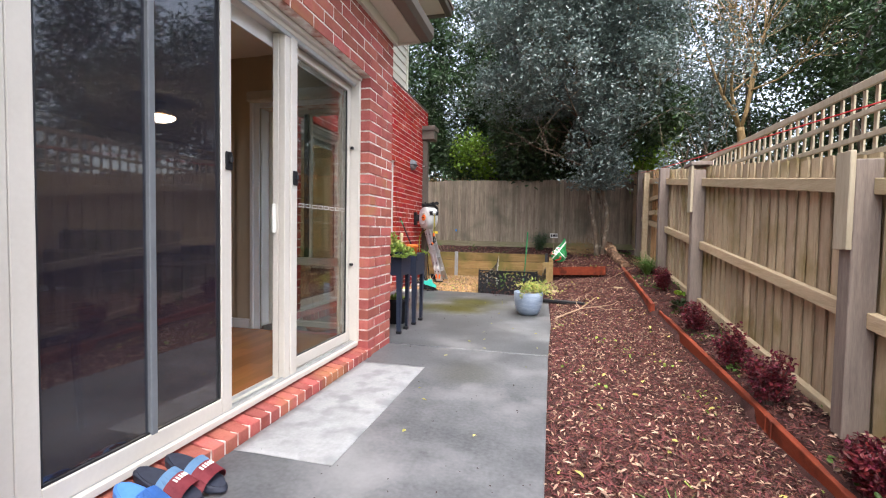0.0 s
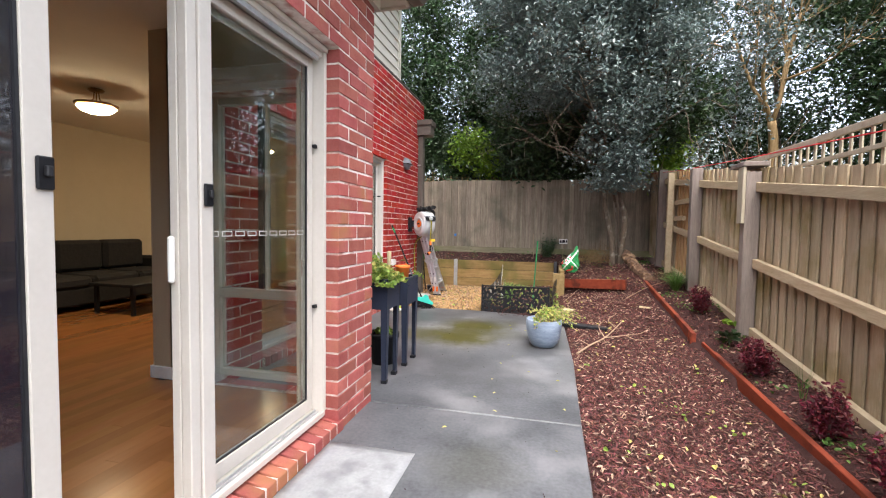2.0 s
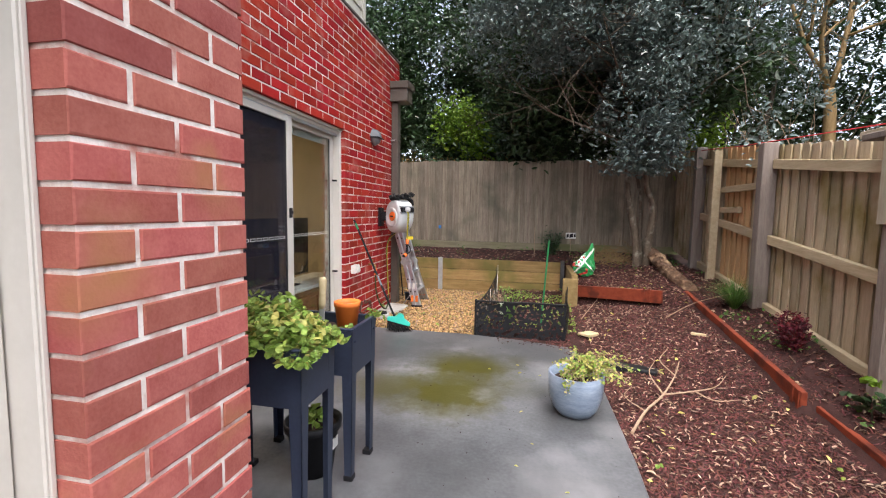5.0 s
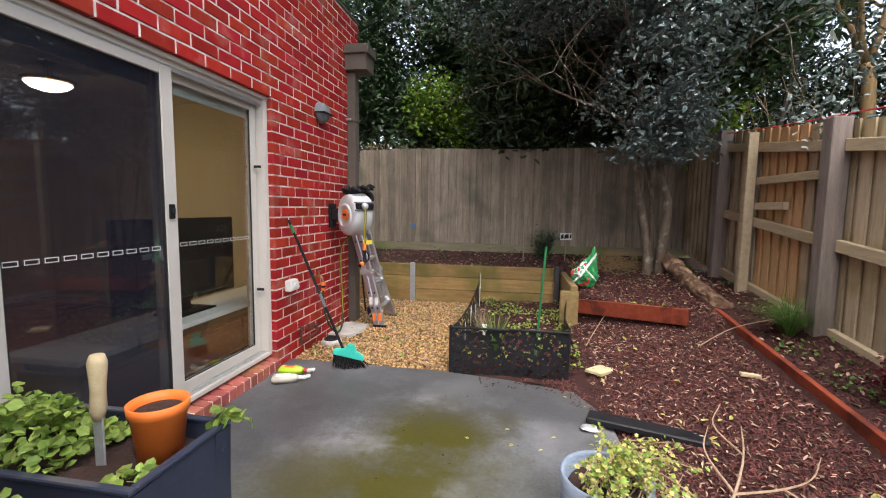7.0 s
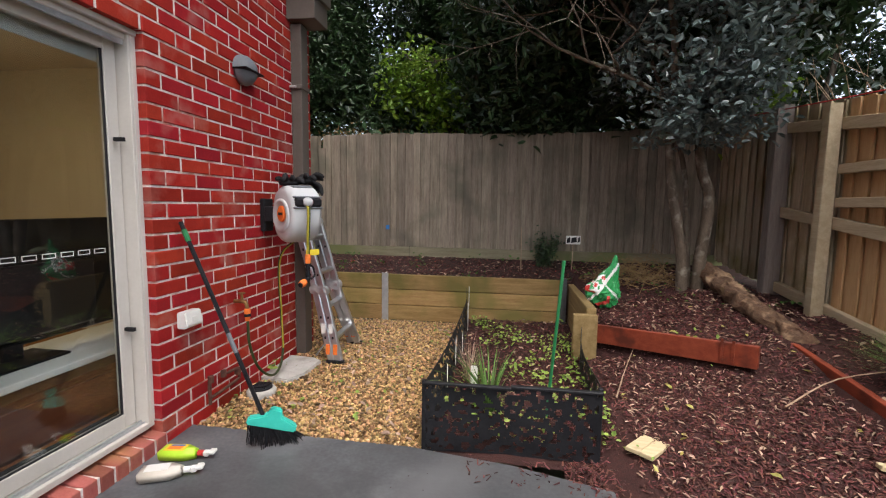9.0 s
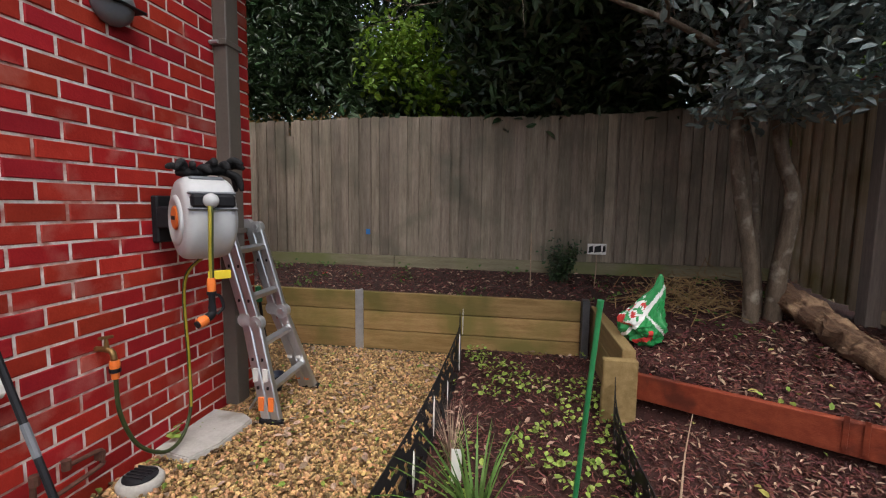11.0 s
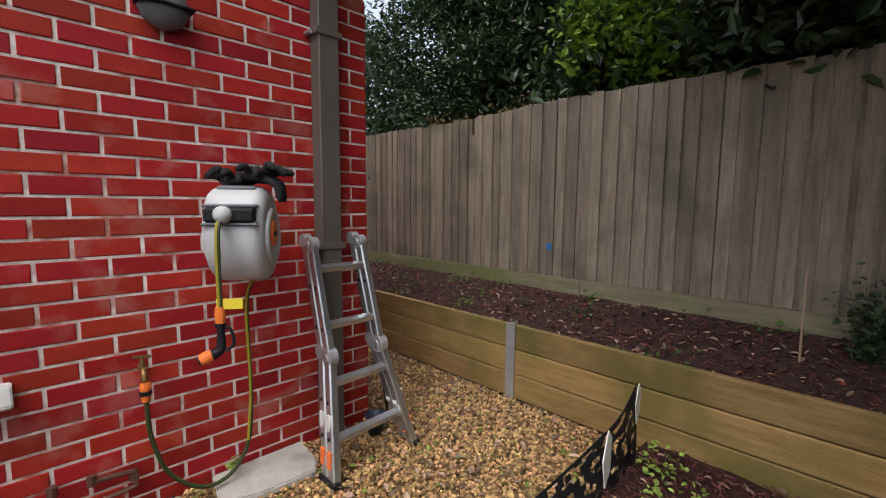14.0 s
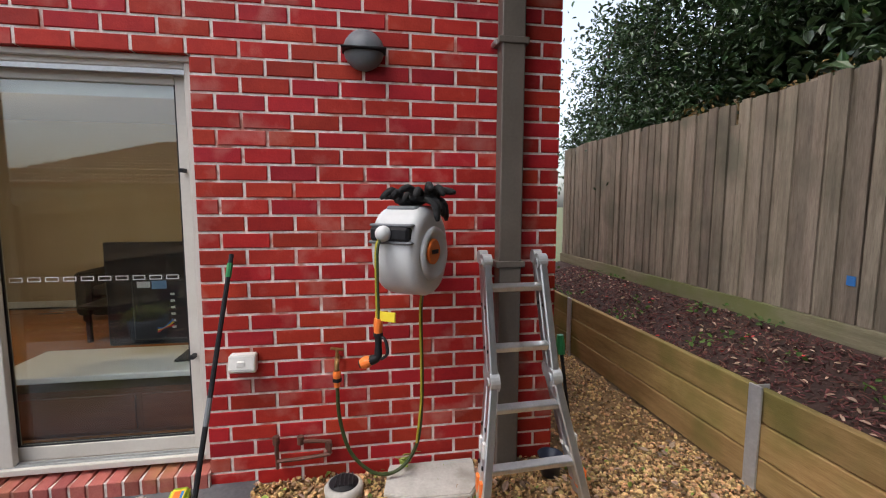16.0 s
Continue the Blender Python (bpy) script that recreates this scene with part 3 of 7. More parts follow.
part("mortar_core", boxes(((g - T, D1[1] + 0.005, -0.3), (g, YC - 0.01, 2.86)), ((g - T, -3, -0.3), (g, D1[0], 2.86)),
                          ((g - T, D1[0], D1[3] + 0.005), (g, D1[1] + 0.005, 2.86)), ((g - T, D1[0], -0.3), (g, D1[1], 0.02))), MORTAR, wall_a)
wall_s = thing("wall_side", "red brick return wall with a window", "wall", (0, 0, 0), kind="structure")
part("mortar_core", boxes(((SW[1], YC - T, -0.3), (g - T, YC - 0.0048, 2.86)), ((SW[0], YC - T, SW[3]), (SW[1], YC - 0.0048, 2.86)),
                          ((SW[0], YC - T, -0.3), (SW[1], YC - 0.0048, SW[2] - 0.08))), MORTAR, wall_s)

# upper storey, eaves and parapet
part("parapet_capping", boxes(((XB - T, YC, HB), (XB + 0.012, 9.30, HB + 0.03)), bevel=0.004), BROWN_METAL, wall_b)
upper = thing("wall_upper", "cream weatherboard upper storey wall", "wall", (0, 0, 0), kind="structure")
part("wall_core", boxes(((XB - 3.5, -3, HB + 0.03), (XB - 0.06, 7.93, 5.35))), CREAM_D, upper)
for i in range(11):
    z = HB + 0.04 + i * 0.155
    bm = bmesh.new()
    prism(bm, [(0.0, 0.0), (0.028, 0.0), (0.006, 0.165), (0.0, 0.165)], 11.0, Matrix(((1, 0, 0, XB - 0.06), (0, 0, 1, -3.05), (0, 1, 0, z), (0, 0, 0, 1))))
    part("weatherboard", bm, CREAM_D, upper)
part("corner_trim", boxes(((XB - 0.06, 7.9, HB + 0.03), (XB - 0.02, 7.97, 5.35))), CREAM_D, upper)
eave = thing("roof_eave", "cream soffit and grey gutter under the roof edge", "eave", (0, 0, 0), kind="structure")
part("soffit", boxes(((-3.2, -3, 2.875), (-1.24, 4.02, 2.90))), CREAM_D, eave)
part("trim", boxes(((XA + 0.002, -3, 2.79), (XA + 0.03, 3.9, 2.872))), CREAM_D, eave)
bm = bmesh.new()
prism(bm, [(0, 0), (0.09, 0.0), (0.125, 0.04), (0.125, 0.12), (0.115, 0.12), (0.11, 0.05), (0.085, 0.012), (0, 0.012)], 7.05,
      Matrix(((1, 0, 0, -1.26), (0, 0, 1, -3.0), (0, 1, 0, 2.87), (0, 0, 0, 1))))
part("gutter", bm, BROWN_METAL, eave)
part("fascia", boxes(((-1.29, -3, 2.86), (-1.262, 4.05, 3.05)), ((-3.2, 4.022, 2.86), (-1.262, 4.05, 3.05))), CREAM_D, eave)
bm = bmesh.new()
prism(bm, [(0, 0), (2.0, 0.75), (2.0, 0.79), (0, 0.04)], 7.05, Matrix(((-1, 0, 0, -1.2), (0, 0, 1, -3.0), (0, 1, 0, 2.98), (0, 0, 0, 1))))
part("roof", bm, ROOF_TILE, eave)
part("upper_soffit", boxes(((-6.2, -3, 5.35), (-2.16, 8.45, 5.39))), CREAM_D, eave)
part("upper_gutter", boxes(((-2.15, -3, 5.33), (-2.03, 8.58, 5.45)), ((-6.2, 8.46, 5.33), (-2.16, 8.58, 5.45)), bevel=0.01), BROWN_METAL, eave)
bm = bmesh.new()
prism(bm, [(0, 0), (4.3, 1.7), (4.3, 1.75), (0, 0.05)], 11.6, Matrix(((-1, 0, 0, -2.0), (0, 0, 1, -3.0), (0, 1, 0, 5.45), (0, 0, 0, 1))))
part("upper_roof", bm, ROOF_TILE, eave)
# the flat roof behind the parapet and the outer shell
solid("roof_deck", boxes(((-9.0, 3.9, 2.95), (XB - T - 0.01, 9.0, 3.05))), ROOF_TILE, "flat grey roof deck behind the parapet", "roof", kind="structure")
solid("wall_west", boxes(((-9.2, -3, -0.3), (-9.0, 9.28, 3.05)), ((-9.0, -3.2, -0.3), (XA, -3.0, 2.87))), RENDER_W, "plain outer house wall", "wall", kind="structure")

# ---- sliding doors and window ----


def on_wall(x, *spans):
    """Boxes on a wall that runs along y: each span is (depth back, depth front, y0, y1, z0, z1)."""
    return [((x + a, y0, z0), (x + b, y1, z1)) for a, b, y0, y1, z0, z1 in spans]


def decal_row(parent, x, y0, y1, z):
    """The row of small outlined safety marks on a pane."""
    k, y = 0, y0
    while y + 0.062 < y1:
        bm = boxes(*on_wall(x, (0, 0.001, y, y + 0.062, z, z + 0.0035), (0, 0.001, y, y + 0.062, z + 0.0205, z + 0.024),
                            (0, 0.001, y, y + 0.0035, z + 0.0035, z + 0.0205), (0, 0.001, y + 0.0585, y + 0.062, z + 0.0035, z + 0.0205)))
        part("safety_mark", bm, WHITE_PL, parent)
        y += 0.084


def sash(parent, x, y0, y1, z0, z1, stile, pane, mark=None, name="sash"):
    fr = part(name, boxes(*on_wall(x, (-0.02, 0.02, y0, y0 + stile, z0, z1), (-0.02, 0.02, y1 - stile, y1, z0, z1),
                                   (-0.02, 0.02, y0 + stile, y1 - stile, z1 - 0.055, z1), (-0.02, 0.02, y0 + stile, y1 - stile, z0, z0 + 0.075)), bevel=0.003), CREAM, parent)
    gl = part("pane", boxes(*on_wall(x, (-0.003, 0.003, y0 + stile, y1 - stile, z0 + 0.075, z1 - 0.055))), pane, fr)
    gl.visible_shadow = False
    part("glazing_bead", boxes(*on_wall(x, (0.003, 0.012, y0 + stile, y0 + stile + 0.009, z0 + 0.075, z1 - 0.055), (0.003, 0.012, y1 - stile - 0.009, y1 - stile, z0 + 0.075, z1 - 0.055),
                                        (0.003, 0.012, y0 + stile, y1 - stile, z0 + 0.075, z0 + 0.083))), DARK_FRAME, fr)
    if mark:
        decal_row(fr, x + 0.005, y0 + stile + 0.03, y1 - stile - 0.03, mark)
    return fr


def door_frame(name, x, d, label, jamb=0.045):
    y0, y1, z0, z1 = d
    ob = thing(name, label, "sliding door", (x, (y0 + y1) / 2, z0), kind="structure")
    part("frame", boxes(*on_wall(x, (-0.10, 0.03, y0, y0 + 0.045, z0, z1), (-0.10, 0.045, y1 - jamb, y1, z0, z1),
                                 (-0.10, 0.03, y0 + 0.045, y1 - jamb, z1 - 0.06, z1), (-0.10, 0.05, y0 + 0.045, y1 - jamb, z0, z0 + 0.035)), bevel=0.004), CREAM, ob)
    part("track", boxes(*on_wall(x, (0.0, 0.008, y0 + 0.05, y1 - 0.05, z0 + 0.035, z0 + 0.05), (-0.06, -0.052, y0 + 0.05, y1 - 0.05, z0 + 0.035, z0 + 0.05),
                                 (0.022, 0.028, y0 + 0.05, y1 - 0.05, z0 + 0.035, z0 + 0.045), (0.006, 0.024, y0 + 0.05, y1 - 0.05, z1 - 0.085, z1 - 0.06))), GALV, ob)
    part("head_trim", boxes(*on_wall(x, (0.03, 0.06, y0 + 0.002, y1 - 0.002, z1 - 0.03, z1 - 0.001), (0.045, 0.05, y1 - jamb * 0.7, y1 - 0.002, z0 + 0.03, z1 - 0.03),
                                     (0.03, 0.045, y0 + 0.002, y0 + 0.03, z0 + 0.03, z1 - 0.03)), bevel=0.003), CREAM, ob)
    return ob


def latch(parent, x, y, z):
    ob = part("latch", boxes(((x, y - 0.022, z - 0.045), (x + 0.012, y + 0.022, z + 0.045)), bevel=0.004), BLACK, parent, "black latch plate")
    part("thumb_turn", boxes(((x + 0.012, y - 0.008, z - 0.01), (x + 0.028, y + 0.008, z + 0.02)), bevel=0.003), DARK_FRAME, ob)


XD1 = -1.60
door1 = door_frame("door_1", XD1, D1, "cream aluminium sliding door standing partly open", 0.022)
za, zb = D1[2] + 0.04, D1[3] - 0.07
part("side_jamb", boxes(*on_wall(XD1, (-0.03, 0.034, 0.846, 0.94, D1[2] + 0.036, D1[3] - 0.062)), bevel=0.004), CREAM, door1)
s1 = sash(door1, XD1 + 0.012, 0.942, 1.87, za, zb, 0.07, SCREEN, None, "screen_door")
part("screen_post", boxes(*on_wall(XD1 + 0.012, (-0.018, 0.022, 1.408, 1.438, za + 0.07, zb - 0.05)), bevel=0.003), MID_GREY, s1)
decal_row(s1, XD1 - 0.06, 0.96, 1.79, 1.25)
latch(s1, XD1 + 0.032, 1.845, 1.40)
s2 = sash(door1, XD1 - 0.048, 2.34, 3.318, za, zb, 0.05, GLASS, 1.215)
part("interlock", boxes(*on_wall(XD1, (-0.026, 0.018, 2.342, 2.392, za, zb), (-0.026, 0.026, 2.395, 2.462, za, zb)), bevel=0.004), CREAM, s2)
latch(s2, XD1 + 0.026, 2.43, 1.385)
for z in (0.77, 1.73):
    part("stop_block", boxes(*on_wall(XD1, (-0.02, 0.0, 3.296, 3.322, z, z + 0.02))), BLACK, door1, "small black stop")
h = part("pull_handle", boxes(((XD1 - 0.06, 2.312, 1.04), (XD1 - 0.035, 2.338, 1.22)), bevel=0.008), WHITE_PL, s2, "pale pull handle")

XD2 = -2.80
door2 = door_frame("door_2", XD2, D2, "three-panel cream aluminium sliding glass door")
za, zb = D2[2] + 0.04, D2[3] - 0.07
p1 = sash(door2, XD2 - 0.048, 4.35, 5.36, za, zb, 0.06, GLASS, 1.14)
p2 = sash(door2, XD2 + 0.012, 5.26, 6.31, za, zb, 0.09, SCREEN, None, "screen_door")
decal_row(p2, XD2 + 0.02, 5.36, 6.2, 1.14)
latch(p2, XD2 + 0.032, 6.26, 1.37)
p3 = sash(door2, XD2 - 0.048, 6.22, 7.25, za, zb, 0.07, GLASS, 1.14)
for z in (0.7, 1.72):
    part("stop_block", boxes(*on_wall(XD2, (-0.02, 0.034, 7.2, 7.22, z, z + 0.02))), BLACK, door2, "small black stop")

win = thing("window_1", "cream framed window with a fixed lower pane", "window", ((SW[0] + SW[1]) / 2, 3.76, SW[2]), kind="structure")
x0, x1, z0, z1 = SW
part("window_frame", boxes(((x0, 3.73, z0), (x0 + 0.045, 3.79, z1)), ((x1 - 0.045, 3.73, z0), (x1, 3.79, z1)), ((x0 + 0.045, 3.73, z1 - 0.05), (x1 - 0.045, 3.79, z1)),
                           ((x0 + 0.045, 3.73, z0), (x1 - 0.045, 3.79, z0 + 0.05)), ((x0 + 0.045, 3.73, 0.72), (x1 - 0.045, 3.79, 0.79)),
                           ((-2.30, 3.735, 0.79), (-2.25, 3.785, z1 - 0.05)), bevel=0.003), CREAM_D, win)
part("mullion", boxes(((-2.30, 3.786, 0.8), (-2.26, 3.80, z1 - 0.05)), ((-2.30, 3.71, 0.8), (-2.26, 3.734, z1 - 0.05))), DARK_FRAME, win)
for a, b, c, d in ((x0 + 0.045, -2.30, 0.79, z1 - 0.05), (-2.25, x1 - 0.045, 0.79, z1 - 0.05), (x0 + 0.045, x1 - 0.045, z0 + 0.05, 0.72)):
    o = part("pane", boxes(((a, 3.757, c), (b, 3.763, d))), GLASS, win)
    o.visible_shadow = False
part("architrave", boxes(((x0 - 0.10, 3.585, 0.1), (x0 - 0.001, 3.625, 2.33)), ((x0 - 0.095, 3.57, 0.1), (x0 - 0.06, 3.585, 2.33)), ((x0, 3.585, z1), (x1, 3.605, z1 + 0.12)),
                         ((x0 - 0.004, 3.625, 0.12), (x0 + 0.002, 3.73, z1)), bevel=0.003), WHITE_P, win)
part("blind", boxes(((x0 - 0.08, 3.50, 2.24), (x1 + 0.05, 3.585, 2.33)), bevel=0.012), BLIND, win, "rolled fabric blind")


def sill_row(parent, x, y0, y1, z0, z1, out, mat=BRICK_F):
    """Bricks on edge along a sill, a little tilted outwards."""
    n = round((y1 - y0) / 0.086)
    step = (y1 - y0) / n
    bm = bmesh.new()
    prism(bm, [(-0.20, z0), (out, z0), (out, z1 - 0.035), (-0.20, z1)], step - 0.014, Matrix(((1, 0, 0, 0), (0, 0, 1, 0), (0, 1, 0, 0), (0, 0, 0, 1))))
    bmesh.ops.bevel(bm, geom=bm.edges[:], offset=0.004, segments=1, affect="EDGES")
    me = finish("sill_brick", bm, mat)
    for i in range(n):
        ob = new("sill_brick", me)
        ob.parent, ob.matrix_basis = parent, pose(x + random.uniform(-0.002, 0.002), y0 + i * step + 0.007, 0)
    part("sill_mortar", boxes(((x - 0.19, y0, z0 - 0.2), (x + out - 0.006, y1, z1 - 0.037))), MORTAR, parent)


sill_row(wall_a, XA, D1[0] - 0.3, D1[1] + 0.06, -0.01, D1[2] + 0.0, 0.012)
sill_row(wall_b, XB, D2[0], D2[1], -0.01, D2[2] - 0.004, 0.03)

# ---- rooms behind the glass ----
IN_F = 0.10
solid("floor", boxes(((-9.0, -3.0, -0.05), (-1.73, 3.6, IN_F - 0.012)), ((-9.0, 3.6, -0.05), (XB - T - 0.01, 9.03, IN_F - 0.012))), SOFA, "timber floor bed", "floor", kind="structure")
ceiling = solid("ceiling", boxes(((-9.0, -3.0, 2.68), (-1.73, 3.6, 2.72)), ((-9.0, 3.6, 2.68), (XB - T - 0.01, 9.03, 2.72))), CEIL, "plain off-white plaster ceiling", "ceiling", kind="structure")
lining = thing("wall_lining", "beige plaster wall lining of the rooms", "wall", (0, 0, 0), kind="structure")
xi = XB - T - 0.01
for slab_ in (((-7.2, -3, IN_F), (-7.1, 9.0, 2.68)), ((-7.1, -2.95, IN_F), (-1.75, -2.9, 2.68)), ((-7.1, 8.95, IN_F), (xi - 0.02, 9.02, 2.68)),
                      ((xi - 0.015, 3.6, IN_F), (xi, D2[0], 2.68)), ((xi - 0.015, D2[1], IN_F), (xi, 8.95, 2.68)), ((xi - 0.015, D2[0], D2[3]), (xi, D2[1], 2.68)),
                      ((-3.13, 3.60, IN_F), (SW[0] - 0.001, 3.615, 2.68)), ((-3.14, 3.60, IN_F), (-3.132, 3.9, 2.68)),
                      ((SW[0], 3.59, SW[3] + 0.01), (-1.75, 3.609, 2.68)), ((SW[1], 3.59, IN_F), (-1.75, 3.609, SW[3])),
                      ((-1.755, -3, IN_F), (-1.735, D1[0], 2.68)), ((-1.755, D1[0], D1[3]), (-1.735, D1[1], 2.68)), ((-1.755, D1[1], IN_F), (-1.735, 3.59, 2.68))):
    part("plaster", boxes(slab_), WALL_IN, lining)
part("baseboard", boxes(((-3.13, 3.575, IN_F), (SW[0] - 0.102, 3.597, IN_F + 0.09)), ((-7.1, -2.9, IN_F), (-7.08, 8.95, IN_F + 0.09)), ((-3.155, 3.58, IN_F), (-3.142, 3.9, IN_F + 0.09)), bevel=0.003), WHITE_P, lining)
BOARD = raw_mesh("floor_board", [(x, y, z) for x in (0, 0.0843) for y in (0, 1.18) for z in (-0.012, 0)],
                 [(0, 1, 3, 2), (4, 6, 7, 5), (0, 4, 5, 1), (2, 3, 7, 6), (0, 2, 6, 4), (1, 5, 7, 3)], FLOOR_W)
floor_obj = bpy.data.objects["floor"]
fv, ff, k = [], [], 0
base = np.array([(x, y, z) for x in (0, 0.0843) for y in (0, 1.18) for z in (-0.012, 0)])
faces6 = np.array([(0, 1, 3, 2), (4, 6, 7, 5), (0, 4, 5, 1), (2, 3, 7, 6), (0, 2, 6, 4), (1, 5, 7, 3)])
for i in range(62):
    x = -1.82 - i * 0.0845
    y = -2.0 + (i * 0.37) % 1.18
    while y < (2.42 if x > -3.2 else 7.6):
        if x > -3.1 and y > 0.2:
            o = new("floor_board", BOARD)
            o.parent, o.matrix_basis = floor_obj, pose(x, y, IN_F)
        else:
            fv.append(base + np.array((x, y, IN_F))), ff.append(faces6 + 8 * k)
            k += 1
        y += 1.182
    end = 3.585 if x > -3.2 else 8.95
    if end - y > 0.05:
        o = new("floor_board", BOARD)
        o.parent, o.matrix_basis = floor_obj, pose(x, y, IN_F) @ Matrix.Diagonal((1, (end - y) / 1.18, 1, 1))
o = new("far_boards", raw_mesh("far_boards", np.concatenate(fv), np.concatenate(ff), FLOOR_J))
o.parent = floor_obj
tagged(o, kind="stuff")


def ceiling_lamp(x, y):
    ob = thing("ceiling_lamp", "brass ceiling lamp with a lit frosted bowl", "lamp", (x, y, 2.68), group="ceiling lamps")
    part("canopy", lathe(bmesh.new(), [(0.06, -0.001), (0.075, -0.012), (0.06, -0.028), (0.015, -0.034)], (x, y, 2.68)), BRASS, ob, smooth=True)
    for k in range(3):
        a = k * 2.094 + 0.4
        part("stem", tube(bmesh.new(), [(x + 0.02 * math.cos(a), y + 0.02 * math.sin(a), 2.65), (x + 0.03 * math.cos(a), y + 0.03 * math.sin(a), 2.57),
                                        (x + 0.09 * math.cos(a), y + 0.09 * math.sin(a), 2.515)], 0.006, 6), BRASS, ob)
    part("rim", lathe(bmesh.new(), [(0.15, -0.19), (0.19, -0.178), (0.196, -0.165), (0.188, -0.158), (0.1, -0.162)], (x, y, 2.68)), BRASS, ob, smooth=True)
    part("bowl", lathe(bmesh.new(), [(0.01, -0.262), (0.07, -0.256), (0.13, -0.235), (0.168, -0.20), (0.172, -0.192)], (x, y, 2.68)), GLOW, ob, "glowing frosted glass bowl", smooth=True)


for nm, bx, y0, y1, zt in (("blind_front", -1.72, 0.9, 3.28, 2.30), ("blind_side", -2.93, 4.36, 7.22, 2.25)):
    bl = thing("roller_blind", "pale roller blind drawn up above the glass door", "blind", (bx, y0, zt), group="roller blinds")
    part("roll", tube(bmesh.new(), [(bx, y0, zt - 0.03), (bx, y1, zt - 0.03)], 0.035, 12), WHITE_P, bl, smooth=True)
    part("bottom_bar", boxes(((bx + 0.03, y0, zt - 0.13), (bx + 0.04, y1, zt - 0.03)), bevel=0.002), WHITE_P, bl)
ceiling_lamp(-4.96, 4.63)
ceiling_lamp(-4.9, 7.3)


def sofa(x, y0, y1):
    ob = thing("sofa", "dark fabric sofa against the back wall", "sofa", (x, (y0 + y1) / 2, IN_F))
    part("seat_base", boxes(((x, y0 + 0.18, IN_F + 0.08), (x + 0.9, y1 - 0.18, IN_F + 0.3)), bevel=0.02), SOFA, ob)
    n = 3
    w = (y1 - y0 - 0.36) / n
    for i in range(n):
        part("seat_cushion", boxes(((x + 0.2, y0 + 0.19 + i * w, IN_F + 0.302), (x + 0.92, y0 + 0.17 + (i + 1) * w, IN_F + 0.45)), bevel=0.04), SOFA, ob)
        part("back_cushion", boxes(((x + 0.02, y0 + 0.19 + i * w, IN_F + 0.452), (x + 0.24, y0 + 0.17 + (i + 1) * w, IN_F + 0.9)), bevel=0.05), SOFA, ob)
    for a, b in ((y0, y0 + 0.178), (y1 - 0.178, y1)):
        part("armrest", boxes(((x, a, IN_F + 0.08), (x + 0.92, b, IN_F + 0.62)), bevel=0.04), SOFA, ob)
    for a in (y0 + 0.06, y1 - 0.1):
        for b in (x + 0.05, x + 0.82):
            part("leg", boxes(((b, a, IN_F), (b + 0.05, a + 0.05, IN_F + 0.08))), BLACK, ob)


sofa(-7.05, 4.6, 7.0)
bench = thing("tv_bench", "white-topped low television bench with red-brown drawers", "cabinet", (-3.4, 7.1, IN_F))
part("top", boxes(((-3.66, 5.92, 0.475), (-3.12, 8.3, 0.515)), bevel=0.006), WHITE_P, bench, "glossy white top")
part("body", boxes(((-3.62, 5.97, IN_F), (-3.18, 8.25, 0.40)), bevel=0.004), DRAWER, bench)
part("shelf_back", boxes(((-3.60, 6.0, 0.40), (-3.4, 8.2, 0.475))), SOFA, bench)
for i in range(3):
    d = part("drawer", boxes(((-3.18, 6.0 + i * 0.75, IN_F + 0.03), (-3.162, 6.71 + i * 0.75, 0.36)), bevel=0.003), DRAWER, bench)
tv = thing("television", "black flat television seen from behind on its bench", "television", (-3.42, 7.1, 0.515))
part("screen_body", boxes(((-3.46, 6.45, 0.60), (-3.42, 7.75, 1.30)), bevel=0.008), BLACK, tv)
part("back_housing", boxes(((-3.42, 6.62, 0.64), (-3.385, 7.58, 1.05)), bevel=0.012), DARK_FRAME, tv)
part("stand", boxes(((-3.55, 6.9, 0.516), (-3.28, 7.3, 0.53)), ((-3.44, 7.05, 0.53), (-3.41, 7.15, 0.62)), bevel=0.004), BLACK, tv)
for i in range(6):
    part("socket", boxes(((-3.385, 6.86, 0.72 + 0.045 * i), (-3.382, 6.885, 0.735 + 0.045 * i))), WHITE_PL, tv, "small pale socket")
part("rating_label", boxes(((-3.385, 6.66, 1.0), (-3.382, 6.74, 1.04))), WHITE_PL, tv, "white sticker")
part("rating_label", boxes(((-3.385, 6.75, 0.99), (-3.382, 6.84, 1.045))), STRAP_B, tv, "blue sticker")
for i, mm in enumerate((RED_PRINT, YELLOW, BLUE_PAINT)):
    part("cable", tube(bmesh.new(), smooth_path([(-3.384, 6.87, 0.74 + 0.02 * i), (-3.36, 6.82, 0.73), (-3.365, 6.78, 0.7 + 0.015 * i)], 3), 0.006, 5), mm, tv)
low = thing("low_table", "dark low coffee table", "table", (-5.2, 3.0, IN_F))
part("tabletop", boxes(((-5.9, 5.2, 0.46), (-5.2, 6.4, 0.5)), bevel=0.006), BLACK, low)
for a in (-5.86, -5.28):
    for b in (5.24, 6.32):
        part("leg", boxes(((a, b, IN_F), (a + 0.04, b + 0.04, 0.46))), BLACK, low)
chair = thing("dining_chair", "red-brown wooden dining chair behind the screen", "chair", (-2.35, 1.35, IN_F))
for a, b, c in ((-2.55, 1.2, 0.53), (-2.55, 1.55, 0.53), (-2.17, 1.2, 0.53), (-2.17, 1.55, 0.53)):
    part("leg", tube(bmesh.new(), [(a + (0.03 if a > -2.3 else -0.03), b, IN_F), (a, b, 0.53)], [0.014, 0.02], 6), DRAWER, chair)
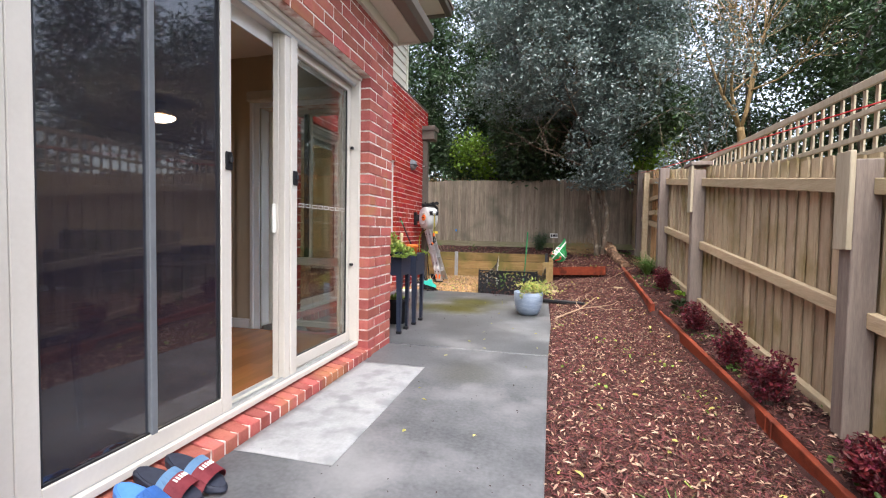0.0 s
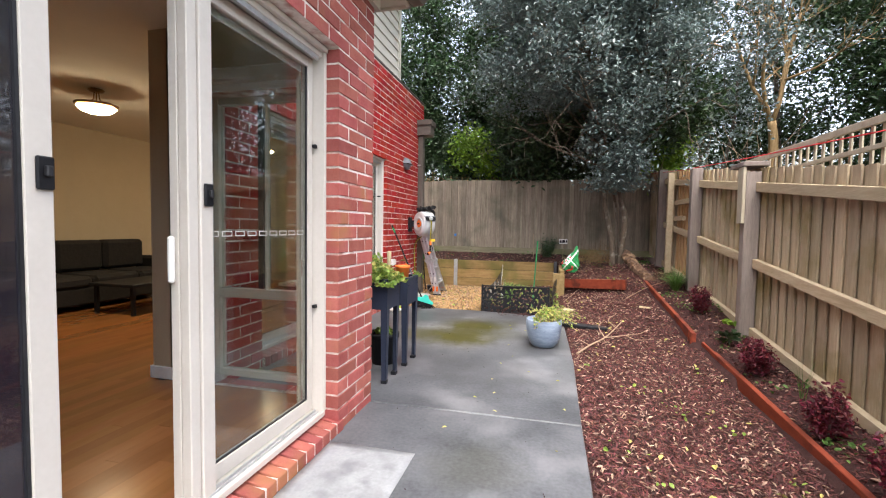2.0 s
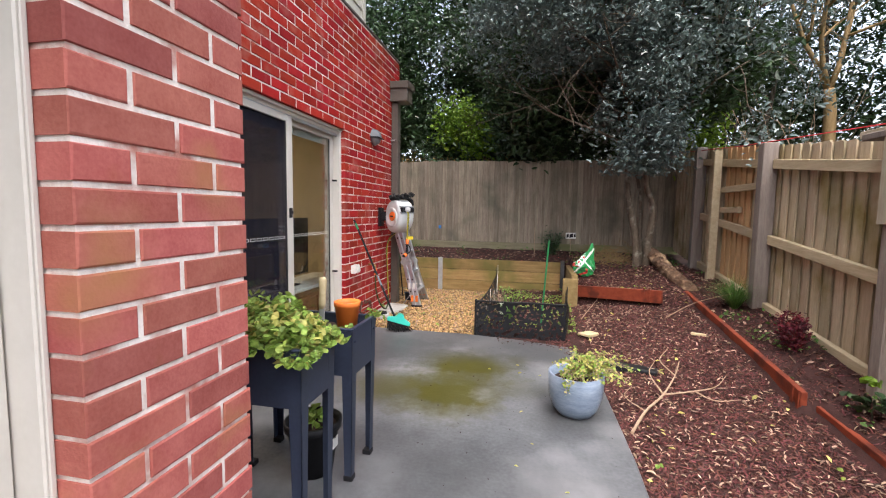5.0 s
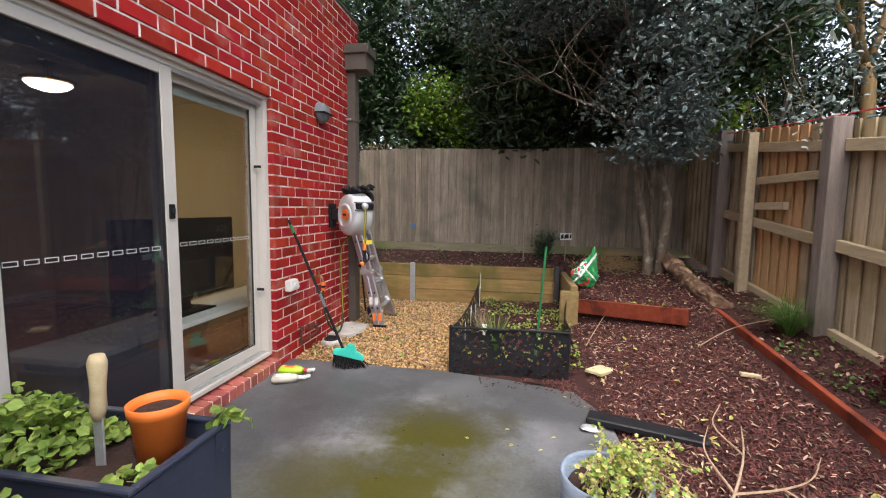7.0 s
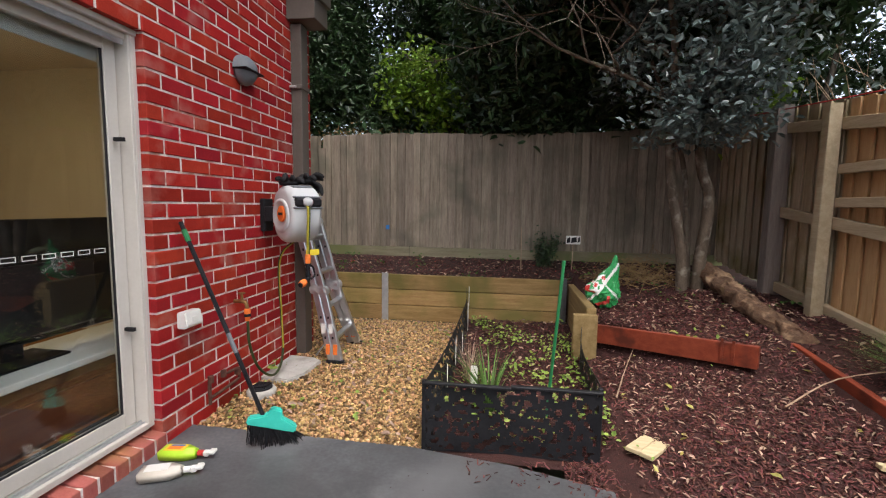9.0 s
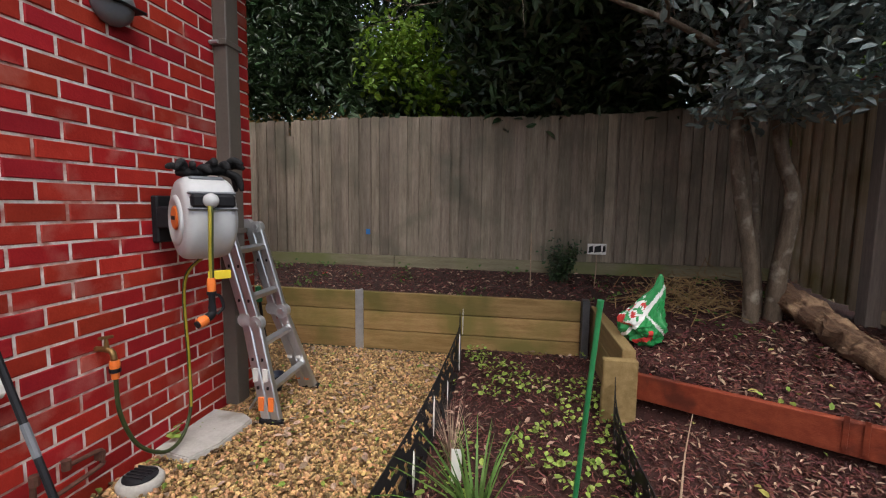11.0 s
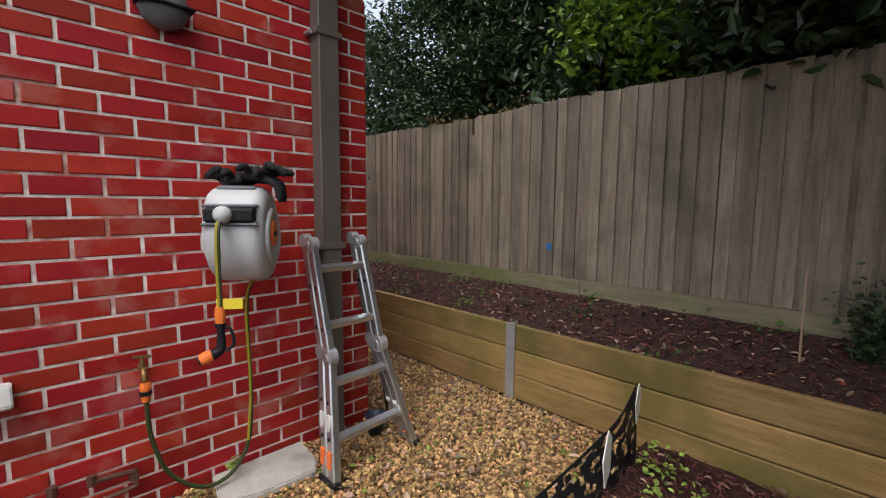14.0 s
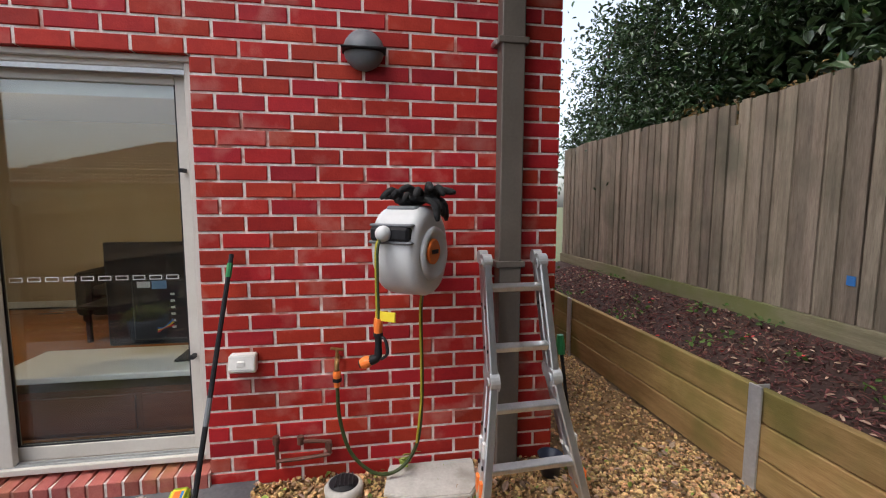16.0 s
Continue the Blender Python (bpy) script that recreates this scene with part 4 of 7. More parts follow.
part("seat", boxes(((-2.6, 1.15, 0.53), (-2.12, 1.6, 0.57)), bevel=0.01), DRAWER, chair)
part("backrest", boxes(((-2.62, 1.17, 0.80), (-2.59, 1.58, 0.98)), ((-2.61, 1.18, 0.57), (-2.59, 1.21, 0.80)), ((-2.61, 1.54, 0.57), (-2.59, 1.57, 0.80)), bevel=0.004), DRAWER, chair)

# ---- fences ----


def paling_mesh(name, w, t, mat):
    v = [(x, y, z) for x in (0, t) for y in (0.003, w - 0.003) for z in (0, 1)]
    return raw_mesh(name, v, [(0, 1, 3, 2), (4, 6, 7, 5), (0, 4, 5, 1), (2, 3, 7, 6), (0, 2, 6, 4), (1, 5, 7, 3)], mat)


side = thing("fence_side", "tall weathered timber paling fence with rails and posts", "fence", (0, 0, 0), kind="structure")
PAL, PAL_NEW = paling_mesh("paling", 0.14, 0.016, PALING_R), paling_mesh("paling", 0.14, 0.016, NEW_PALING)
y, k = -3.0, 0
while y < 11.2:
    fresh = 8.2 < y < 9.0
    for off, x in ((0.0, 1.874), (0.088, 1.85)):
        o = new("paling", PAL_NEW if fresh else PAL)
        zt = fence_top(y) + random.uniform(-0.01, 0.01)
        o.parent = side
        o.matrix_basis = pose(x, y + off + random.uniform(-0.006, 0.006), zt - 1.75, 0, 0, random.uniform(-0.6, 0.6)) @ Matrix.Diagonal((1, random.uniform(0.66, 0.76) if off else 1, 1.75, 1))
    y += 0.15
posts = [(-0.1, 0.115, 1), (3.09, 0.115, 1), (6.08, 0.105, 1), (7.84, 0.12, 0), (9.05, 0.085, 2), (9.75, 0.11, 0)]


def sloped(x0, x1, y0, y1, za, zb, h, bevel=0.004):
    """A rail that climbs from za at y0 to zb at y1."""
    bm = bmesh.new()
    prism(bm, [(y0, za), (y1, zb), (y1, zb + h), (y0, za + h)], x1 - x0, Matrix(((0, 0, 1, x0), (1, 0, 0, 0), (0, 1, 0, 0), (0, 0, 0, 1))))
    bmesh.ops.bevel(bm, geom=bm.edges[:], offset=bevel, segments=1, affect="EDGES")
    return bm


for (ya, wa, ka), (yb, wb, kb) in zip(posts, posts[1:]):
    if kb == 2:
        yb = 9.75
    if ka == 2:
        continue
    a, b = ya + wa / 2 + 0.002, yb - wb / 2 - 0.002
    for drop in (0.25, 1.03, 1.74):
        part("rail", sloped(1.79, 1.846, a, b, fence_top(a) - drop, fence_top(b) - drop, 0.095), RAIL, side)
for y, w, kind in posts:
    zt, zb = fence_top(y) - 0.02, fence_top(y) - 2.1
    if kind == 2:
        part("post", boxes(((1.69, y - w / 2, zb), (1.785, y + w / 2, zt - 0.03)), bevel=0.005), RAIL, side)
    else:
        part("post", boxes(((1.70, y - w / 2, zb), (1.84, y + w / 2, zt + (0.03 if kind == 0 else -0.03))), bevel=0.006), POST, side)
    if kind == 1:
        part("post_board", boxes(((1.668, y - w / 2 - 0.008, zt - 0.56), (1.698, y + w / 2 + 0.008, zt + 0.02)), bevel=0.004), POST_CAP, side)
part("cap_block", boxes(((1.66, 6.0, fence_top(6.08) + 0.002), (1.9, 6.34, fence_top(6.08) + 0.05)), bevel=0.006), POST, side)
for z in (0.52, 0.78):
    part("short_rail", boxes(((1.782, 7.92 if z < 0.6 else 8.5, fence_top(8.4) - z), (1.838, 9.0, fence_top(8.4) - z + 0.075)), bevel=0.004), RAIL, side)
part("bottom_board", sloped(1.80, 1.84, 3.3, 6.0, -0.21, 0.08, 0.06), RAIL, side)

lattice = thing("lattice", "grey timber lattice screen above the side fence", "lattice", (1.93, 2.0, 1.4))
for z, h in ((2.02, 0.055), (1.85, 0.035), (1.70, 0.035), (1.58, 0.04)):
    part("lattice_rail", boxes(((1.90, -3.0, z), (1.925, 6.75, z + h)), bevel=0.003), POST_CAP, lattice)
SLAT = paling_mesh("lattice_slat", 0.035, 0.012, POST_CAP)
for i in range(86):
    o = new("lattice_slat", SLAT)
    o.parent, o.matrix_basis = lattice, Matrix.Translation((-1.93, -2.0, -1.4)) @ pose(1.927, -2.95 + i * 0.113, 1.45) @ Matrix.Diagonal((1, 1, 0.57, 1))

line_ = thing("string_line", "taut red builder's string along the fence top", "string", (1.7, 2.8, 1.8))
part("cord", tube(bmesh.new(), [(1.69, -0.4, 1.62), (1.69, 2.83, 1.80), (1.69, 6.0, 2.02), (1.75, 8.4, 2.215), (1.76, 11.0, 2.47)], 0.005, 5), RED_STRING, line_)

back = thing("fence_back", "grey weathered paling fence behind the raised bed", "fence", (0, 0, 0), kind="structure")
PALB = paling_mesh("paling", 0.11, 0.015, PALING)
x, k = -6.5, 0
while x < 1.98:
    for off, yy in ((0.0, 11.077), (0.062, 11.058)):
        zt = 2.37 + 0.012 * math.sin(x * 2) + random.uniform(-0.012, 0.012) + (0.1 * max(0, x - 0.6))
        z0 = 0.835 if off else 0.80
        if off and abs(x + 3.43) < 0.06:
            zt -= 0.17
        o = new("paling", PALB)
        o.parent = back
        o.matrix_basis = pose(x + off + random.uniform(-0.016, 0.016), yy + 0.02 + random.uniform(-0.002, 0.002), z0, 0, random.uniform(-0.25, 0.25), -90) @ Matrix.Diagonal((1, random.uniform(0.72, 0.98) if off else 1.0, zt - z0, 1))
    x += 0.116
part("plinth_board", boxes(((-6.5, 11.055, 0.5), (-2.1, 11.085, 0.83)), ((-2.095, 11.055, 0.5), (1.95, 11.085, 0.83)), bevel=0.004), PLINTH, back)
part("rail", boxes(((-6.5, 11.11, 2.1), (2.0, 11.16, 2.18)), ((-6.5, 11.11, 1.4), (2.0, 11.16, 1.48))), RAIL, back)
part("paint_mark", boxes(((-2.435, 11.050, 1.07), (-2.385, 11.057, 1.13)), bevel=0.001), BLUE_PAINT, back, "small blue paint dab")
sign = thing("plaque", "small black and white plant sign on a thin cane", "sign", (0.06, 10.7, 0.55))
part("cane", tube(bmesh.new(), [(0.045, 10.72, 0.5), (0.06, 10.708, 0.8), (0.058, 10.708, 1.05)], 0.006, 6), TWIG, sign, "thin brown cane")
part("plate", boxes(((-0.03, 10.69, 0.955), (0.145, 10.70, 1.06)), bevel=0.002), WHITE_PL, sign)
for k, (a, w) in enumerate(((-0.022, 0.045), (0.03, 0.07), (0.108, 0.03))):
    bm = bmesh.new()
    prism(bm, [(0, 0), (w, 0.012), (w * 0.9, 0.075), (0.006, 0.06)], 0.003, Matrix.Translation((a, 10.6895, 0.968 + 0.004 * k)) @ pose(0, 0, 0, 90))
    part("motif", bm, BLACK, sign, "dark printed motif")

# ---- sleeper wall and edging ----
rw = thing("retaining_wall", "three-high timber sleeper retaining wall", "retaining wall", (0, 0, 0), kind="structure")
for i in range(3):
    z = 0.19 * i
    for a, b in ((-6.5, -2.22), (-2.216, -0.13)):
        part("sleeper", boxes(((a, 10.252 + 0.005 * i, z + 0.004), (b, 10.31, z + 0.187)), bevel=0.006), SLEEPER, rw)
    part("sleeper", boxes(((-0.13 + 0.09, 9.1, z * 0.92), (0.045, 10.31, z * 0.92 + 0.172)), bevel=0.006), SLEEPER_Y, rw)
part("steel_post", boxes(((-2.255, 10.236, -0.2), (-2.175, 10.25, 0.585)), ((-2.222, 10.25, -0.2), (-2.212, 10.33, 0.585)), bevel=0.002), GALV, rw, "galvanised steel post")
part("steel_post", boxes(((-4.5, 10.236, -0.2), (-4.42, 10.25, 0.585)), bevel=0.002), GALV, rw, "galvanised steel post")
part("steel_post", boxes(((-0.13, 10.16, -0.2), (-0.07, 10.25, 0.6)), bevel=0.002), DARK_STEEL, rw, "dark steel end post")
part("end_sleeper", boxes(((-0.16, 9.04, -0.1), (0.05, 9.098, 0.47)), bevel=0.008), SLEEPER_Y, rw, "upright end sleeper")

border = thing("garden_edging", "red-stained timber edging boards along the bed", "edging", (1.4, 4, 0), kind="structure")
for a, b in ((-3.0, 1.2), (1.204, 3.3), (3.304, 6.04)):
    bm = sloped(0, 0.045, a, b, edging_top(a) - 0.19, edging_top(b) - 0.19, 0.19)
    for v in bm.verts:
        v.co.x += 1.543 - 0.03 * v.co.y
    part("edging_board", bm, RED_WOOD, border)
part("edging_board", sloped(1.27, 1.315, 6.052, 8.52, edging_top(6.06) - 0.19, edging_top(8.52) - 0.19, 0.19), RED_WOOD, border)
for y in (1.2, 3.3):
    x = 1.543 - 0.03 * y
    for o in (-0.05, 0.03):
        part("joint_strap", sloped(x - 0.012, x - 0.003, y + o, y + o + 0.03, edging_top(y + o) - 0.187, edging_top(y + o + 0.03) - 0.187, 0.193, 0.001), RED_WOOD, border)
for o in (0.0, 0.07):
    part("joint_strap", sloped(1.26, 1.269, 6.06 + o, 6.09 + o, edging_top(6.06 + o) - 0.187, edging_top(6.09 + o) - 0.187, 0.193, 0.001), RED_WOOD, border)
red = thing("red_board", "red-stained board holding back the upper mulch", "edging board", (0.5, 8.74, 0.3))
bm = bmesh.new()
L = math.hypot(0.93, 0.80)
prism(bm, [(0, 0), (L, 0.11), (L, 0.27), (0, 0.16)], 0.045, Matrix.Translation((0.045, 9.13, 0.215)) @ pose(0, 0, 0, 0, 0, -40.6) @ pose(0, 0, 0, 90))
bmesh.ops.bevel(bm, geom=bm.edges[:], offset=0.004, segments=1, affect="EDGES")
part("board", bm, RED_WOOD, red)
for u in (1.0, 1.07):
    part("strap", boxes(((u, -0.006, 0.12), (u + 0.02, -0.001, 0.275)), m=Matrix.Translation((0.045, 9.13, 0.215)) @ pose(0, 0, 0, 0, 0, -40.6) @ pose(0, -0.046, 0)), RED_WOOD, red)

# ---- trees ----


def branch(bm, p, d, r, length, depth, bend=0.35, seg=6, tips=None, kink=0.9):
    pts, radii, q, dd = [Vector(p)], [r], Vector(p), Vector(d).normalized()
    n = 5
    for i in range(n):
        dd = (dd + Vector(RNG.normal(0, bend / 2, 3)) + Vector((0, 0, 0.08))).normalized()
        q = q + dd * length / n
        pts.append(q.copy())
        radii.append(r * (1 - 0.6 * (i + 1) / n))
    tube(bm, pts, radii, seg, 0.12)
    if tips is not None:
        tips.append(q.copy())
    if depth > 0:
        for i in range(2, n + 1):
            for _ in range(1 if i < n else 2):
                nd = (dd + Vector(RNG.normal(0, kink, 3))).normalized()
                branch(bm, pts[i], nd, radii[i] * 0.75, length * RNG.uniform(0.5, 0.75), depth - 1, bend, 5 if depth > 1 else 4, tips, kink)


main = thing("tree", "multi-stemmed evergreen tree with small grey-green leaves", "tree", (1.0, 9.6, 0.55))
bm = bmesh.new()
tube(bm, smooth_path([(0.93, 9.6, 0.5), (0.90, 9.6, 1.0), (0.78, 9.6, 1.6), (0.74, 9.62, 2.1), (0.72, 9.6, 3.0), (0.45, 9.5, 4.2), (0.2, 9.3, 5.2)], 5), list(np.linspace(0.054, 0.022, 31)), 10, 0.1)
tube(bm, smooth_path([(1.06, 9.62, 0.5), (1.08, 9.6, 1.0), (1.12, 9.6, 1.5), (1.03, 9.6, 1.8), (1.0, 9.6, 2.3), (1.1, 9.5, 3.2), (1.3, 9.3, 4.3), (1.4, 9.2, 5.2)], 5), list(np.linspace(0.060, 0.022, 36)), 10, 0.1)
tube(bm, smooth_path([(1.02, 9.66, 0.5), (1.0, 9.75, 1.1), (0.95, 9.85, 1.9), (0.6, 10.0, 3.0), (-0.2, 9.9, 4.4)], 5), list(np.linspace(0.032, 0.018, 21)), 8, 0.1)
part("trunk", bm, BARK, main, "pale grey twisting stems", smooth=True)
bm, tips = bmesh.new(), []
for p, d in (((0.72, 9.6, 2.4), (-1, -0.4, 0.5)), ((0.72, 9.6, 2.8), (-0.8, 0.5, 0.7)), ((0.6, 9.5, 3.4), (-1, -0.8, 0.5)), ((1.05, 9.5, 2.7), (0.9, -0.6, 0.5)),
             ((1.15, 9.5, 3.4), (0.5, -1, 0.6)), ((1.2, 9.4, 3.8), (1, 0.4, 0.5)), ((0.4, 9.4, 4.4), (-0.7, -0.7, 0.8)), ((0.2, 9.3, 5.0), (-0.4, -0.2, 1)), ((1.4, 9.2, 5.0), (0.3, -0.4, 1)),
             ((0.72, 9.6, 3.0), (-0.4, -1, 0.3))):
    branch(bm, p, d, 0.024, 1.5, 2, 0.35, 6, tips)
part("limb", bm, BARK, main, smooth=True, kind="stuff")
blobs = [((-0.35, 9.35, 4.0), (1.3, 1.2, 1.2)), ((0.2, 9.2, 5.3), (1.7, 1.5, 1.3)), ((0.9, 9.1, 3.5), (0.95, 1.0, 1.0)), ((0.75, 9.3, 2.55), (0.62, 0.6, 0.55)),
         ((-0.5, 9.7, 3.0), (1.0, 0.8, 0.6)), ((1.5, 9.2, 4.6), (0.8, 1.1, 1.2)), ((1.05, 9.2, 2.3), (0.35, 0.4, 0.35)), ((0.4, 10.3, 3.5), (1.5, 0.8, 1.0)), ((1.5, 10.2, 4.2), (1.1, 0.9, 1.1)), ((0.4, 9.7, 6.0), (2.4, 1.9, 0.9))]
share = [92, 210, 46, 26, 45, 62, 12, 70, 60, 240]
pts = np.concatenate([clumps(n, lambda c=c, r=r: in_ellipsoid(c, r, 0.3, 1.6, 0.10), 95, (0.16, 0.16, 0.11)) for (c, r), n in zip(blobs, share)]
                     + [np.repeat(np.array([tuple(t) for t in tips if t.z > 1.95]), 40, axis=0) + RNG.normal(0, 0.12, (40 * len([t for t in tips if t.z > 1.95]), 3))])
low = (pts[:, 2] < 3.5) & (pts[:, 0] + 0.5 * (3.5 - pts[:, 2]) * RNG.random(len(pts)) < 0.45)
pts = pts[(pts[:, 2] > 1.95) & ~low]
mesh_part("crown", leaves("crown", pts, 0.068, L_GREY, 0.75, 0.52), main, "grey-green glossy small leaves")


def hedge(name, label, boxes_, per, size, mat, spread, tilt=0.8, slim=0.5, stems=6):
    """A mass of foliage in clumps, on stems that stand on the ground."""
    (cx, cy, cz), _, _ = boxes_[0]
    ob = thing(name, label, "tree", (cx, cy, -0.42))
    b = bmesh.new()
    for i in range(stems):
        (px, py, pz), (rx, ry, rz), _ = boxes_[i % len(boxes_)]
        sx, sy = px + RNG.uniform(-0.6, 0.6) * rx, py + RNG.uniform(-0.5, 0.5) * ry
        tube(b, smooth_path([(sx, sy, -0.45), (sx + RNG.normal(0, 0.15), sy, pz * 0.4), (sx + RNG.normal(0, 0.3), sy, pz * 0.8), (sx + RNG.normal(0, 0.5), sy, pz + rz * 0.7)], 4),
             list(np.linspace(0.07, 0.02, 13)), 6, 0.1)
    part("trunk", b, BARK_D, ob, smooth=True, kind="stuff" if stems > 1 else "")
    p = np.concatenate([clumps(n, lambda c=c, r=r: in_ellipsoid(c, r, 0.2), per, spread) for c, r, n in boxes_])
    mesh_part("crown", leaves("crown", p, size, mat, tilt, slim), ob)
    return ob


hedge("tree", "tall dense dark evergreen tree behind the back fence", [((-3.3, 13.0, 4.2), (2.0, 1.3, 2.6), 190), ((-0.9, 13.2, 4.6), (1.9, 1.2, 2.9), 200), ((1.4, 13.2, 4.0), (1.6, 1.2, 2.4), 130),
                                                                     ((-2.0, 12.4, 2.6), (2.4, 0.8, 0.9), 130), ((-2.6, 13.3, 7.0), (2.2, 1.3, 1.6), 100), ((0.6, 13.4, 7.0), (2.4, 1.3, 1.8), 120), ((1.6, 12.6, 3.4), (1.3, 0.9, 1.5), 90), ((0.5, 11.3, 3.1), (1.5, 0.65, 0.75), 110), ((-0.6, 11.6, 3.1), (0.9, 0.5, 0.7), 60),
                                                                     ((1.0, 11.9, 3.6), (1.3, 0.6, 1.3), 110), ((0.8, 10.6, 3.4), (1.5, 0.7, 0.6), 200), ((-0.5, 11.1, 3.5), (1.0, 0.5, 0.8), 110), ((1.9, 9.9, 3.5), (0.5, 0.9, 0.6), 50), ((-0.2, 11.8, 4.2), (1.6, 0.6, 1.1), 100)], 95, 0.125, L_DARK, (0.24, 0.24, 0.2), 0.9, 0.42, 7)
hedge("tree", "dark evergreen tree beyond the corner of the fence", [((-5.6, 12.6, 3.6), (1.4, 1.0, 1.9), 110), ((-7.5, 12.8, 3.4), (1.6, 1.0, 2.0), 100), ((-5.2, 12.0, 2.3), (1.0, 0.5, 0.5), 50), ((-4.4, 12.5, 3.8), (1.5, 0.9, 1.7), 130)], 120, 0.085, L_DARK, (0.22, 0.22, 0.18), 0.9, 0.45, 4)
hedge("shrub", "rusty climbing shrub along the top of the back fence", [((-3.6, 11.75, 2.3), (1.9, 0.3, 0.28), 60), ((-0.6, 11.8, 2.3), (1.2, 0.3, 0.22), 26)], 45, 0.06, L_RUST, (0.13, 0.1, 0.1), 0.9, 0.5, 3)
hedge("shrub", "bright green shrub behind the evergreen tree", [((1.9, 11.45, 2.7), (0.6, 0.3, 0.6), 50), ((-2.0, 11.7, 3.2), (0.55, 0.3, 0.8), 46), ((-0.7, 11.5, 3.5), (0.5, 0.25, 0.8), 44), ((2.2, 11.6, 3.6), (0.6, 0.3, 0.7), 40)], 60, 0.085, L_LIME, (0.16, 0.16, 0.14), 0.9, 0.6, 3)
hedge("tree", "dark tall hedge tree beyond the side fence", [((6.2, 11.0, 4.6), (1.9, 1.9, 2.6), 230), ((5.6, 8.2, 4.3), (1.0, 1.4, 1.6), 100), ((4.2, 14.5, 5.4), (2.4, 1.6, 3.2), 200), ((7.6, 8.4, 4.8), (1.5, 1.5, 2.4), 110), ((6.0, 12.5, 7.4), (2.4, 1.8, 1.6), 120), ((4.6, 13.0, 2.6), (1.6, 1.0, 1.2), 70)],
      85, 0.11, L_DARK, (0.24, 0.24, 0.2), 0.9, 0.42, 7)
hedge("tree", "sparse greyish tree in the distance past the fence corner", [((2.6, 13.2, 5.4), (1.4, 1.2, 1.9), 60), ((3.4, 11.8, 4.6), (0.9, 0.8, 1.0), 26)], 55, 0.08, L_GREY, (0.24, 0.24, 0.22), 0.9, 0.42, 3)
bare = thing("tree", "bare tree with tan forked trunks beyond the fence", "tree", (4.0, 10.9, -0.42))
bm = bmesh.new()
tube(bm, smooth_path([(4.0, 10.9, -0.45), (4.02, 10.9, 1.5), (4.0, 10.9, 3.0), (3.95, 10.9, 3.45)], 4), list(np.linspace(0.09, 0.075, 13)), 10, 0.08)
for d in ((-0.25, 0, 1), (0.3, -0.05, 1), (0.12, 0.1, 1), (-0.55, 0.1, 0.9)):
    branch(bm, (3.95, 10.9, 3.4), d, 0.045, 2.1, 3, 0.22, 7, None, 0.55)
part("trunk", bm, BARK_Y, bare, smooth=True)
bm = bmesh.new()
for i in range(16):
    x, y = RNG.uniform(2.3, 4.6), RNG.uniform(10.9, 12.6)
    branch(bm, (x, y, 0.0), (RNG.normal(0, 0.15), 0, 1), 0.018, 2.6, 1, 0.3, 5, None, 0.6)
thicket = thing("shrub", "thicket of bare twiggy stems beyond the fence", "shrub", (3.4, 11.7, -0.42))
part("stem", bm, TWIG, thicket, kind="stuff")

# the neighbour's house and a tree, far side of the fence
nb = thing("house", "neighbouring single-storey house with a tiled roof", "house", (14, 3, -0.42))
part("wall", boxes(((10.5, -4, -0.42), (18, 9, 2.2))), RENDER_W, nb)
bm = bmesh.new()
v = [bm.verts.new(q) for q in ((10.0, -4.5, 2.2), (10.0, 9.5, 2.2), (18.5, 9.5, 2.2), (18.5, -4.5, 2.2), (14.2, 0.0, 4.1), (14.2, 5.2, 4.1))]
for q in ((0, 1, 5, 4), (1, 2, 5), (2, 3, 4, 5), (3, 0, 4), (3, 2, 1, 0)):
    bm.faces.new([v[i] for i in q])
part("roof", bm, ROOF_TILE, nb)
for i in range(16):
    a = i / 16
    part("tile_course", boxes(((10.0 + 4.2 * a, -4.5 + 4.5 * a, 2.2 + 1.9 * a), (10.05 + 4.2 * a, 9.5 - 4.3 * a, 2.26 + 1.9 * a))), ROOF_TILE, nb)
hedge("tree", "round-headed tree beside the neighbouring house", [((11.5, 9.5, 4.2), (1.8, 1.8, 1.6), 90)], 60, 0.12, L_DARK, (0.3, 0.3, 0.25), 0.9, 0.5, 3)

# ---- things along the house wall ----
dp = thing("downpipe", "brown square steel downpipe with a rainwater head", "downpipe", (-2.64, 8.97, 0.0), kind="structure")
part("pipe", boxes(((-2.70, 8.905, 0.0), (-2.60, 9.035, 2.98)), bevel=0.006), BROWN_METAL, dp)
for z in (1.2, 2.42):
    part("pipe_clip", boxes(((-2.703, 8.885, z), (-2.592, 9.055, z + 0.035)), bevel=0.003), BROWN_METAL, dp)
part("bracket_bolt", tube(bmesh.new(), [(-2.70, 8.878, 2.435), (-2.64, 8.878, 2.435)], 0.012, 8), GALV, dp)
bm = boxes(((-2.70, 8.84, 2.99), (-2.44, 9.11, 3.17)), bevel=0.004)
box(bm, (-2.70, 8.815, 3.17), (-2.415, 9.135, 3.27), bevel=0.006)
part("rainwater_head", bm, BROWN_METAL, dp)

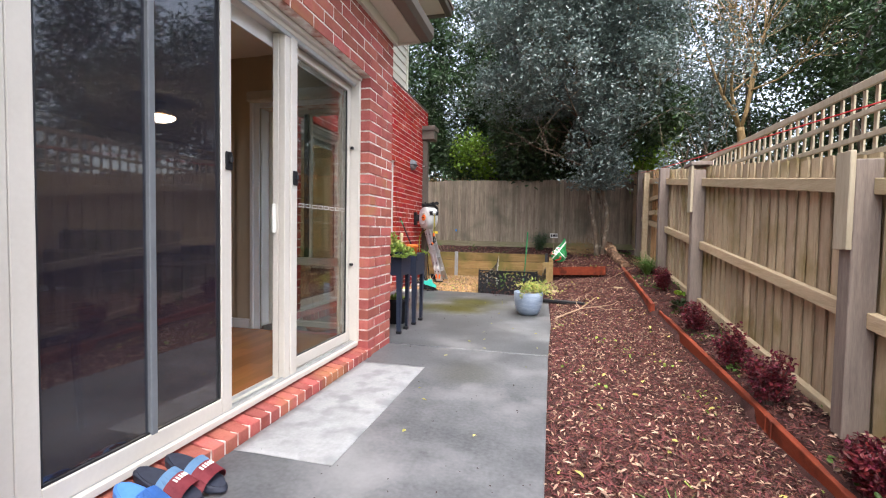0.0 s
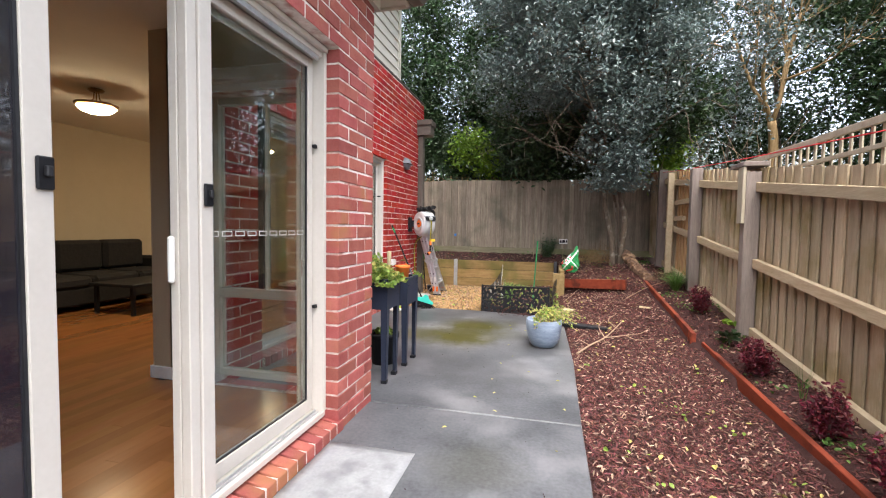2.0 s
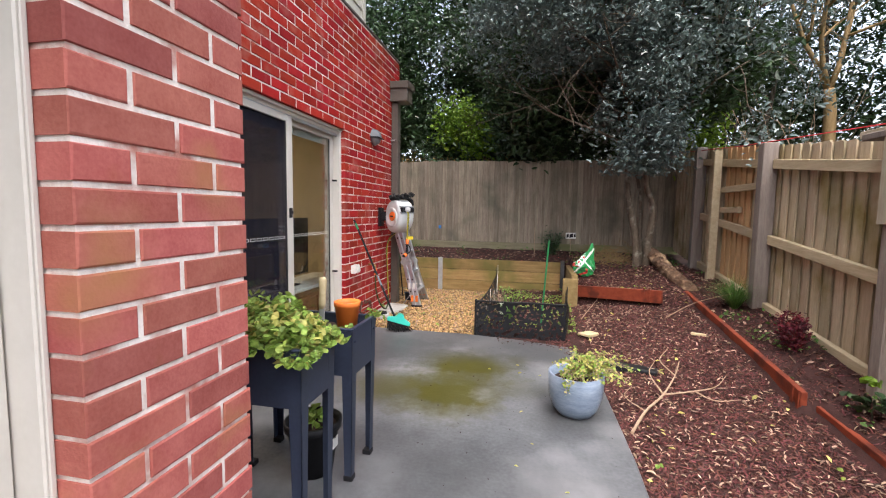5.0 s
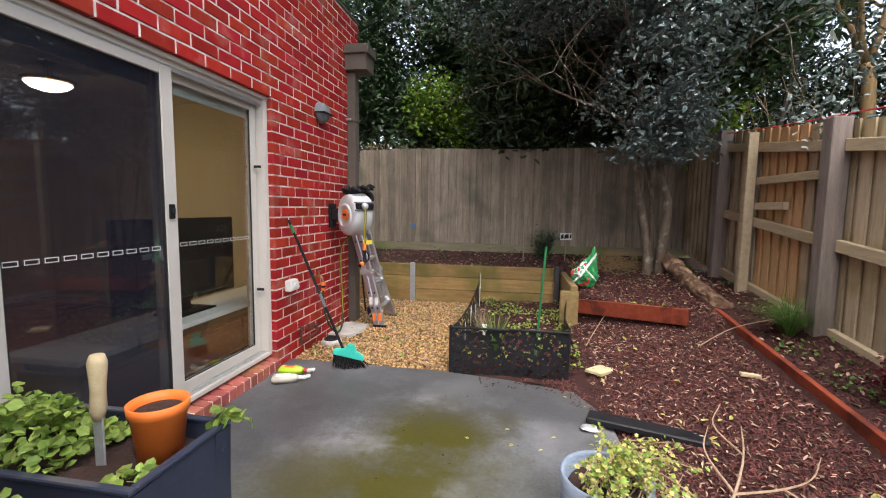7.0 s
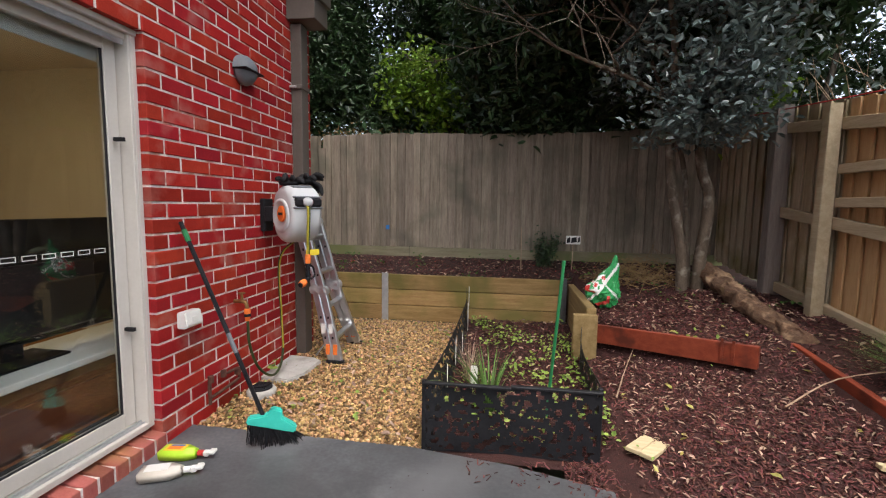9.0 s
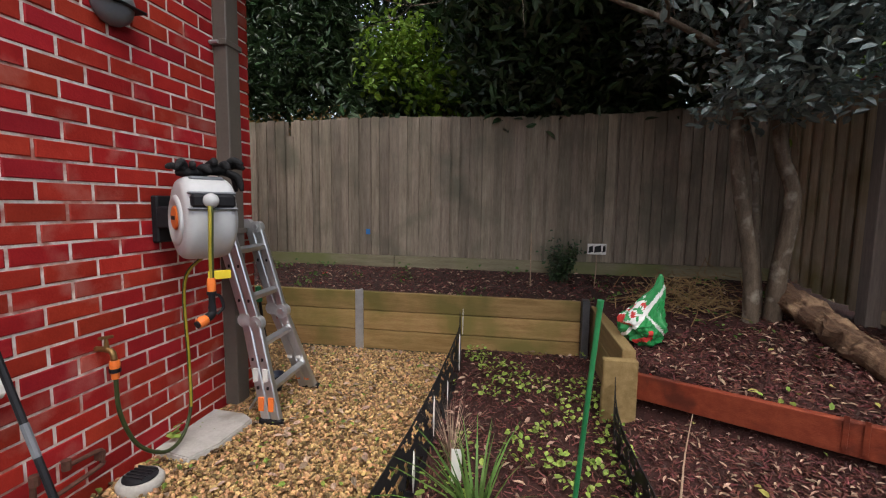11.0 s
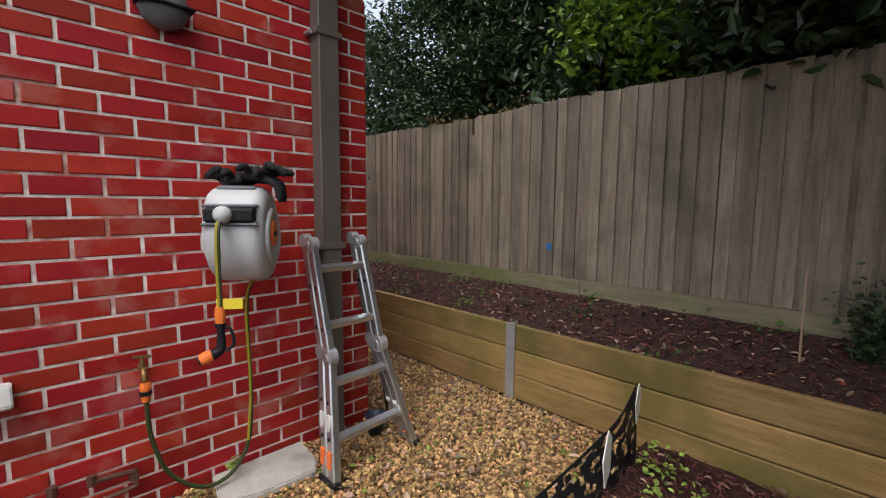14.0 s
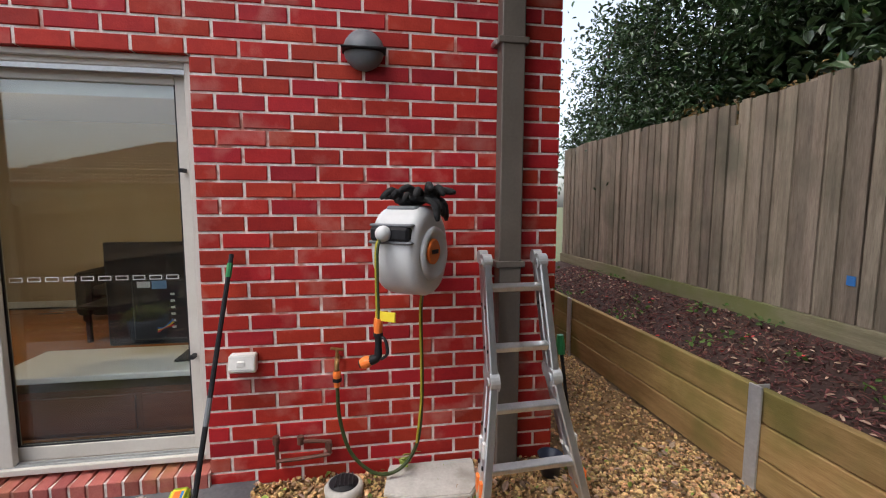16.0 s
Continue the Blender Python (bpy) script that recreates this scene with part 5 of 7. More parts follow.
lamp = thing("wall_lamp", "round grey outdoor bulkhead lamp on the bricks", "lamp", (-2.705, 8.17, 2.36))
bm = bmesh.new()
lathe(bm, [(0.10, 0), (0.105, 0.02), (0.10, 0.05), (0.075, 0.08), (0.03, 0.095)], (0, 0, 0), 28)
bmesh.ops.transform(bm, matrix=pose(-2.702, 8.17, 2.36, 0, 90, 0), verts=bm.verts)
part("lens", bm, MID_GREY, lamp, "dull grey lens", smooth=True)
bm = bmesh.new()
n = 12
rows = []
for i in range(n + 1):
    a = math.pi * i / n
    rows.append([bm.verts.new((-2.70 + 0.112 * math.sin(b), 8.17 + 0.112 * math.cos(a) * math.cos(b), 2.355 + 0.112 * math.sin(a) * math.cos(b)))
                 for j, b in enumerate(np.linspace(0, math.pi / 2.05, 7))])
for p, q in zip(rows, rows[1:]):
    for j in range(6):
        bm.faces.new((p[j], q[j], q[j + 1], p[j + 1]))
part("hood", bm, MID_GREY, lamp, "dark grey half hood", smooth=True)
part("hood_rim", boxes(((-2.70, 8.055, 2.345), (-2.59, 8.285, 2.357)), bevel=0.004), BLACK, lamp)

outlet = thing("power_outlet", "white weatherproof power outlet box on the bricks", "outlet", (-2.705, 7.505, 0.7))
bm = bmesh.new()
prism(bm, [(0, -0.05), (0.055, -0.05), (0.075, -0.03), (0.06, 0.05), (0, 0.05)], 0.135, Matrix(((1, 0, 0, -2.703), (0, 0, 1, 7.437), (0, 1, 0, 0.70), (0, 0, 0, 1))))
bmesh.ops.bevel(bm, geom=bm.edges[:], offset=0.006, segments=2, affect="EDGES")
part("casing", bm, WHITE_PL, outlet)
part("switch", boxes(((-2.643, 7.48, 0.69), (-2.628, 7.52, 0.72)), bevel=0.003), WHITE_PL, outlet)

pipe = thing("gas_pipe", "short weathered copper pipe stub clipped to the bricks", "pipe", (-2.68, 7.8, 0.2))
part("pipe_run", tube(bmesh.new(), smooth_path([(-2.67, 7.66, 0.08), (-2.67, 7.66, 0.24), (-2.67, 7.66, 0.14), (-2.66, 7.70, 0.13), (-2.65, 7.93, 0.15), (-2.65, 7.945, 0.17), (-2.65, 7.94, 0.225), (-2.66, 7.80, 0.235)], 4), 0.011, 7), COPPER, pipe)
for y, z in ((7.66, 0.25), (7.94, 0.2), (7.79, 0.24)):
    part("fitting", tube(bmesh.new(), [(-2.66, y, z - 0.02), (-2.66, y, z + 0.025)], 0.019, 8), COPPER, pipe)

tap = thing("garden_tap", "old brass garden tap with an orange hose connector", "tap", (-2.69, 8.0, 0.66))
part("body", tube(bmesh.new(), smooth_path([(-2.705, 8.0, 0.70), (-2.65, 8.0, 0.70), (-2.615, 8.0, 0.69), (-2.605, 8.0, 0.65)], 4), [0.014] * 12 + [0.016], 8), BRASS, tap, smooth=True)
part("spindle", tube(bmesh.new(), [(-2.645, 8.0, 0.70), (-2.645, 8.0, 0.755)], [0.013, 0.008], 8), BRASS, tap)
part("tap_handle", tube(bmesh.new(), [(-2.645, 7.965, 0.765), (-2.645, 8.035, 0.755)], 0.008, 6), BRASS, tap)
part("connector", tube(bmesh.new(), [(-2.605, 8.0, 0.65), (-2.605, 8.0, 0.63), (-2.605, 8.0, 0.60), (-2.605, 8.0, 0.56)], [0.02, 0.024, 0.02, 0.017], 10), ORANGE, tap, "orange and black connector")
part("connector_ring", tube(bmesh.new(), [(-2.605, 8.0, 0.612), (-2.605, 8.0, 0.592)], 0.025, 10), BLACK, tap)

RX, RY, RZ = -2.40, 8.385, 1.325
REEL_TURN = Matrix.Translation((RX, RY, RZ - 0.22)) @ pose(0, 0, 0, 0, 0, -36)
reel = thing("hose_reel", "light grey wall-mounted hose reel with orange badges", "hose reel", REEL_TURN)
LOOP = [(RX - 0.05, RY + 0.07, RZ - 0.2), (-2.60, RY + 0.075, 0.95), (-2.60, RY + 0.08, 0.5), (-2.575, RY + 0.05, 0.22), (-2.555, RY - 0.05, 0.085), (-2.55, 8.2, 0.075), (-2.575, 8.07, 0.19), (-2.602, 8.01, 0.38), (-2.605, 8.0, 0.57)]
part("supply_hose", tube(bmesh.new(), smooth_path(LOOP, 7), 0.0105, 7), HOSE, reel, "green and yellow supply hose", smooth=True)
part("supply_stripe", tube(bmesh.new(), smooth_path([(x + 0.006, y - 0.004, z) for x, y, z in LOOP[:4]], 7), 0.007, 6), HOSE_Y, reel)
part("wall_bracket", boxes(((-2.703, RY - 0.03, RZ - 0.14), (-2.66, RY + 0.10, RZ + 0.12)), ((-2.66, RY - 0.04, RZ - 0.06), (RX - 0.10, RY + 0.04, RZ + 0.06)), bevel=0.008), BLACK, reel)
ORIGIN[reel.name] = Matrix.Translation((RX, RY, RZ - 0.22))


def reel_outline(a, b, e=2.25, n=36):
    out = []
    for i in range(n):
        t = 2 * math.pi * i / n
        c, s = math.cos(t), math.sin(t)
        out.append((a * math.copysign(abs(c) ** (2 / e), c) + 0.035 * (s * 0.5 - 0.3) * (c > 0), b * math.copysign(abs(s) ** (2 / e), s)))
    return out


bm = bmesh.new()
prism(bm, reel_outline(0.19, 0.22), 0.256, Matrix(((1, 0, 0, RX), (0, 0, 1, RY - 0.128), (0, 1, 0, RZ), (0, 0, 0, 1))))
edges = [e for e in bm.edges if all(len(fc.verts) > 4 for fc in e.link_faces[:1]) or any(len(fc.verts) > 4 for fc in e.link_faces)]
bmesh.ops.bevel(bm, geom=edges, offset=0.06, segments=5, affect="EDGES", profile=0.55)
part("casing", bm, GREY_PL, reel, smooth=True)
for s in (-1, 1):
    bm = bmesh.new()
    lathe(bm, [(0.135, 0), (0.13, 0.016), (0.105, 0.022), (0.095, 0.012)], (0, 0, 0), 30)
    bmesh.ops.transform(bm, matrix=pose(RX - 0.01, RY + s * 0.122, RZ - 0.01, -90 * s), verts=bm.verts)
    part("side_ring", bm, GREY_PL, reel, smooth=True)
    bm = bmesh.new()
    lathe(bm, [(0.062, 0), (0.062, 0.008), (0.055, 0.013)], (0, 0, 0), 24)
    bmesh.ops.transform(bm, matrix=pose(RX + 0.02, RY + s * 0.136, RZ + 0.005, -90 * s), verts=bm.verts)
    part("badge", bm, ORANGE, reel, "orange round badge")
    part("badge_mark", boxes(((RX - 0.01, RY + s * 0.151 - 0.002, RZ - 0.006), (RX + 0.05, RY + s * 0.151 + 0.002, RZ + 0.014))), BLACK, reel)
part("hose_slot", boxes(((RX + 0.10, RY - 0.105, RZ + 0.06), (RX + 0.198, RY + 0.105, RZ + 0.125)), bevel=0.012), BLACK, reel, "dark hose opening")
part("slot_rim", boxes(((RX + 0.11, RY - 0.116, RZ + 0.046), (RX + 0.194, RY + 0.116, RZ + 0.06)), ((RX + 0.10, RY - 0.112, RZ + 0.125), (RX + 0.186, RY + 0.112, RZ + 0.14)), bevel=0.006), MID_GREY, reel)
part("top_cover", boxes(((RX - 0.10, RY - 0.085, RZ + 0.195), (RX + 0.09, RY + 0.085, RZ + 0.222)), bevel=0.012), MID_GREY, reel)
bm = bmesh.new()
bmesh.ops.create_uvsphere(bm, u_segments=16, v_segments=10, radius=0.038, matrix=Matrix.Translation((RX + 0.205, RY - 0.02, RZ + 0.095)))
part("hose_stop", bm, GREY_PL, reel, "round pale hose stop", smooth=True)
HX, HY = RX + 0.225, RY - 0.04
part("hose_end", tube(bmesh.new(), smooth_path([(RX + 0.20, RY - 0.03, RZ + 0.085), (RX + 0.235, RY - 0.035, RZ + 0.03), (HX + 0.005, HY, RZ - 0.15), (HX, HY, 1.03)], 5), 0.0095, 7), HOSE_Y, reel, "yellow and green hose")
part("hose_stripe", tube(bmesh.new(), smooth_path([(RX + 0.204, RY - 0.022, RZ + 0.08), (RX + 0.239, RY - 0.027, RZ + 0.03), (HX + 0.009, HY + 0.008, RZ - 0.15), (HX + 0.004, HY + 0.008, 1.03)], 5), 0.007, 6), HOSE, reel)
part("yellow_tag", boxes(((HX - 0.005, HY - 0.012, 1.02), (HX + 0.005, HY + 0.095, 1.065)), bevel=0.002), YELLOW, reel, "yellow tag")
part("coupling", tube(bmesh.new(), [(HX, HY, 1.03), (HX, HY, 1.0), (HX, HY, 0.955)], [0.018, 0.022, 0.019], 12), ORANGE, reel, "orange coupling")
part("coupling_ring", tube(bmesh.new(), [(HX, HY, 0.962), (HX, HY, 0.945)], 0.023, 12), BLACK, reel)
gun = part("spray_gun", tube(bmesh.new(), smooth_path([(HX, HY, 0.955), (HX, HY, 0.88), (HX + 0.004, HY - 0.004, 0.845), (HX + 0.016, HY - 0.035, 0.826)], 4), [0.016] * 4 + [0.019] * 4 + [0.02, 0.021, 0.022, 0.023, 0.023], 12), BLACK, reel, "black spray gun", smooth=True)
part("trigger", tube(bmesh.new(), smooth_path([(HX + 0.006, HY + 0.02, 0.84), (HX + 0.004, HY + 0.052, 0.87), (HX, HY + 0.04, 0.93), (HX, HY + 0.012, 0.945)], 3), 0.0075, 7), BLACK, gun)
part("spray_head", tube(bmesh.new(), [(HX + 0.014, HY - 0.03, 0.829), (HX + 0.022, HY - 0.052, 0.819), (HX + 0.03, HY - 0.075, 0.81)], [0.022, 0.029, 0.024], 14), ORANGE, gun, "orange spray head")
part("head_ring", tube(bmesh.new(), [(HX + 0.03, HY - 0.075, 0.81), (HX + 0.033, HY - 0.083, 0.807)], 0.019, 12), BLACK, gun)
gl = thing("work_gloves", "pair of black knitted work gloves lying on the reel", "gloves", REEL_TURN)
ORIGIN[gl.name] = Matrix.Translation((RX, RY, RZ - 0.22))
for k in range(2):
    ox, oy, oz = RX - 0.06 + 0.05 * k, RY - 0.03 + 0.10 * k, RZ + 0.245 + 0.02 * k
    bm = bmesh.new()
    bmesh.ops.create_icosphere(bm, subdivisions=3, radius=1.0)
    for v in bm.verts:
        v.co = Vector((ox + v.co.x * 0.075, oy + v.co.y * 0.085, oz + v.co.z * 0.03)) + Vector([0.012 * noise.noise(v.co * 3 + Vector((k * 5 + j * 9, 0, 0))) for j in range(3)])
    g1 = part("glove", bm, BLACK_CLOTH, gl, smooth=True)
    for j in range(5):
        a = -1.2 + 0.5 * j + 0.9 * k
        st = Vector((ox + 0.045 * math.cos(a), oy + 0.06 * math.sin(a), oz + 0.01))
        up = 0.018 + 0.012 * ((j * 2 + k) % 3)
        out = 0.085 + 0.02 * ((j + k) % 2)
        part("glove_finger", tube(bmesh.new(), smooth_path([st, st + Vector((0.045 * math.cos(a), 0.045 * math.sin(a), up)), st + Vector((out * math.cos(a), out * math.sin(a), up * 0.5 - 0.02 * (j % 2)))], 4),
                                  [0.015, 0.018, 0.019, 0.018, 0.019, 0.018, 0.017, 0.015, 0.008], 8), BLACK_CLOTH, g1, smooth=True)
for j in range(4):
    part("hanging_finger", tube(bmesh.new(), smooth_path([(RX - 0.05 + 0.03 * j, RY + 0.11, RZ + 0.255), (RX - 0.03 + 0.028 * j, RY + 0.168, RZ + 0.235 - 0.01 * (j % 2)), (RX - 0.03 + 0.03 * j, RY + 0.185, RZ + 0.15 + 0.02 * (j % 3))], 4),
                                 [0.016] * 3 + [0.018] * 3 + [0.017, 0.015, 0.008], 8), BLACK_CLOTH, gl, smooth=True)

# folding ladder leaning on the wall
lad = thing("folding_ladder", "folded aluminium multi-position ladder leaning on the wall", "ladder", (-2.4, 9.0, 0.0))
FL, TL, FR, TR = Vector((-2.235, 8.715, 0.0)), Vector((-2.60, 8.82, 1.25)), Vector((-2.265, 9.29, 0.0)), Vector((-2.60, 9.14, 1.25))


def bar(a, b, w, d, side=None):
    """A rectangular bar from a to b; w across, d deep."""
    a, b = Vector(a), Vector(b)
    z = (b - a).normalized()
    x = (side or Vector((0, 1, 0)))
    x = (x - z * x.dot(z)).normalized()
    y = z.cross(x)
    m = Matrix((x, y, z)).transposed().to_4x4()
    m.translation = a
    return boxes(((-w / 2, -d / 2, 0), (w / 2, d / 2, (b - a).length)), bevel=min(w, d) * 0.15, m=m)


def lerp(a, b, t):
    return a + (b - a) * t


for foot, top, s in ((FL, TL, 1), (FR, TR, -1)):
    mid = lerp(foot, top, 0.5) + Vector((0, s * 0.05, 0))
    for d in (-0.034, 0.034):
        off = Vector((d, 0, 0))
        part("rail", bar(top + off, mid + off, 0.042, 0.058, Vector((0, 1, 0))), ALU, lad)
        part("lower_rail", bar(mid + off, foot + off + Vector((0, s * 0.012, 0.02)), 0.046, 0.062, Vector((0, 1, 0))), ALU, lad)
        for t in (0.18, 0.32, 0.62, 0.80):
            c = lerp(foot + off, mid + off, t * 2) if t < 0.5 else lerp(mid + off, top + off, t * 2 - 1)
            part("rivet_hole", boxes(((c.x - 0.008, c.y - 0.0245, c.z - 0.011), (c.x + 0.008, c.y + 0.0245, c.z + 0.011)), bevel=0.003), BLACK, lad)
        for t in (0.1, 0.24):
            c = lerp(foot + off, mid + off, t * 2)
            part("warning_label", boxes(((c.x - 0.018, c.y - 0.0238, c.z - 0.045), (c.x + 0.018, c.y + 0.0238, c.z + 0.045))), ORANGE if t < 0.2 else WHITE_PL, lad, "small printed label")
    part("rubber_foot", boxes(((foot.x - 0.08, foot.y - 0.022, 0.0), (foot.x + 0.08, foot.y + 0.022, 0.035)), bevel=0.006), BLACK, lad)
    for c, r in ((mid, 0.052), (top + Vector((0, 0, -0.012)), 0.043)):
        hg = part("hinge", tube(bmesh.new(), [c + Vector((0.03, -0.026, 0)), c + Vector((0.03, 0.026, 0))], r, 18), GALV, lad, "round locking hinge")
        part("hinge_cap", tube(bmesh.new(), [c + Vector((0.03, -0.034, 0)), c + Vector((0.03, 0.034, 0))], r * 0.45, 12), ALU, hg)
        part("hinge", tube(bmesh.new(), [c + Vector((-0.045, -0.024, 0.02)), c + Vector((-0.045, 0.024, 0.02))], r * 0.9, 18), GALV, lad)
ML, MR = lerp(FL, TL, 0.5) + Vector((0, 0.05, 0)), lerp(FR, TR, 0.5) - Vector((0, 0.05, 0))
for z in (0.21, 0.49, 0.79, 1.10):
    t = z / 1.25
    a = lerp(FL, ML, t * 2) if t < 0.5 else lerp(ML, TL, t * 2 - 1)
    b = lerp(FR, MR, t * 2) if t < 0.5 else lerp(MR, TR, t * 2 - 1)
    part("rung", bar(a + Vector((0.03, 0.012, 0)), b + Vector((0.03, -0.012, 0)), 0.034, 0.05, Vector((0.3, 0, 1))), ALU, lad)
part("stay", bar((-2.36, 8.78, 0.16), (-2.47, 8.84, 0.02), 0.02, 0.012), GALV, lad)

pad = thing("concrete_pad", "broken pale concrete pad at the foot of the wall", "paving stone", (-2.5, 8.45, 0))
bm = bmesh.new()
prism(bm, [(-2.69, 8.28), (-2.44, 8.24), (-2.37, 8.4), (-2.36, 8.7), (-2.45, 8.76), (-2.69, 8.78)], 0.045, pose(0, 0, -0.015))
bmesh.ops.bevel(bm, geom=bm.edges[:], offset=0.008, segments=2, affect="EDGES")
part("slab", bm, STONE, pad)
drain = thing("drain_cap", "black round grated drain cap in a pale collar", "drain", (-2.53, 8.03, 0))
part("collar", lathe(bmesh.new(), [(0.10, -0.02), (0.105, 0.03), (0.09, 0.05), (0.075, 0.05), (0.07, 0.03)], (-2.53, 8.03, 0)), STONE, drain, smooth=True)
part("grate", lathe(bmesh.new(), [(0.078, 0.03), (0.078, 0.056), (0.06, 0.066), (0.01, 0.07)], (-2.53, 8.03, 0)), BLACK, drain)
for k in range(5):
    part("grate_rib", boxes(((-2.585, 7.985 + 0.022 * k, 0.062), (-2.475, 7.991 + 0.022 * k, 0.074))), DARK_FRAME, drain)
bluepot = thing("plant_pot", "small empty dark blue plastic pot behind the ladder", "pot", (-2.5, 9.2, 0))
part("pot", lathe(bmesh.new(), [(0.05, 0), (0.07, 0.12), (0.075, 0.12), (0.066, 0.115), (0.045, 0.02)], (-2.5, 9.2, 0)), NAVY, bluepot, smooth=True)
tool = thing("garden_tool", "green-gripped tool handle leaning behind the house corner", "tool", (-2.74, 9.36, 0.0))
part("shaft", tube(bmesh.new(), [(-2.66, 9.42, 0.0), (-2.70, 9.34, 0.66)], 0.011, 7), BLACK, tool)
part("grip", tube(bmesh.new(), [(-2.699, 9.342, 0.64), (-2.702, 9.336, 0.70), (-2.704, 9.332, 0.76)], [0.022, 0.027, 0.02], 9), GREEN_PL, tool, "green grip")

broom = thing("broom", "black-handled broom with teal head leaning on the bricks", "broom", (-2.1, 7.45, 0.0))
top, head = Vector((-2.672, 7.47, 1.29)), Vector((-2.14, 7.41, 0.16))
part("pole", tube(bmesh.new(), [head, top], 0.0125, 8), BLACK, broom)
part("grip", tube(bmesh.new(), [lerp(head, top, 0.90), lerp(head, top, 0.96)], 0.0155, 8), GREEN_PL, broom, "green grip band")
part("pole_label", tube(bmesh.new(), [lerp(head, top, 0.33), lerp(head, top, 0.43)], 0.0132, 8), MID_GREY, broom, "grey printed label")
bm = bmesh.new()
prism(bm, [(-0.03, 0.09), (0.03, 0.09), (0.045, 0.045), (0.14, 0.01), (0.14, -0.03), (-0.14, -0.03), (-0.14, 0.01), (-0.045, 0.045)], 0.05,
      Matrix.Translation((-2.10, 7.43, 0.125)) @ pose(0, 0, 0, 90, 0, 25) @ pose(0, 0, -0.025, 0, 0, -18))
bmesh.ops.bevel(bm, geom=bm.edges[:], offset=0.008, segments=2, affect="EDGES")
part("head", bm, TEAL, broom, "teal plastic head")
bm = bmesh.new()
for i in range(170):
    u, w = RNG.uniform(-0.13, 0.13), RNG.uniform(-0.022, 0.022)
    a = Matrix.Translation((-2.10, 7.43, 0.125)) @ pose(0, 0, 0, 0, 18, 25) @ Vector((u, w, -0.03))
    b = Vector((a.x + 0.03 + u * 0.18 + RNG.normal(0, 0.01), a.y + u * 0.1 + w * 1.2 + RNG.normal(0, 0.01), max(0.003, a.z - 0.105)))
    tube(bm, [a, lerp(a, b, 0.5) + Vector((RNG.normal(0, 0.003), 0, 0)), b], [0.0035, 0.003, 0.0015], 4)
part("bristles", bm, BLACK, broom, "black bristles", kind="stuff")


def spray_bottle(x, y, turn, body, label, cap):
    ob = thing("spray_bottle", label, "bottle", Matrix.Translation((x, y, 0.034)) @ pose(0, 0, 0, 0, 0, turn))
    bm = bmesh.new()
    prism(bm, [(-0.12, -0.045), (0.03, -0.045), (0.07, -0.02), (0.085, -0.014), (0.085, 0.014), (0.07, 0.02), (0.03, 0.045), (-0.12, 0.045)], 0.058, pose(0, 0, -0.03))
    bmesh.ops.bevel(bm, geom=bm.edges[:], offset=0.012, segments=2, affect="EDGES")
    part("bottle", bm, body, ob, local=True, smooth=True)
    part("label", boxes(((-0.09, -0.032, 0.0285), (0.02, 0.032, 0.030))), YELLOW if body is BOTTLE_G else WHITE_PL, ob, "printed front label", local=True)
    if body is BOTTLE_G:
        part("label_band", boxes(((-0.075, -0.02, 0.0301), (0.0, 0.012, 0.0312))), ORANGE, ob, local=True)
        part("label_band", boxes(((-0.07, 0.014, 0.0301), (0.005, 0.026, 0.0312))), BLUE_PAINT, ob, local=True)
    part("neck", tube(bmesh.new(), [(0.085, 0, 0), (0.115, 0, 0)], 0.016, 10), RED_PRINT if body is BOTTLE_G else WHITE_PL, ob, local=True)
    part("trigger_head", boxes(((0.115, -0.014, -0.016), (0.145, 0.016, 0.014)), ((0.14, -0.012, -0.006), (0.175, 0.034, 0.012)), bevel=0.005), cap, ob, local=True)


spray_bottle(-2.50, 7.20, 8, BOTTLE_G, "lime green cleaner spray bottle lying on the concrete", WHITE_PL)
spray_bottle(-2.46, 7.03, 22, BOTTLE_W, "cloudy pale spray bottle lying on the concrete", WHITE_PL)

# ---- planters ----


def herb(parent, pts, size, mat, name="foliage", tilt=0.6, slim=0.8):
    return mesh_part(name, leaves(name, pts, size, mat, tilt, slim, 0.08), parent)


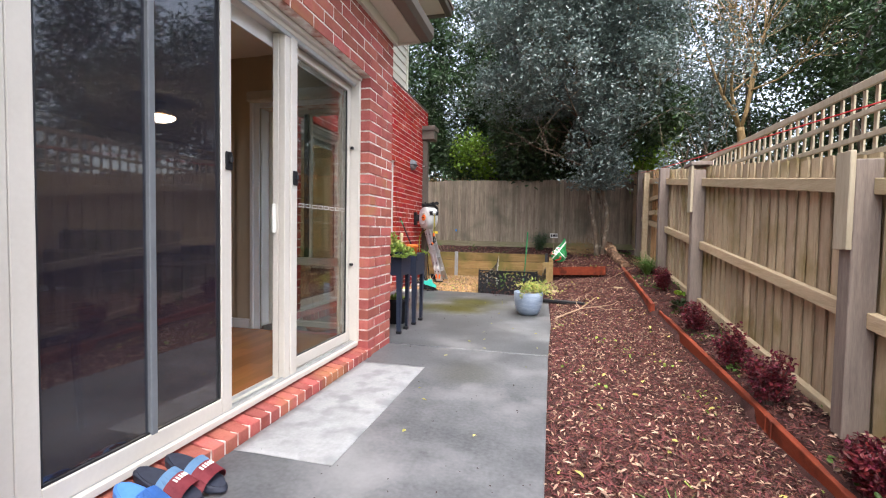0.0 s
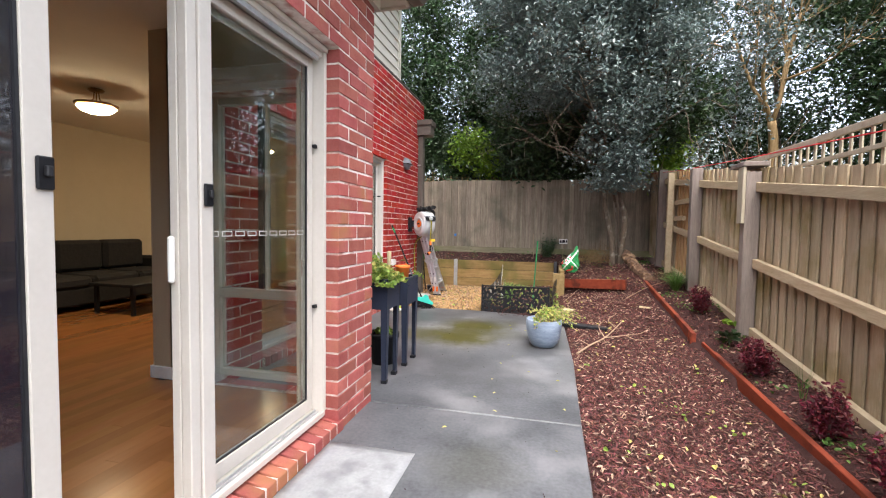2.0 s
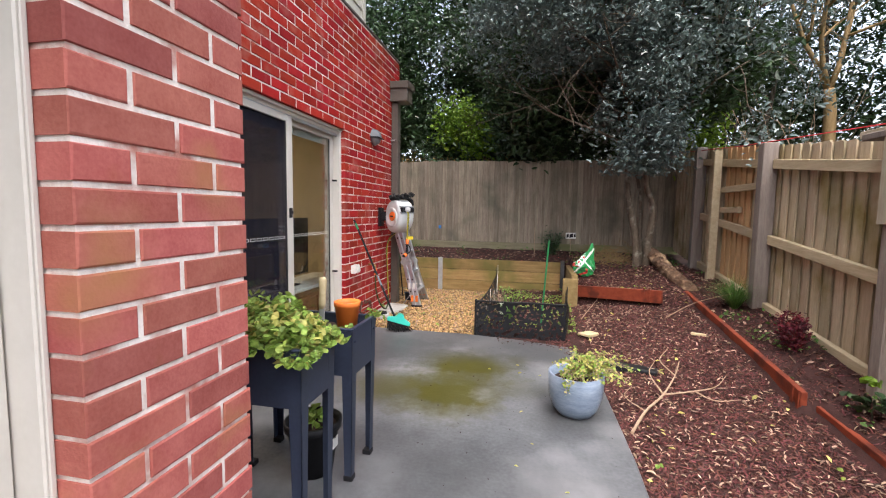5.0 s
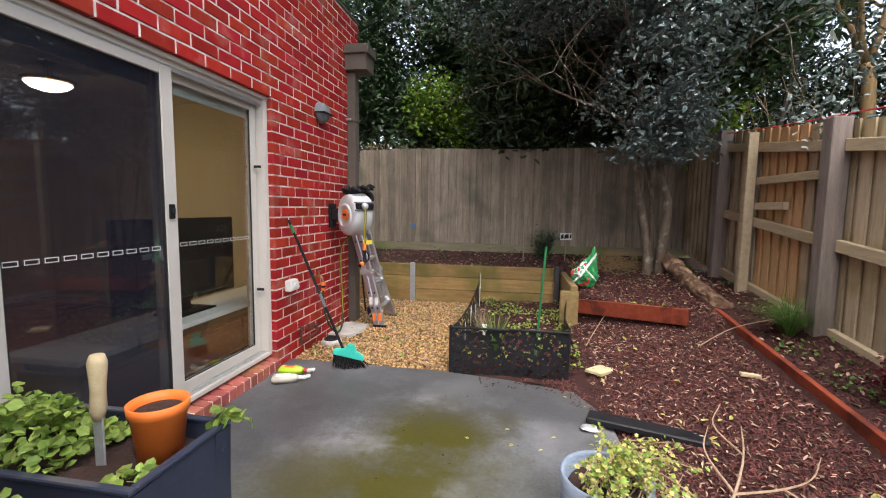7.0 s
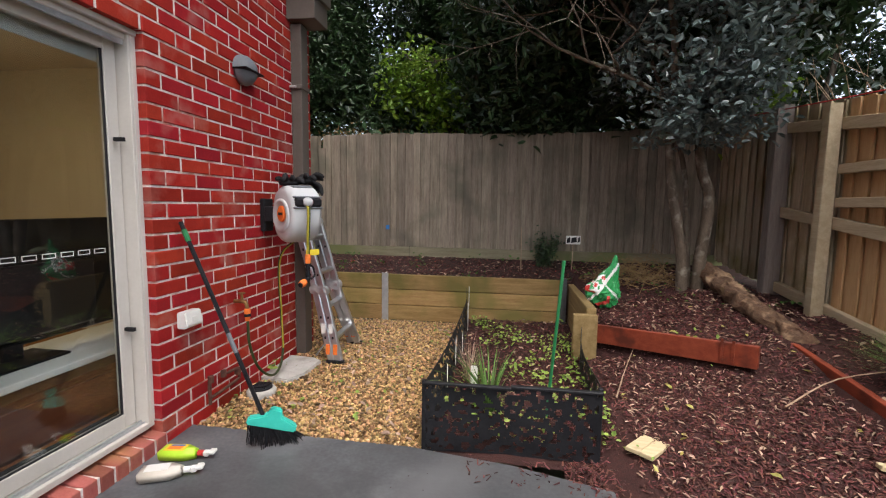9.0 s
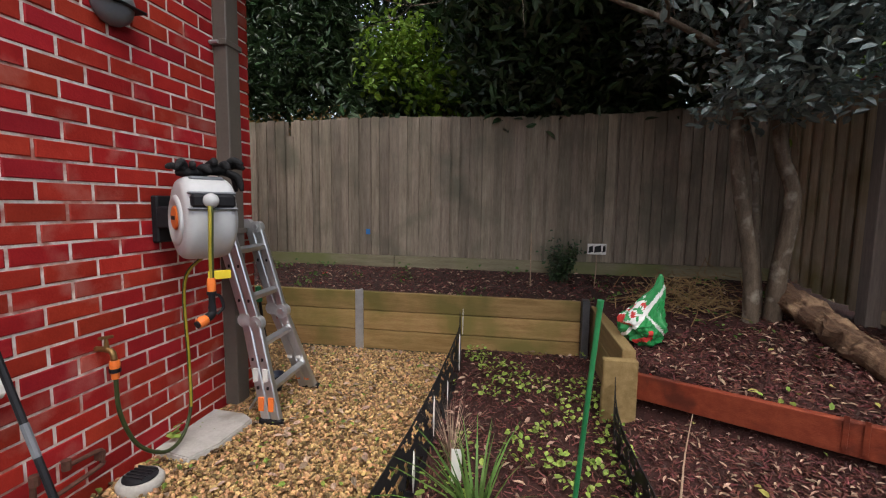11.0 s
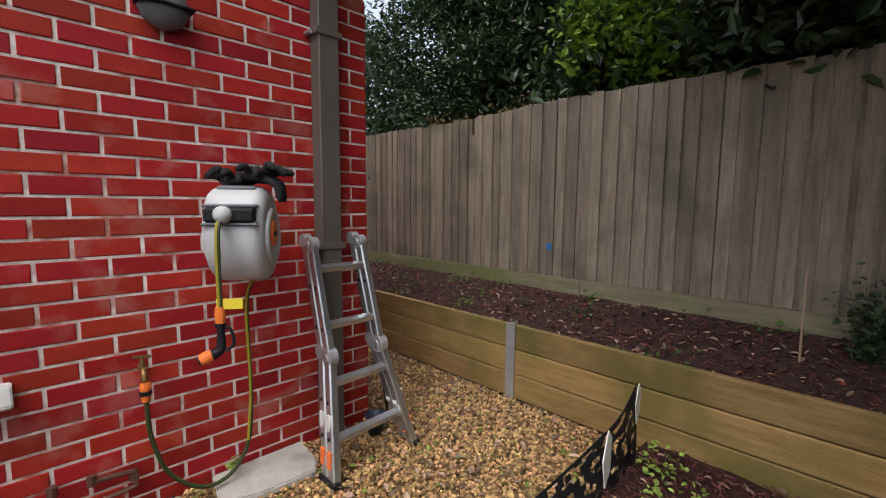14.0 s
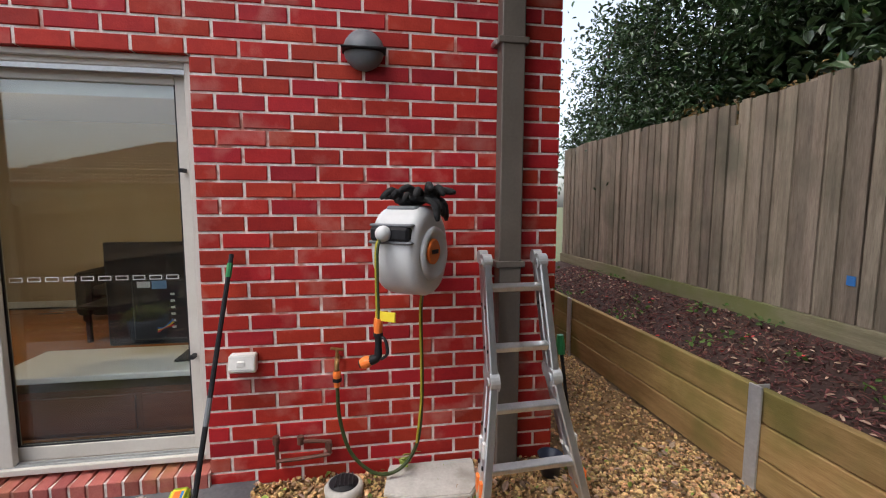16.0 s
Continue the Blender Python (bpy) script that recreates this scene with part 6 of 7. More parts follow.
def planter(x0, x1, y0, y1, top, label):
    ob = thing("raised_planter", label, "planter", ((x0 + x1) / 2, (y0 + y1) / 2, 0), group="raised planters")
    t, lo = 0.012, top - 0.235
    bm = boxes(((x0, y0, lo), (x1, y1, top)))
    bmesh.ops.delete(bm, geom=[q for q in bm.faces if q.calc_center_median().z > top - 0.001], context="FACES_ONLY")
    bmesh.ops.recalc_face_normals(bm, faces=bm.faces)
    bmesh.ops.solidify(bm, geom=bm.faces[:], thickness=t)
    part("box", bm, NAVY, ob)
    part("rim", boxes(((x0 - 0.006, y0 - 0.006, top), (x1 + 0.006, y0 + 0.016, top + 0.012)), ((x0 - 0.006, y1 - 0.016, top), (x1 + 0.006, y1 + 0.006, top + 0.012)),
                      ((x0 - 0.006, y0 + 0.016, top), (x0 + 0.016, y1 - 0.016, top + 0.012)), ((x1 - 0.016, y0 + 0.016, top), (x1 + 0.006, y1 - 0.016, top + 0.012)), bevel=0.003), NAVY, ob)
    bm = bmesh.new()
    n = 10
    g = [[bm.verts.new((x0 + t + (x1 - x0 - 2 * t) * i / n, y0 + t + (y1 - y0 - 2 * t) * j / n, top - 0.05 + RNG.uniform(-0.012, 0.012))) for i in range(n + 1)] for j in range(n + 1)]
    for j in range(n):
        for i in range(n):
            bm.faces.new((g[j][i], g[j][i + 1], g[j + 1][i + 1], g[j + 1][i]))
    part("soil", bm, SOIL, ob, "dark potting soil", smooth=True)
    for x, sx in ((x0, 1), (x1, -1)):
        for y, sy in ((y0, 1), (y1, -1)):
            bm = bmesh.new()
            for sxx, syy, w, d in ((sx, sy, 0.062, 0.006), (sx, sy, 0.006, 0.062)):
                a, b = Vector((x - 0.003 * sx, y - 0.003 * sy, top - 0.004)), Vector((x + 0.012 * sx, y + 0.012 * sy, 0.01))
                lo4 = [bm.verts.new((b.x + sx * q * w * 0.62, b.y + sy * r * d * (0.62 if d > 0.01 else 1), 0.01)) for q, r in ((0, 0), (1, 0), (1, 1), (0, 1))]
                hi4 = [bm.verts.new((a.x + sx * q * w, a.y + sy * r * d, a.z)) for q, r in ((0, 0), (1, 0), (1, 1), (0, 1))]
                bm.faces.new(lo4), bm.faces.new(hi4)
                for k in range(4):
                    bm.faces.new((lo4[k], lo4[(k + 1) % 4], hi4[(k + 1) % 4], hi4[k]))
            lg = part("leg", bm, NAVY, ob)
            part("foot_cap", boxes(((min(x + 0.008 * sx, x + 0.056 * sx), min(y + 0.008 * sy, y + 0.056 * sy), 0), (max(x + 0.008 * sx, x + 0.056 * sx), max(y + 0.008 * sy, y + 0.056 * sy), 0.028)), bevel=0.003), BLACK, lg)
            part("bolt", tube(bmesh.new(), [(x - 0.008 * sx, y + 0.03 * sy, top - 0.06), (x + 0.005 * sx, y + 0.03 * sy, top - 0.06)], 0.007, 8), NAVY, lg)
    return ob


pa = planter(-2.12, -1.475, 4.18, 4.47, 0.84, "tall navy steel planter full of leafy green herbs")
pb = planter(-2.10, -1.465, 4.65, 4.97, 0.80, "tall navy steel planter with herbs and a clay-orange pot")


def mound(x0, x1, y0, y1, z, h, n, sz, mat, seed=0):
    p = np.column_stack([RNG.uniform(x0, x1, n), RNG.uniform(y0, y1, n), np.zeros(n)])
    cx, cy = (x0 + x1) / 2, (y0 + y1) / 2
    r = np.hypot((p[:, 0] - cx) / (x1 - x0) * 2, (p[:, 1] - cy) / (y1 - y0) * 2)
    bumpy = np.array([noise.noise(Vector((q[0] * 9, q[1] * 9, seed))) for q in p])
    p[:, 2] = z + h * np.clip(1.1 - r ** 2 * 0.7 + bumpy * 0.6, 0.05, 2) * RNG.uniform(0.35, 1.0, n)
    return p


pl = thing("herb_plant", "bushy yellow-green herb growing over the planter rim", "plant", (-1.75, 4.32, 0.79))
herb(pl, mound(-2.12, -1.42, 4.12, 4.52, 0.80, 0.19, 2600, 0.045, L_HERB), 0.03, L_HERB, slim=1.0)
herb(pl, mound(-2.0, -1.43, 4.14, 4.52, 0.80, 0.18, 900, 0.04, L_YEL, 4), 0.03, L_YEL, "yellowing_foliage", slim=1.0)
bm = bmesh.new()
for i in range(60):
    x, y = RNG.uniform(-2.08, -1.5), RNG.uniform(4.2, 4.45)
    tube(bm, [(x, y, 0.78), (x + RNG.normal(0, 0.02), y + RNG.normal(0, 0.02), 0.85), (x + RNG.normal(0, 0.04), y + RNG.normal(0, 0.04), 0.93)], [0.0025, 0.002, 0.001], 4)
part("stem", bm, L_GRASS, pl, kind="stuff")
pl = thing("herb_plant", "low herb seedlings in the planter soil", "plant", (-1.8, 4.8, 0.75))
herb(pl, mound(-2.08, -1.75, 4.67, 4.95, 0.755, 0.14, 650, 0.04, L_HERB, 8), 0.03, L_HERB)
herb(pl, mound(-1.60, -1.48, 4.67, 4.78, 0.755, 0.07, 40, 0.03, L_HERB, 9), 0.034, L_HERB)
herb(pl, mound(-1.52, -1.42, 4.93, 5.02, 0.78, 0.07, 26, 0.03, L_HERB, 9), 0.036, L_HERB)
op = thing("plant_pot", "bright orange plastic plant pot with soil", "pot", (-1.60, 4.86, 0.75))
part("pot", lathe(bmesh.new(), [(0.052, 0.0), (0.066, 0.125), (0.071, 0.127), (0.073, 0.152), (0.069, 0.154), (0.064, 0.13), (0.062, 0.11)], (-1.585, 4.86, 0.752)), ORANGE, op, smooth=True)
part("soil", lathe(bmesh.new(), [(0.062, 0.10), (0.058, 0.13), (0.02, 0.138)], (-1.585, 4.86, 0.752)), SOIL, op)
tr = thing("hand_trowel", "wooden-handled trowel stuck upright in the soil", "trowel", (-1.70, 4.80, 0.76))
part("blade", boxes(((-1.72, 4.797, 0.70), (-1.69, 4.803, 0.88)), bevel=0.002), GALV, tr)
part("handle", tube(bmesh.new(), [(-1.705, 4.80, 0.87), (-1.703, 4.80, 0.90), (-1.70, 4.80, 0.95), (-1.698, 4.80, 1.02), (-1.697, 4.80, 1.04)], [0.013, 0.019, 0.017, 0.022, 0.016], 10), WOOD_PALE, tr, smooth=True)
bp = thing("plant_pot", "black nursery pot with a white label under the planter", "pot", (-1.72, 4.72, 0))
part("pot", lathe(bmesh.new(), [(0.10, 0), (0.135, 0.24), (0.15, 0.245), (0.152, 0.285), (0.14, 0.287), (0.13, 0.25), (0.126, 0.24)], (-1.72, 4.72, 0)), BLACK, bp, smooth=True)
part("soil", lathe(bmesh.new(), [(0.126, 0.23), (0.12, 0.25), (0.02, 0.255)], (-1.72, 4.72, 0)), SOIL, bp)
part("label", boxes(((-1.60, 4.68, 0.14), (-1.592, 4.75, 0.2)), bevel=0.001), WHITE_PL, bp)
herb(bp, mound(-1.80, -1.64, 4.64, 4.80, 0.25, 0.09, 45, 0.05, L_HERB, 3), 0.05, L_HERB)
sc = thing("pot_saucer", "terracotta saucer on the paving below the window", "saucer", (-2.38, 4.05, 0))
part("saucer", lathe(bmesh.new(), [(0.10, 0), (0.13, 0.012), (0.145, 0.045), (0.135, 0.047), (0.12, 0.02)], (-2.36, 4.12, 0)), TERRACOTTA, sc, smooth=True)
part("inner_pot", lathe(bmesh.new(), [(0.06, 0.02), (0.07, 0.07), (0.06, 0.075), (0.05, 0.03)], (-2.36, 4.12, 0)), TERRACOTTA, sc, smooth=True)

bowl = thing("plant_pot", "blue-grey glazed bowl pot with a trailing jade plant", "pot", (-0.27, 5.75, 0))
part("pot", lathe(bmesh.new(), [(0.085, 0.0), (0.115, 0.008), (0.15, 0.05), (0.175, 0.12), (0.186, 0.20), (0.19, 0.295), (0.182, 0.30), (0.172, 0.29), (0.168, 0.22), (0.15, 0.2)], (-0.27, 5.75, 0), 40), POT_BLUE, bowl, smooth=True)
part("soil", lathe(bmesh.new(), [(0.168, 0.21), (0.15, 0.245), (0.02, 0.25)], (-0.27, 5.75, 0)), SOIL, bowl)
jade = thing("jade_plant", "straggly yellow-green jade plant spilling from its pot", "plant", (-0.25, 5.75, 0.25))
bm, jp = bmesh.new(), []
for i in range(46):
    a, r = RNG.uniform(-2.6, 1.6), RNG.uniform(0.08, 0.26)
    if i < 12:
        a, r = RNG.uniform(-0.9, 0.6), RNG.uniform(0.22, 0.42)
    p0 = Vector((-0.27 + RNG.normal(0, 0.06), 5.75 + RNG.normal(0, 0.06), 0.24))
    p2 = Vector((-0.27 + r * math.cos(a), 5.75 + r * math.sin(a), 0.24 + max(-0.08, RNG.normal(0.11, 0.05) - 0.28 * max(0, r - 0.2))))
    p1 = (p0 + p2) / 2 + Vector((0, 0, 0.08))
    path = smooth_path([p0, p1, p2], 6)
    tube(bm, path, list(np.linspace(0.0035, 0.0015, len(path))), 4)
    for q in path[3:]:
        for _ in range(3):
            jp.append((q.x + RNG.normal(0, 0.012), q.y + RNG.normal(0, 0.012), q.z + RNG.normal(0, 0.012)))
part("stem", bm, TWIG, jade, kind="stuff")
jp = np.array(jp)
herb(jade, jp[::2], 0.021, L_HERB, "foliage", 0.9, 0.85)
herb(jade, jp[1::2], 0.02, L_YEL, "yellowing_foliage", 0.9, 0.85)

# ---- doorstep ----
mt = thing("door_mat", "pale marbled vinyl mat lying on the concrete", "mat", (-1.2, 2.5, 0))
bm = bmesh.new()
n, m_ = 30, 10
g = [[bm.verts.new((-1.455 + 0.52 * j / m_, 1.745 + 1.48 * i / n, 0.004 + 0.003 * noise.noise(Vector((i * 0.4, j * 0.6, 2))))) for j in range(m_ + 1)] for i in range(n + 1)]
for i in range(n):
    for j in range(m_):
        bm.faces.new((g[i][j], g[i][j + 1], g[i + 1][j + 1], g[i + 1][j]))
r = bmesh.ops.extrude_face_region(bm, geom=bm.faces[:])
bmesh.ops.translate(bm, verts=[v for v in r["geom"] if isinstance(v, bmesh.types.BMVert)], vec=(0, 0, -0.003))
part("sheet", bm, MAT_W, mt, smooth=True)


def slide(x, y, z, turn, sole, strap, band, label, letters=False):
    """A rubber slide: a shaped sole with a raised rim and a broad strap."""
    ob = thing("slide_sandal", label, "sandal", Matrix.Translation((x, y, z)) @ pose(0, 0, 0, 0, 19, turn) @ Matrix.Scale(1.1, 4), group="sandals at the door")
    out = [(0.14 * math.cos(t) + 0.012 * math.cos(2 * t), 0.046 * math.sin(t) * (1 + 0.22 * math.cos(t))) for t in np.linspace(0, 2 * math.pi, 28, endpoint=False)]
    bm = bmesh.new()
    prism(bm, out, 0.026)
    bmesh.ops.bevel(bm, geom=[e for e in bm.edges if any(len(fc.verts) > 4 for fc in e.link_faces)], offset=0.007, segments=2, affect="EDGES")
    part("sole", bm, sole, ob, local=True, smooth=True)
    bm = bmesh.new()
    prism(bm, [(0.92 * p, 0.86 * q) for p, q in out], 0.004, pose(0, 0, 0.0255))
    part("footbed", bm, sole, ob, local=True)
    for k, (a, b, mm) in enumerate(((-0.005, 0.028, strap), (0.028, 0.062, band), (0.062, 0.098, strap if not letters else STRAP_R))):
        bm = bmesh.new()
        rows = []
        for t in np.linspace(0.0, math.pi, 13):
            rows.append([bm.verts.new((u, 0.054 * math.cos(t), 0.012 + h * math.sin(t) ** 0.7)) for u, h in ((a, 0.062 - 0.1 * (a)), (b, 0.062 - 0.1 * (b)))])
        for p, q in zip(rows, rows[1:]):
            bm.faces.new((p[0], p[1], q[1], q[0]))
        bmesh.ops.solidify(bm, geom=bm.faces[:], thickness=0.004)
        part("strap", bm, mm, ob, local=True, smooth=True)
    if letters:
        for k in range(5):
            part("strap_mark", boxes(((0.036, -0.028 + 0.012 * k, 0.0685 - 0.0012 * abs(k - 2) ** 1.5), (0.054, -0.021 + 0.012 * k, 0.0705 - 0.0012 * abs(k - 2) ** 1.5))), WHITE_PL, ob, local=True)


slide(-1.40, 1.44, 0.055, 0, RUBBER_N, STRAP_B, STRAP_R, "navy rubber slide with a maroon and blue strap", True)
slide(-1.43, 1.335, 0.055, 6, RUBBER_N, STRAP_B, STRAP_R, "navy rubber slide with a maroon and blue strap", True)
slide(-1.40, 1.215, 0.055, -4, RUBBER_B, RUBBER_B, RUBBER_B, "blue rubber slide on the doorstep")
slide(-1.43, 1.10, 0.055, 4, RUBBER_B, RUBBER_B, RUBBER_B, "blue rubber slide on the doorstep")

# ---- mesh-edged bed ----
meshbed = thing("garden_screen", "black plastic leaf-pattern screen edging a bed", "garden edging", (-0.7, 7.55, 0))


def cut_screen(name, at, nu, nv, seed, keep_frame=True, rag=0.0):
    """A thin sheet with leaf-shaped holes; at(u, v) gives its places, u and v from 0 to 1."""
    bm = bmesh.new()
    g = {}
    for j in range(nv + 1):
        for i in range(nu + 1):
            g[i, j] = bm.verts.new(at(i / nu, j / nv))
    for j in range(nv):
        for i in range(nu):
            edge = keep_frame and (j < 1 or j > nv - 2 or i < 1 or i > nu - 2)
            q = Vector(((i + 0.6 * j) * 0.24, (j - 0.5 * i) * 0.3, seed))
            if edge or noise.noise(q) < 0.13:
                bm.faces.new((g[i, j], g[i + 1, j], g[i + 1, j + 1], g[i, j + 1]))
    bmesh.ops.delete(bm, geom=[v for v in bm.verts if not v.link_faces], context="VERTS")
    bmesh.ops.solidify(bm, geom=bm.faces[:], thickness=0.004)
    return part(name, bm, BLACK, meshbed)


cut_screen("front_panel", lambda u, v: (-1.215 + 0.99 * u, 7.53 + 0.05 * u + 0.015 * math.sin(u * 5), -0.02 + 0.41 * v), 90, 34, 3.0)
part("front_rail", boxes(((-1.22, 7.52, 0.385), (-0.72, 7.552, 0.40)), ((-0.72, 7.545, 0.385), (-0.215, 7.577, 0.40)), bevel=0.003), BLACK, meshbed)
for x, y in ((-1.215, 7.54), (-0.225, 7.585)):
    part("corner_post", boxes(((x - 0.012, y - 0.012, -0.05), (x + 0.012, y + 0.012, 0.41)), bevel=0.003), BLACK, meshbed)
cut_screen("side_panel", lambda u, v: (-1.20 + 0.10 * math.sin(u * 2.9) - v * (0.02 + 0.10 * math.sin(math.pi * min(1, u * 1.1))), 7.55 + 2.5 * u, -0.02 + v * (0.40 - 0.12 * math.sin(math.pi * min(1, u * 1.12)) + 0.10 * max(0, u - 0.88) / 0.12)), 130, 26, 9.0)
cut_screen("side_panel", lambda u, v: (-0.22 + 0.14 * u + 0.03 * math.sin(u * 6), 7.59 + 1.42 * u, -0.02 + v * (0.39 - 0.1 * math.sin(math.pi * u))), 90, 26, 15.0)
for u, z, size in ((0.22, 0.16, 1.3), (0.4, 0.2, 1.5), (0.55, 0.17, 1.2), (0.80, 0.22, 1.9), (0.97, 0.36, 1.5)):
    bm = bmesh.new()
    prism(bm, [(0, -0.05), (0.035, -0.02), (0.04, 0.07), (0.012, 0.10), (-0.02, 0.03)], 0.003, Matrix.Translation((-1.19 + 0.1 * math.sin(u * 2.9) - 2.6 * z * (0.02 + 0.1 * math.sin(math.pi * min(1, u * 1.1))) + 0.012, 7.55 + 2.5 * u, z)) @ pose(0, 0, 0, 90, 0, 96) @ Matrix.Scale(size, 4))
    part("peeled_patch", bm, WHITE_PL, meshbed, "pale peeled patch")
part("timber_side", boxes(((-1.245, 7.56, -0.05), (-1.222, 8.6, 0.09)), bevel=0.004), SLEEPER_Y, meshbed)

pole = thing("garden_stake", "thin green plastic garden stake in the bed", "stake", (-0.475, 7.98, 0))
part("stake", tube(bmesh.new(), [(-0.475, 7.98, 0.0), (-0.414, 7.895, 1.06)], 0.0105, 8), GREEN_PL, pole)
part("stake_cap", tube(bmesh.new(), [(-0.415, 7.896, 1.05), (-0.413, 7.893, 1.08)], 0.0125, 8), GREEN_PL, pole)


def blades(name, cx, cy, z, n, length, spread, width, mat, parent):
    """Arching grass blades from one crown."""
    v, f = [], []
    for i in range(n):
        a, lean = RNG.uniform(0, 2 * math.pi), abs(RNG.normal(spread, spread * 0.4))
        d = np.array((math.cos(a), math.sin(a), 0))
        s = np.array((-math.sin(a), math.cos(a), 0)) * width * RNG.uniform(0.6, 1)
        l = length * RNG.uniform(0.6, 1.1)
        b = np.array((cx, cy, z)) + d * RNG.uniform(0, 0.03)
        k = len(v)
        for t in (0, 0.4, 0.75, 1.0):
            c = b + d * l * lean * t ** 1.6 + np.array((0, 0, l * (t - 0.45 * lean * t * t)))
            v += [c - s * (1 - t * 0.95), c + s * (1 - t * 0.95)]
        f += [(k, k + 1, k + 3, k + 2), (k + 2, k + 3, k + 5, k + 4), (k + 4, k + 5, k + 7, k + 6)]
    return mesh_part(name, raw_mesh(name, v, f, mat), parent)


gp = thing("strappy_plant", "green strap-leaved plant in the mesh-edged bed", "plant", (-0.85, 7.95, 0.0))
blades("foliage", -0.85, 7.95, 0.04, 46, 0.50, 0.6, 0.014, L_GRASS, gp)
gp2 = thing("dry_grass", "tuft of dry straw-coloured grass beside the screen", "plant", (-1.02, 8.5, 0.05))
blades("foliage", -1.02, 8.4, 0.05, 70, 0.42, 0.35, 0.003, LITTER, gp2)
tagp = thing("plant_tag", "white plastic plant label stuck in the soil", "plant label", (-0.98, 8.25, 0.04))
part("tag", boxes(((-1.0, 8.25, 0.02), (-0.95, 8.254, 0.24)), bevel=0.001), WHITE_PL, tagp)

# ---- upper corner ----
bag = thing("soil_bag", "crumpled green and white garden soil bag on the mulch", "bag", (0.19, 9.36, 0.5))
bm = bmesh.new()
bmesh.ops.create_icosphere(bm, subdivisions=5, radius=1.0)
for v in bm.verts:
    c = v.co.copy()
    k = 1 + 0.3 * noise.fractal(c * 1.7, 0.8, 2.1, 3) + 0.12 * abs(noise.noise(c * 4.5))
    up = max(0, c.z)
    q = Vector((c.x * 0.155 * k * (1 - 0.65 * up ** 1.5) + 0.10 * up ** 2, c.y * 0.12 * k * (1 - 0.5 * up), c.z * 0.14 * k + 0.20 * up ** 3))
    v.co = q + Vector((0.175, 9.44, 0.62))
bg = part("bag", bm, BAG, bag)
bg.data.materials.append(BAG_W)
bg.data.materials.append(RED_PRINT)
for p in bg.data.polygons:
    c = p.center
    u, w = (c.x + 0.03) / 0.155, (c.z - 0.10) / 0.14
    n = noise.noise(Vector((c.x * 22, c.y * 18, c.z * 22)))
    ridge = w - (0.75 + 1.5 * u)
    seam = w - (0.7 - 1.2 * u)
    p.material_index = 0
    if abs(ridge) < 0.15 or (abs(seam) < 0.09 and u > 0.0):
        p.material_index = 1
    elif ridge > 0 and w > 0.1 and u < 0.05:
        p.material_index = 2 if n > 0.12 else 1 if n > -0.2 else 0
    elif abs(w + 0.55 - 0.5 * u) < 0.13 and -0.6 < u < 0.3 or (abs(u - 0.2) < 0.11 and abs(w + 0.2) < 0.12):
        p.material_index = 2


lg = thing("log", "rotting grey-brown fallen log beside the fence", "log", (1.3, 9.1, 0.5))
bm = bmesh.new()
tube(bm, smooth_path([(1.15, 9.72, 0.82), (1.2, 9.4, 0.73), (1.24, 9.0, 0.61), (1.32, 8.7, 0.51), (1.42, 8.5, 0.43)], 6), list(np.linspace(0.10, 0.075, 25)), 14, 0.10)
bmesh.ops.subdivide_edges(bm, edges=bm.edges[:], cuts=2, use_grid_fill=True)
for v in bm.verts:
    q = Vector((v.co.x * 38, v.co.y * 9, v.co.z * 38))
    v.co += Vector([0.032 * noise.noise(v.co * 12 + Vector((k * 7, 0, 0))) + 0.010 * noise.noise(q + Vector((k * 9, 3, 0))) for k in range(3)])
part("log", bm, LOG, lg)
heap = thing("twig_heap", "heap of dry brown twigs under the tree", "twigs", (0.65, 9.95, 0.6))
bm = bmesh.new()
for i in range(300):
    c = Vector((0.64 + RNG.normal(0, 0.20), 9.98 + RNG.normal(0, 0.15), 0.62 + abs(RNG.normal(0, 0.13))))
    d = Vector(RNG.normal(0, 1, 3))
    d.z = abs(d.z) * 0.4
    d = d.normalized() * RNG.uniform(0.06, 0.19)
    tube(bm, [c - d, c + Vector(RNG.normal(0, 0.03, 3)), c + d], [0.004, 0.003, 0.0015], 4)
part("twig", bm, BARK_Y, heap, kind="stuff")
st = thing("garden_stake", "thin grey bamboo stake in the raised bed", "stake", (-0.57, 10.7, 0.55))
part("cane", tube(bmesh.new(), [(-0.57, 10.7, 0.5), (-0.575, 10.72, 1.15)], 0.006, 6), TWIG, st)
ps = thing("shrub", "small dark shrub against the back fence", "shrub", (-0.3, 10.85, 0.6))
bm, pp = bmesh.new(), []
for i in range(16):
    a, r = RNG.uniform(0, 2 * math.pi), RNG.uniform(0.04, 0.2)
    path = smooth_path([(-0.3, 10.85, 0.58), (-0.3 + 0.5 * r * math.cos(a), 10.85 + 0.3 * r * math.sin(a), 0.75), (-0.3 + r * math.cos(a), 10.85 + 0.5 * r * math.sin(a), 0.85 + RNG.uniform(0, 0.25))], 5)
    tube(bm, path, list(np.linspace(0.005, 0.0015, len(path))), 4)
    pp += [tuple(q + Vector(RNG.normal(0, 0.035, 3))) for q in path[3:] for _ in range(7)]
part("stem", bm, BARK_D, ps, kind="stuff")
herb(ps, pp, 0.04, L_DARK, "foliage", 0.9, 0.5)

# ---- side bed ----


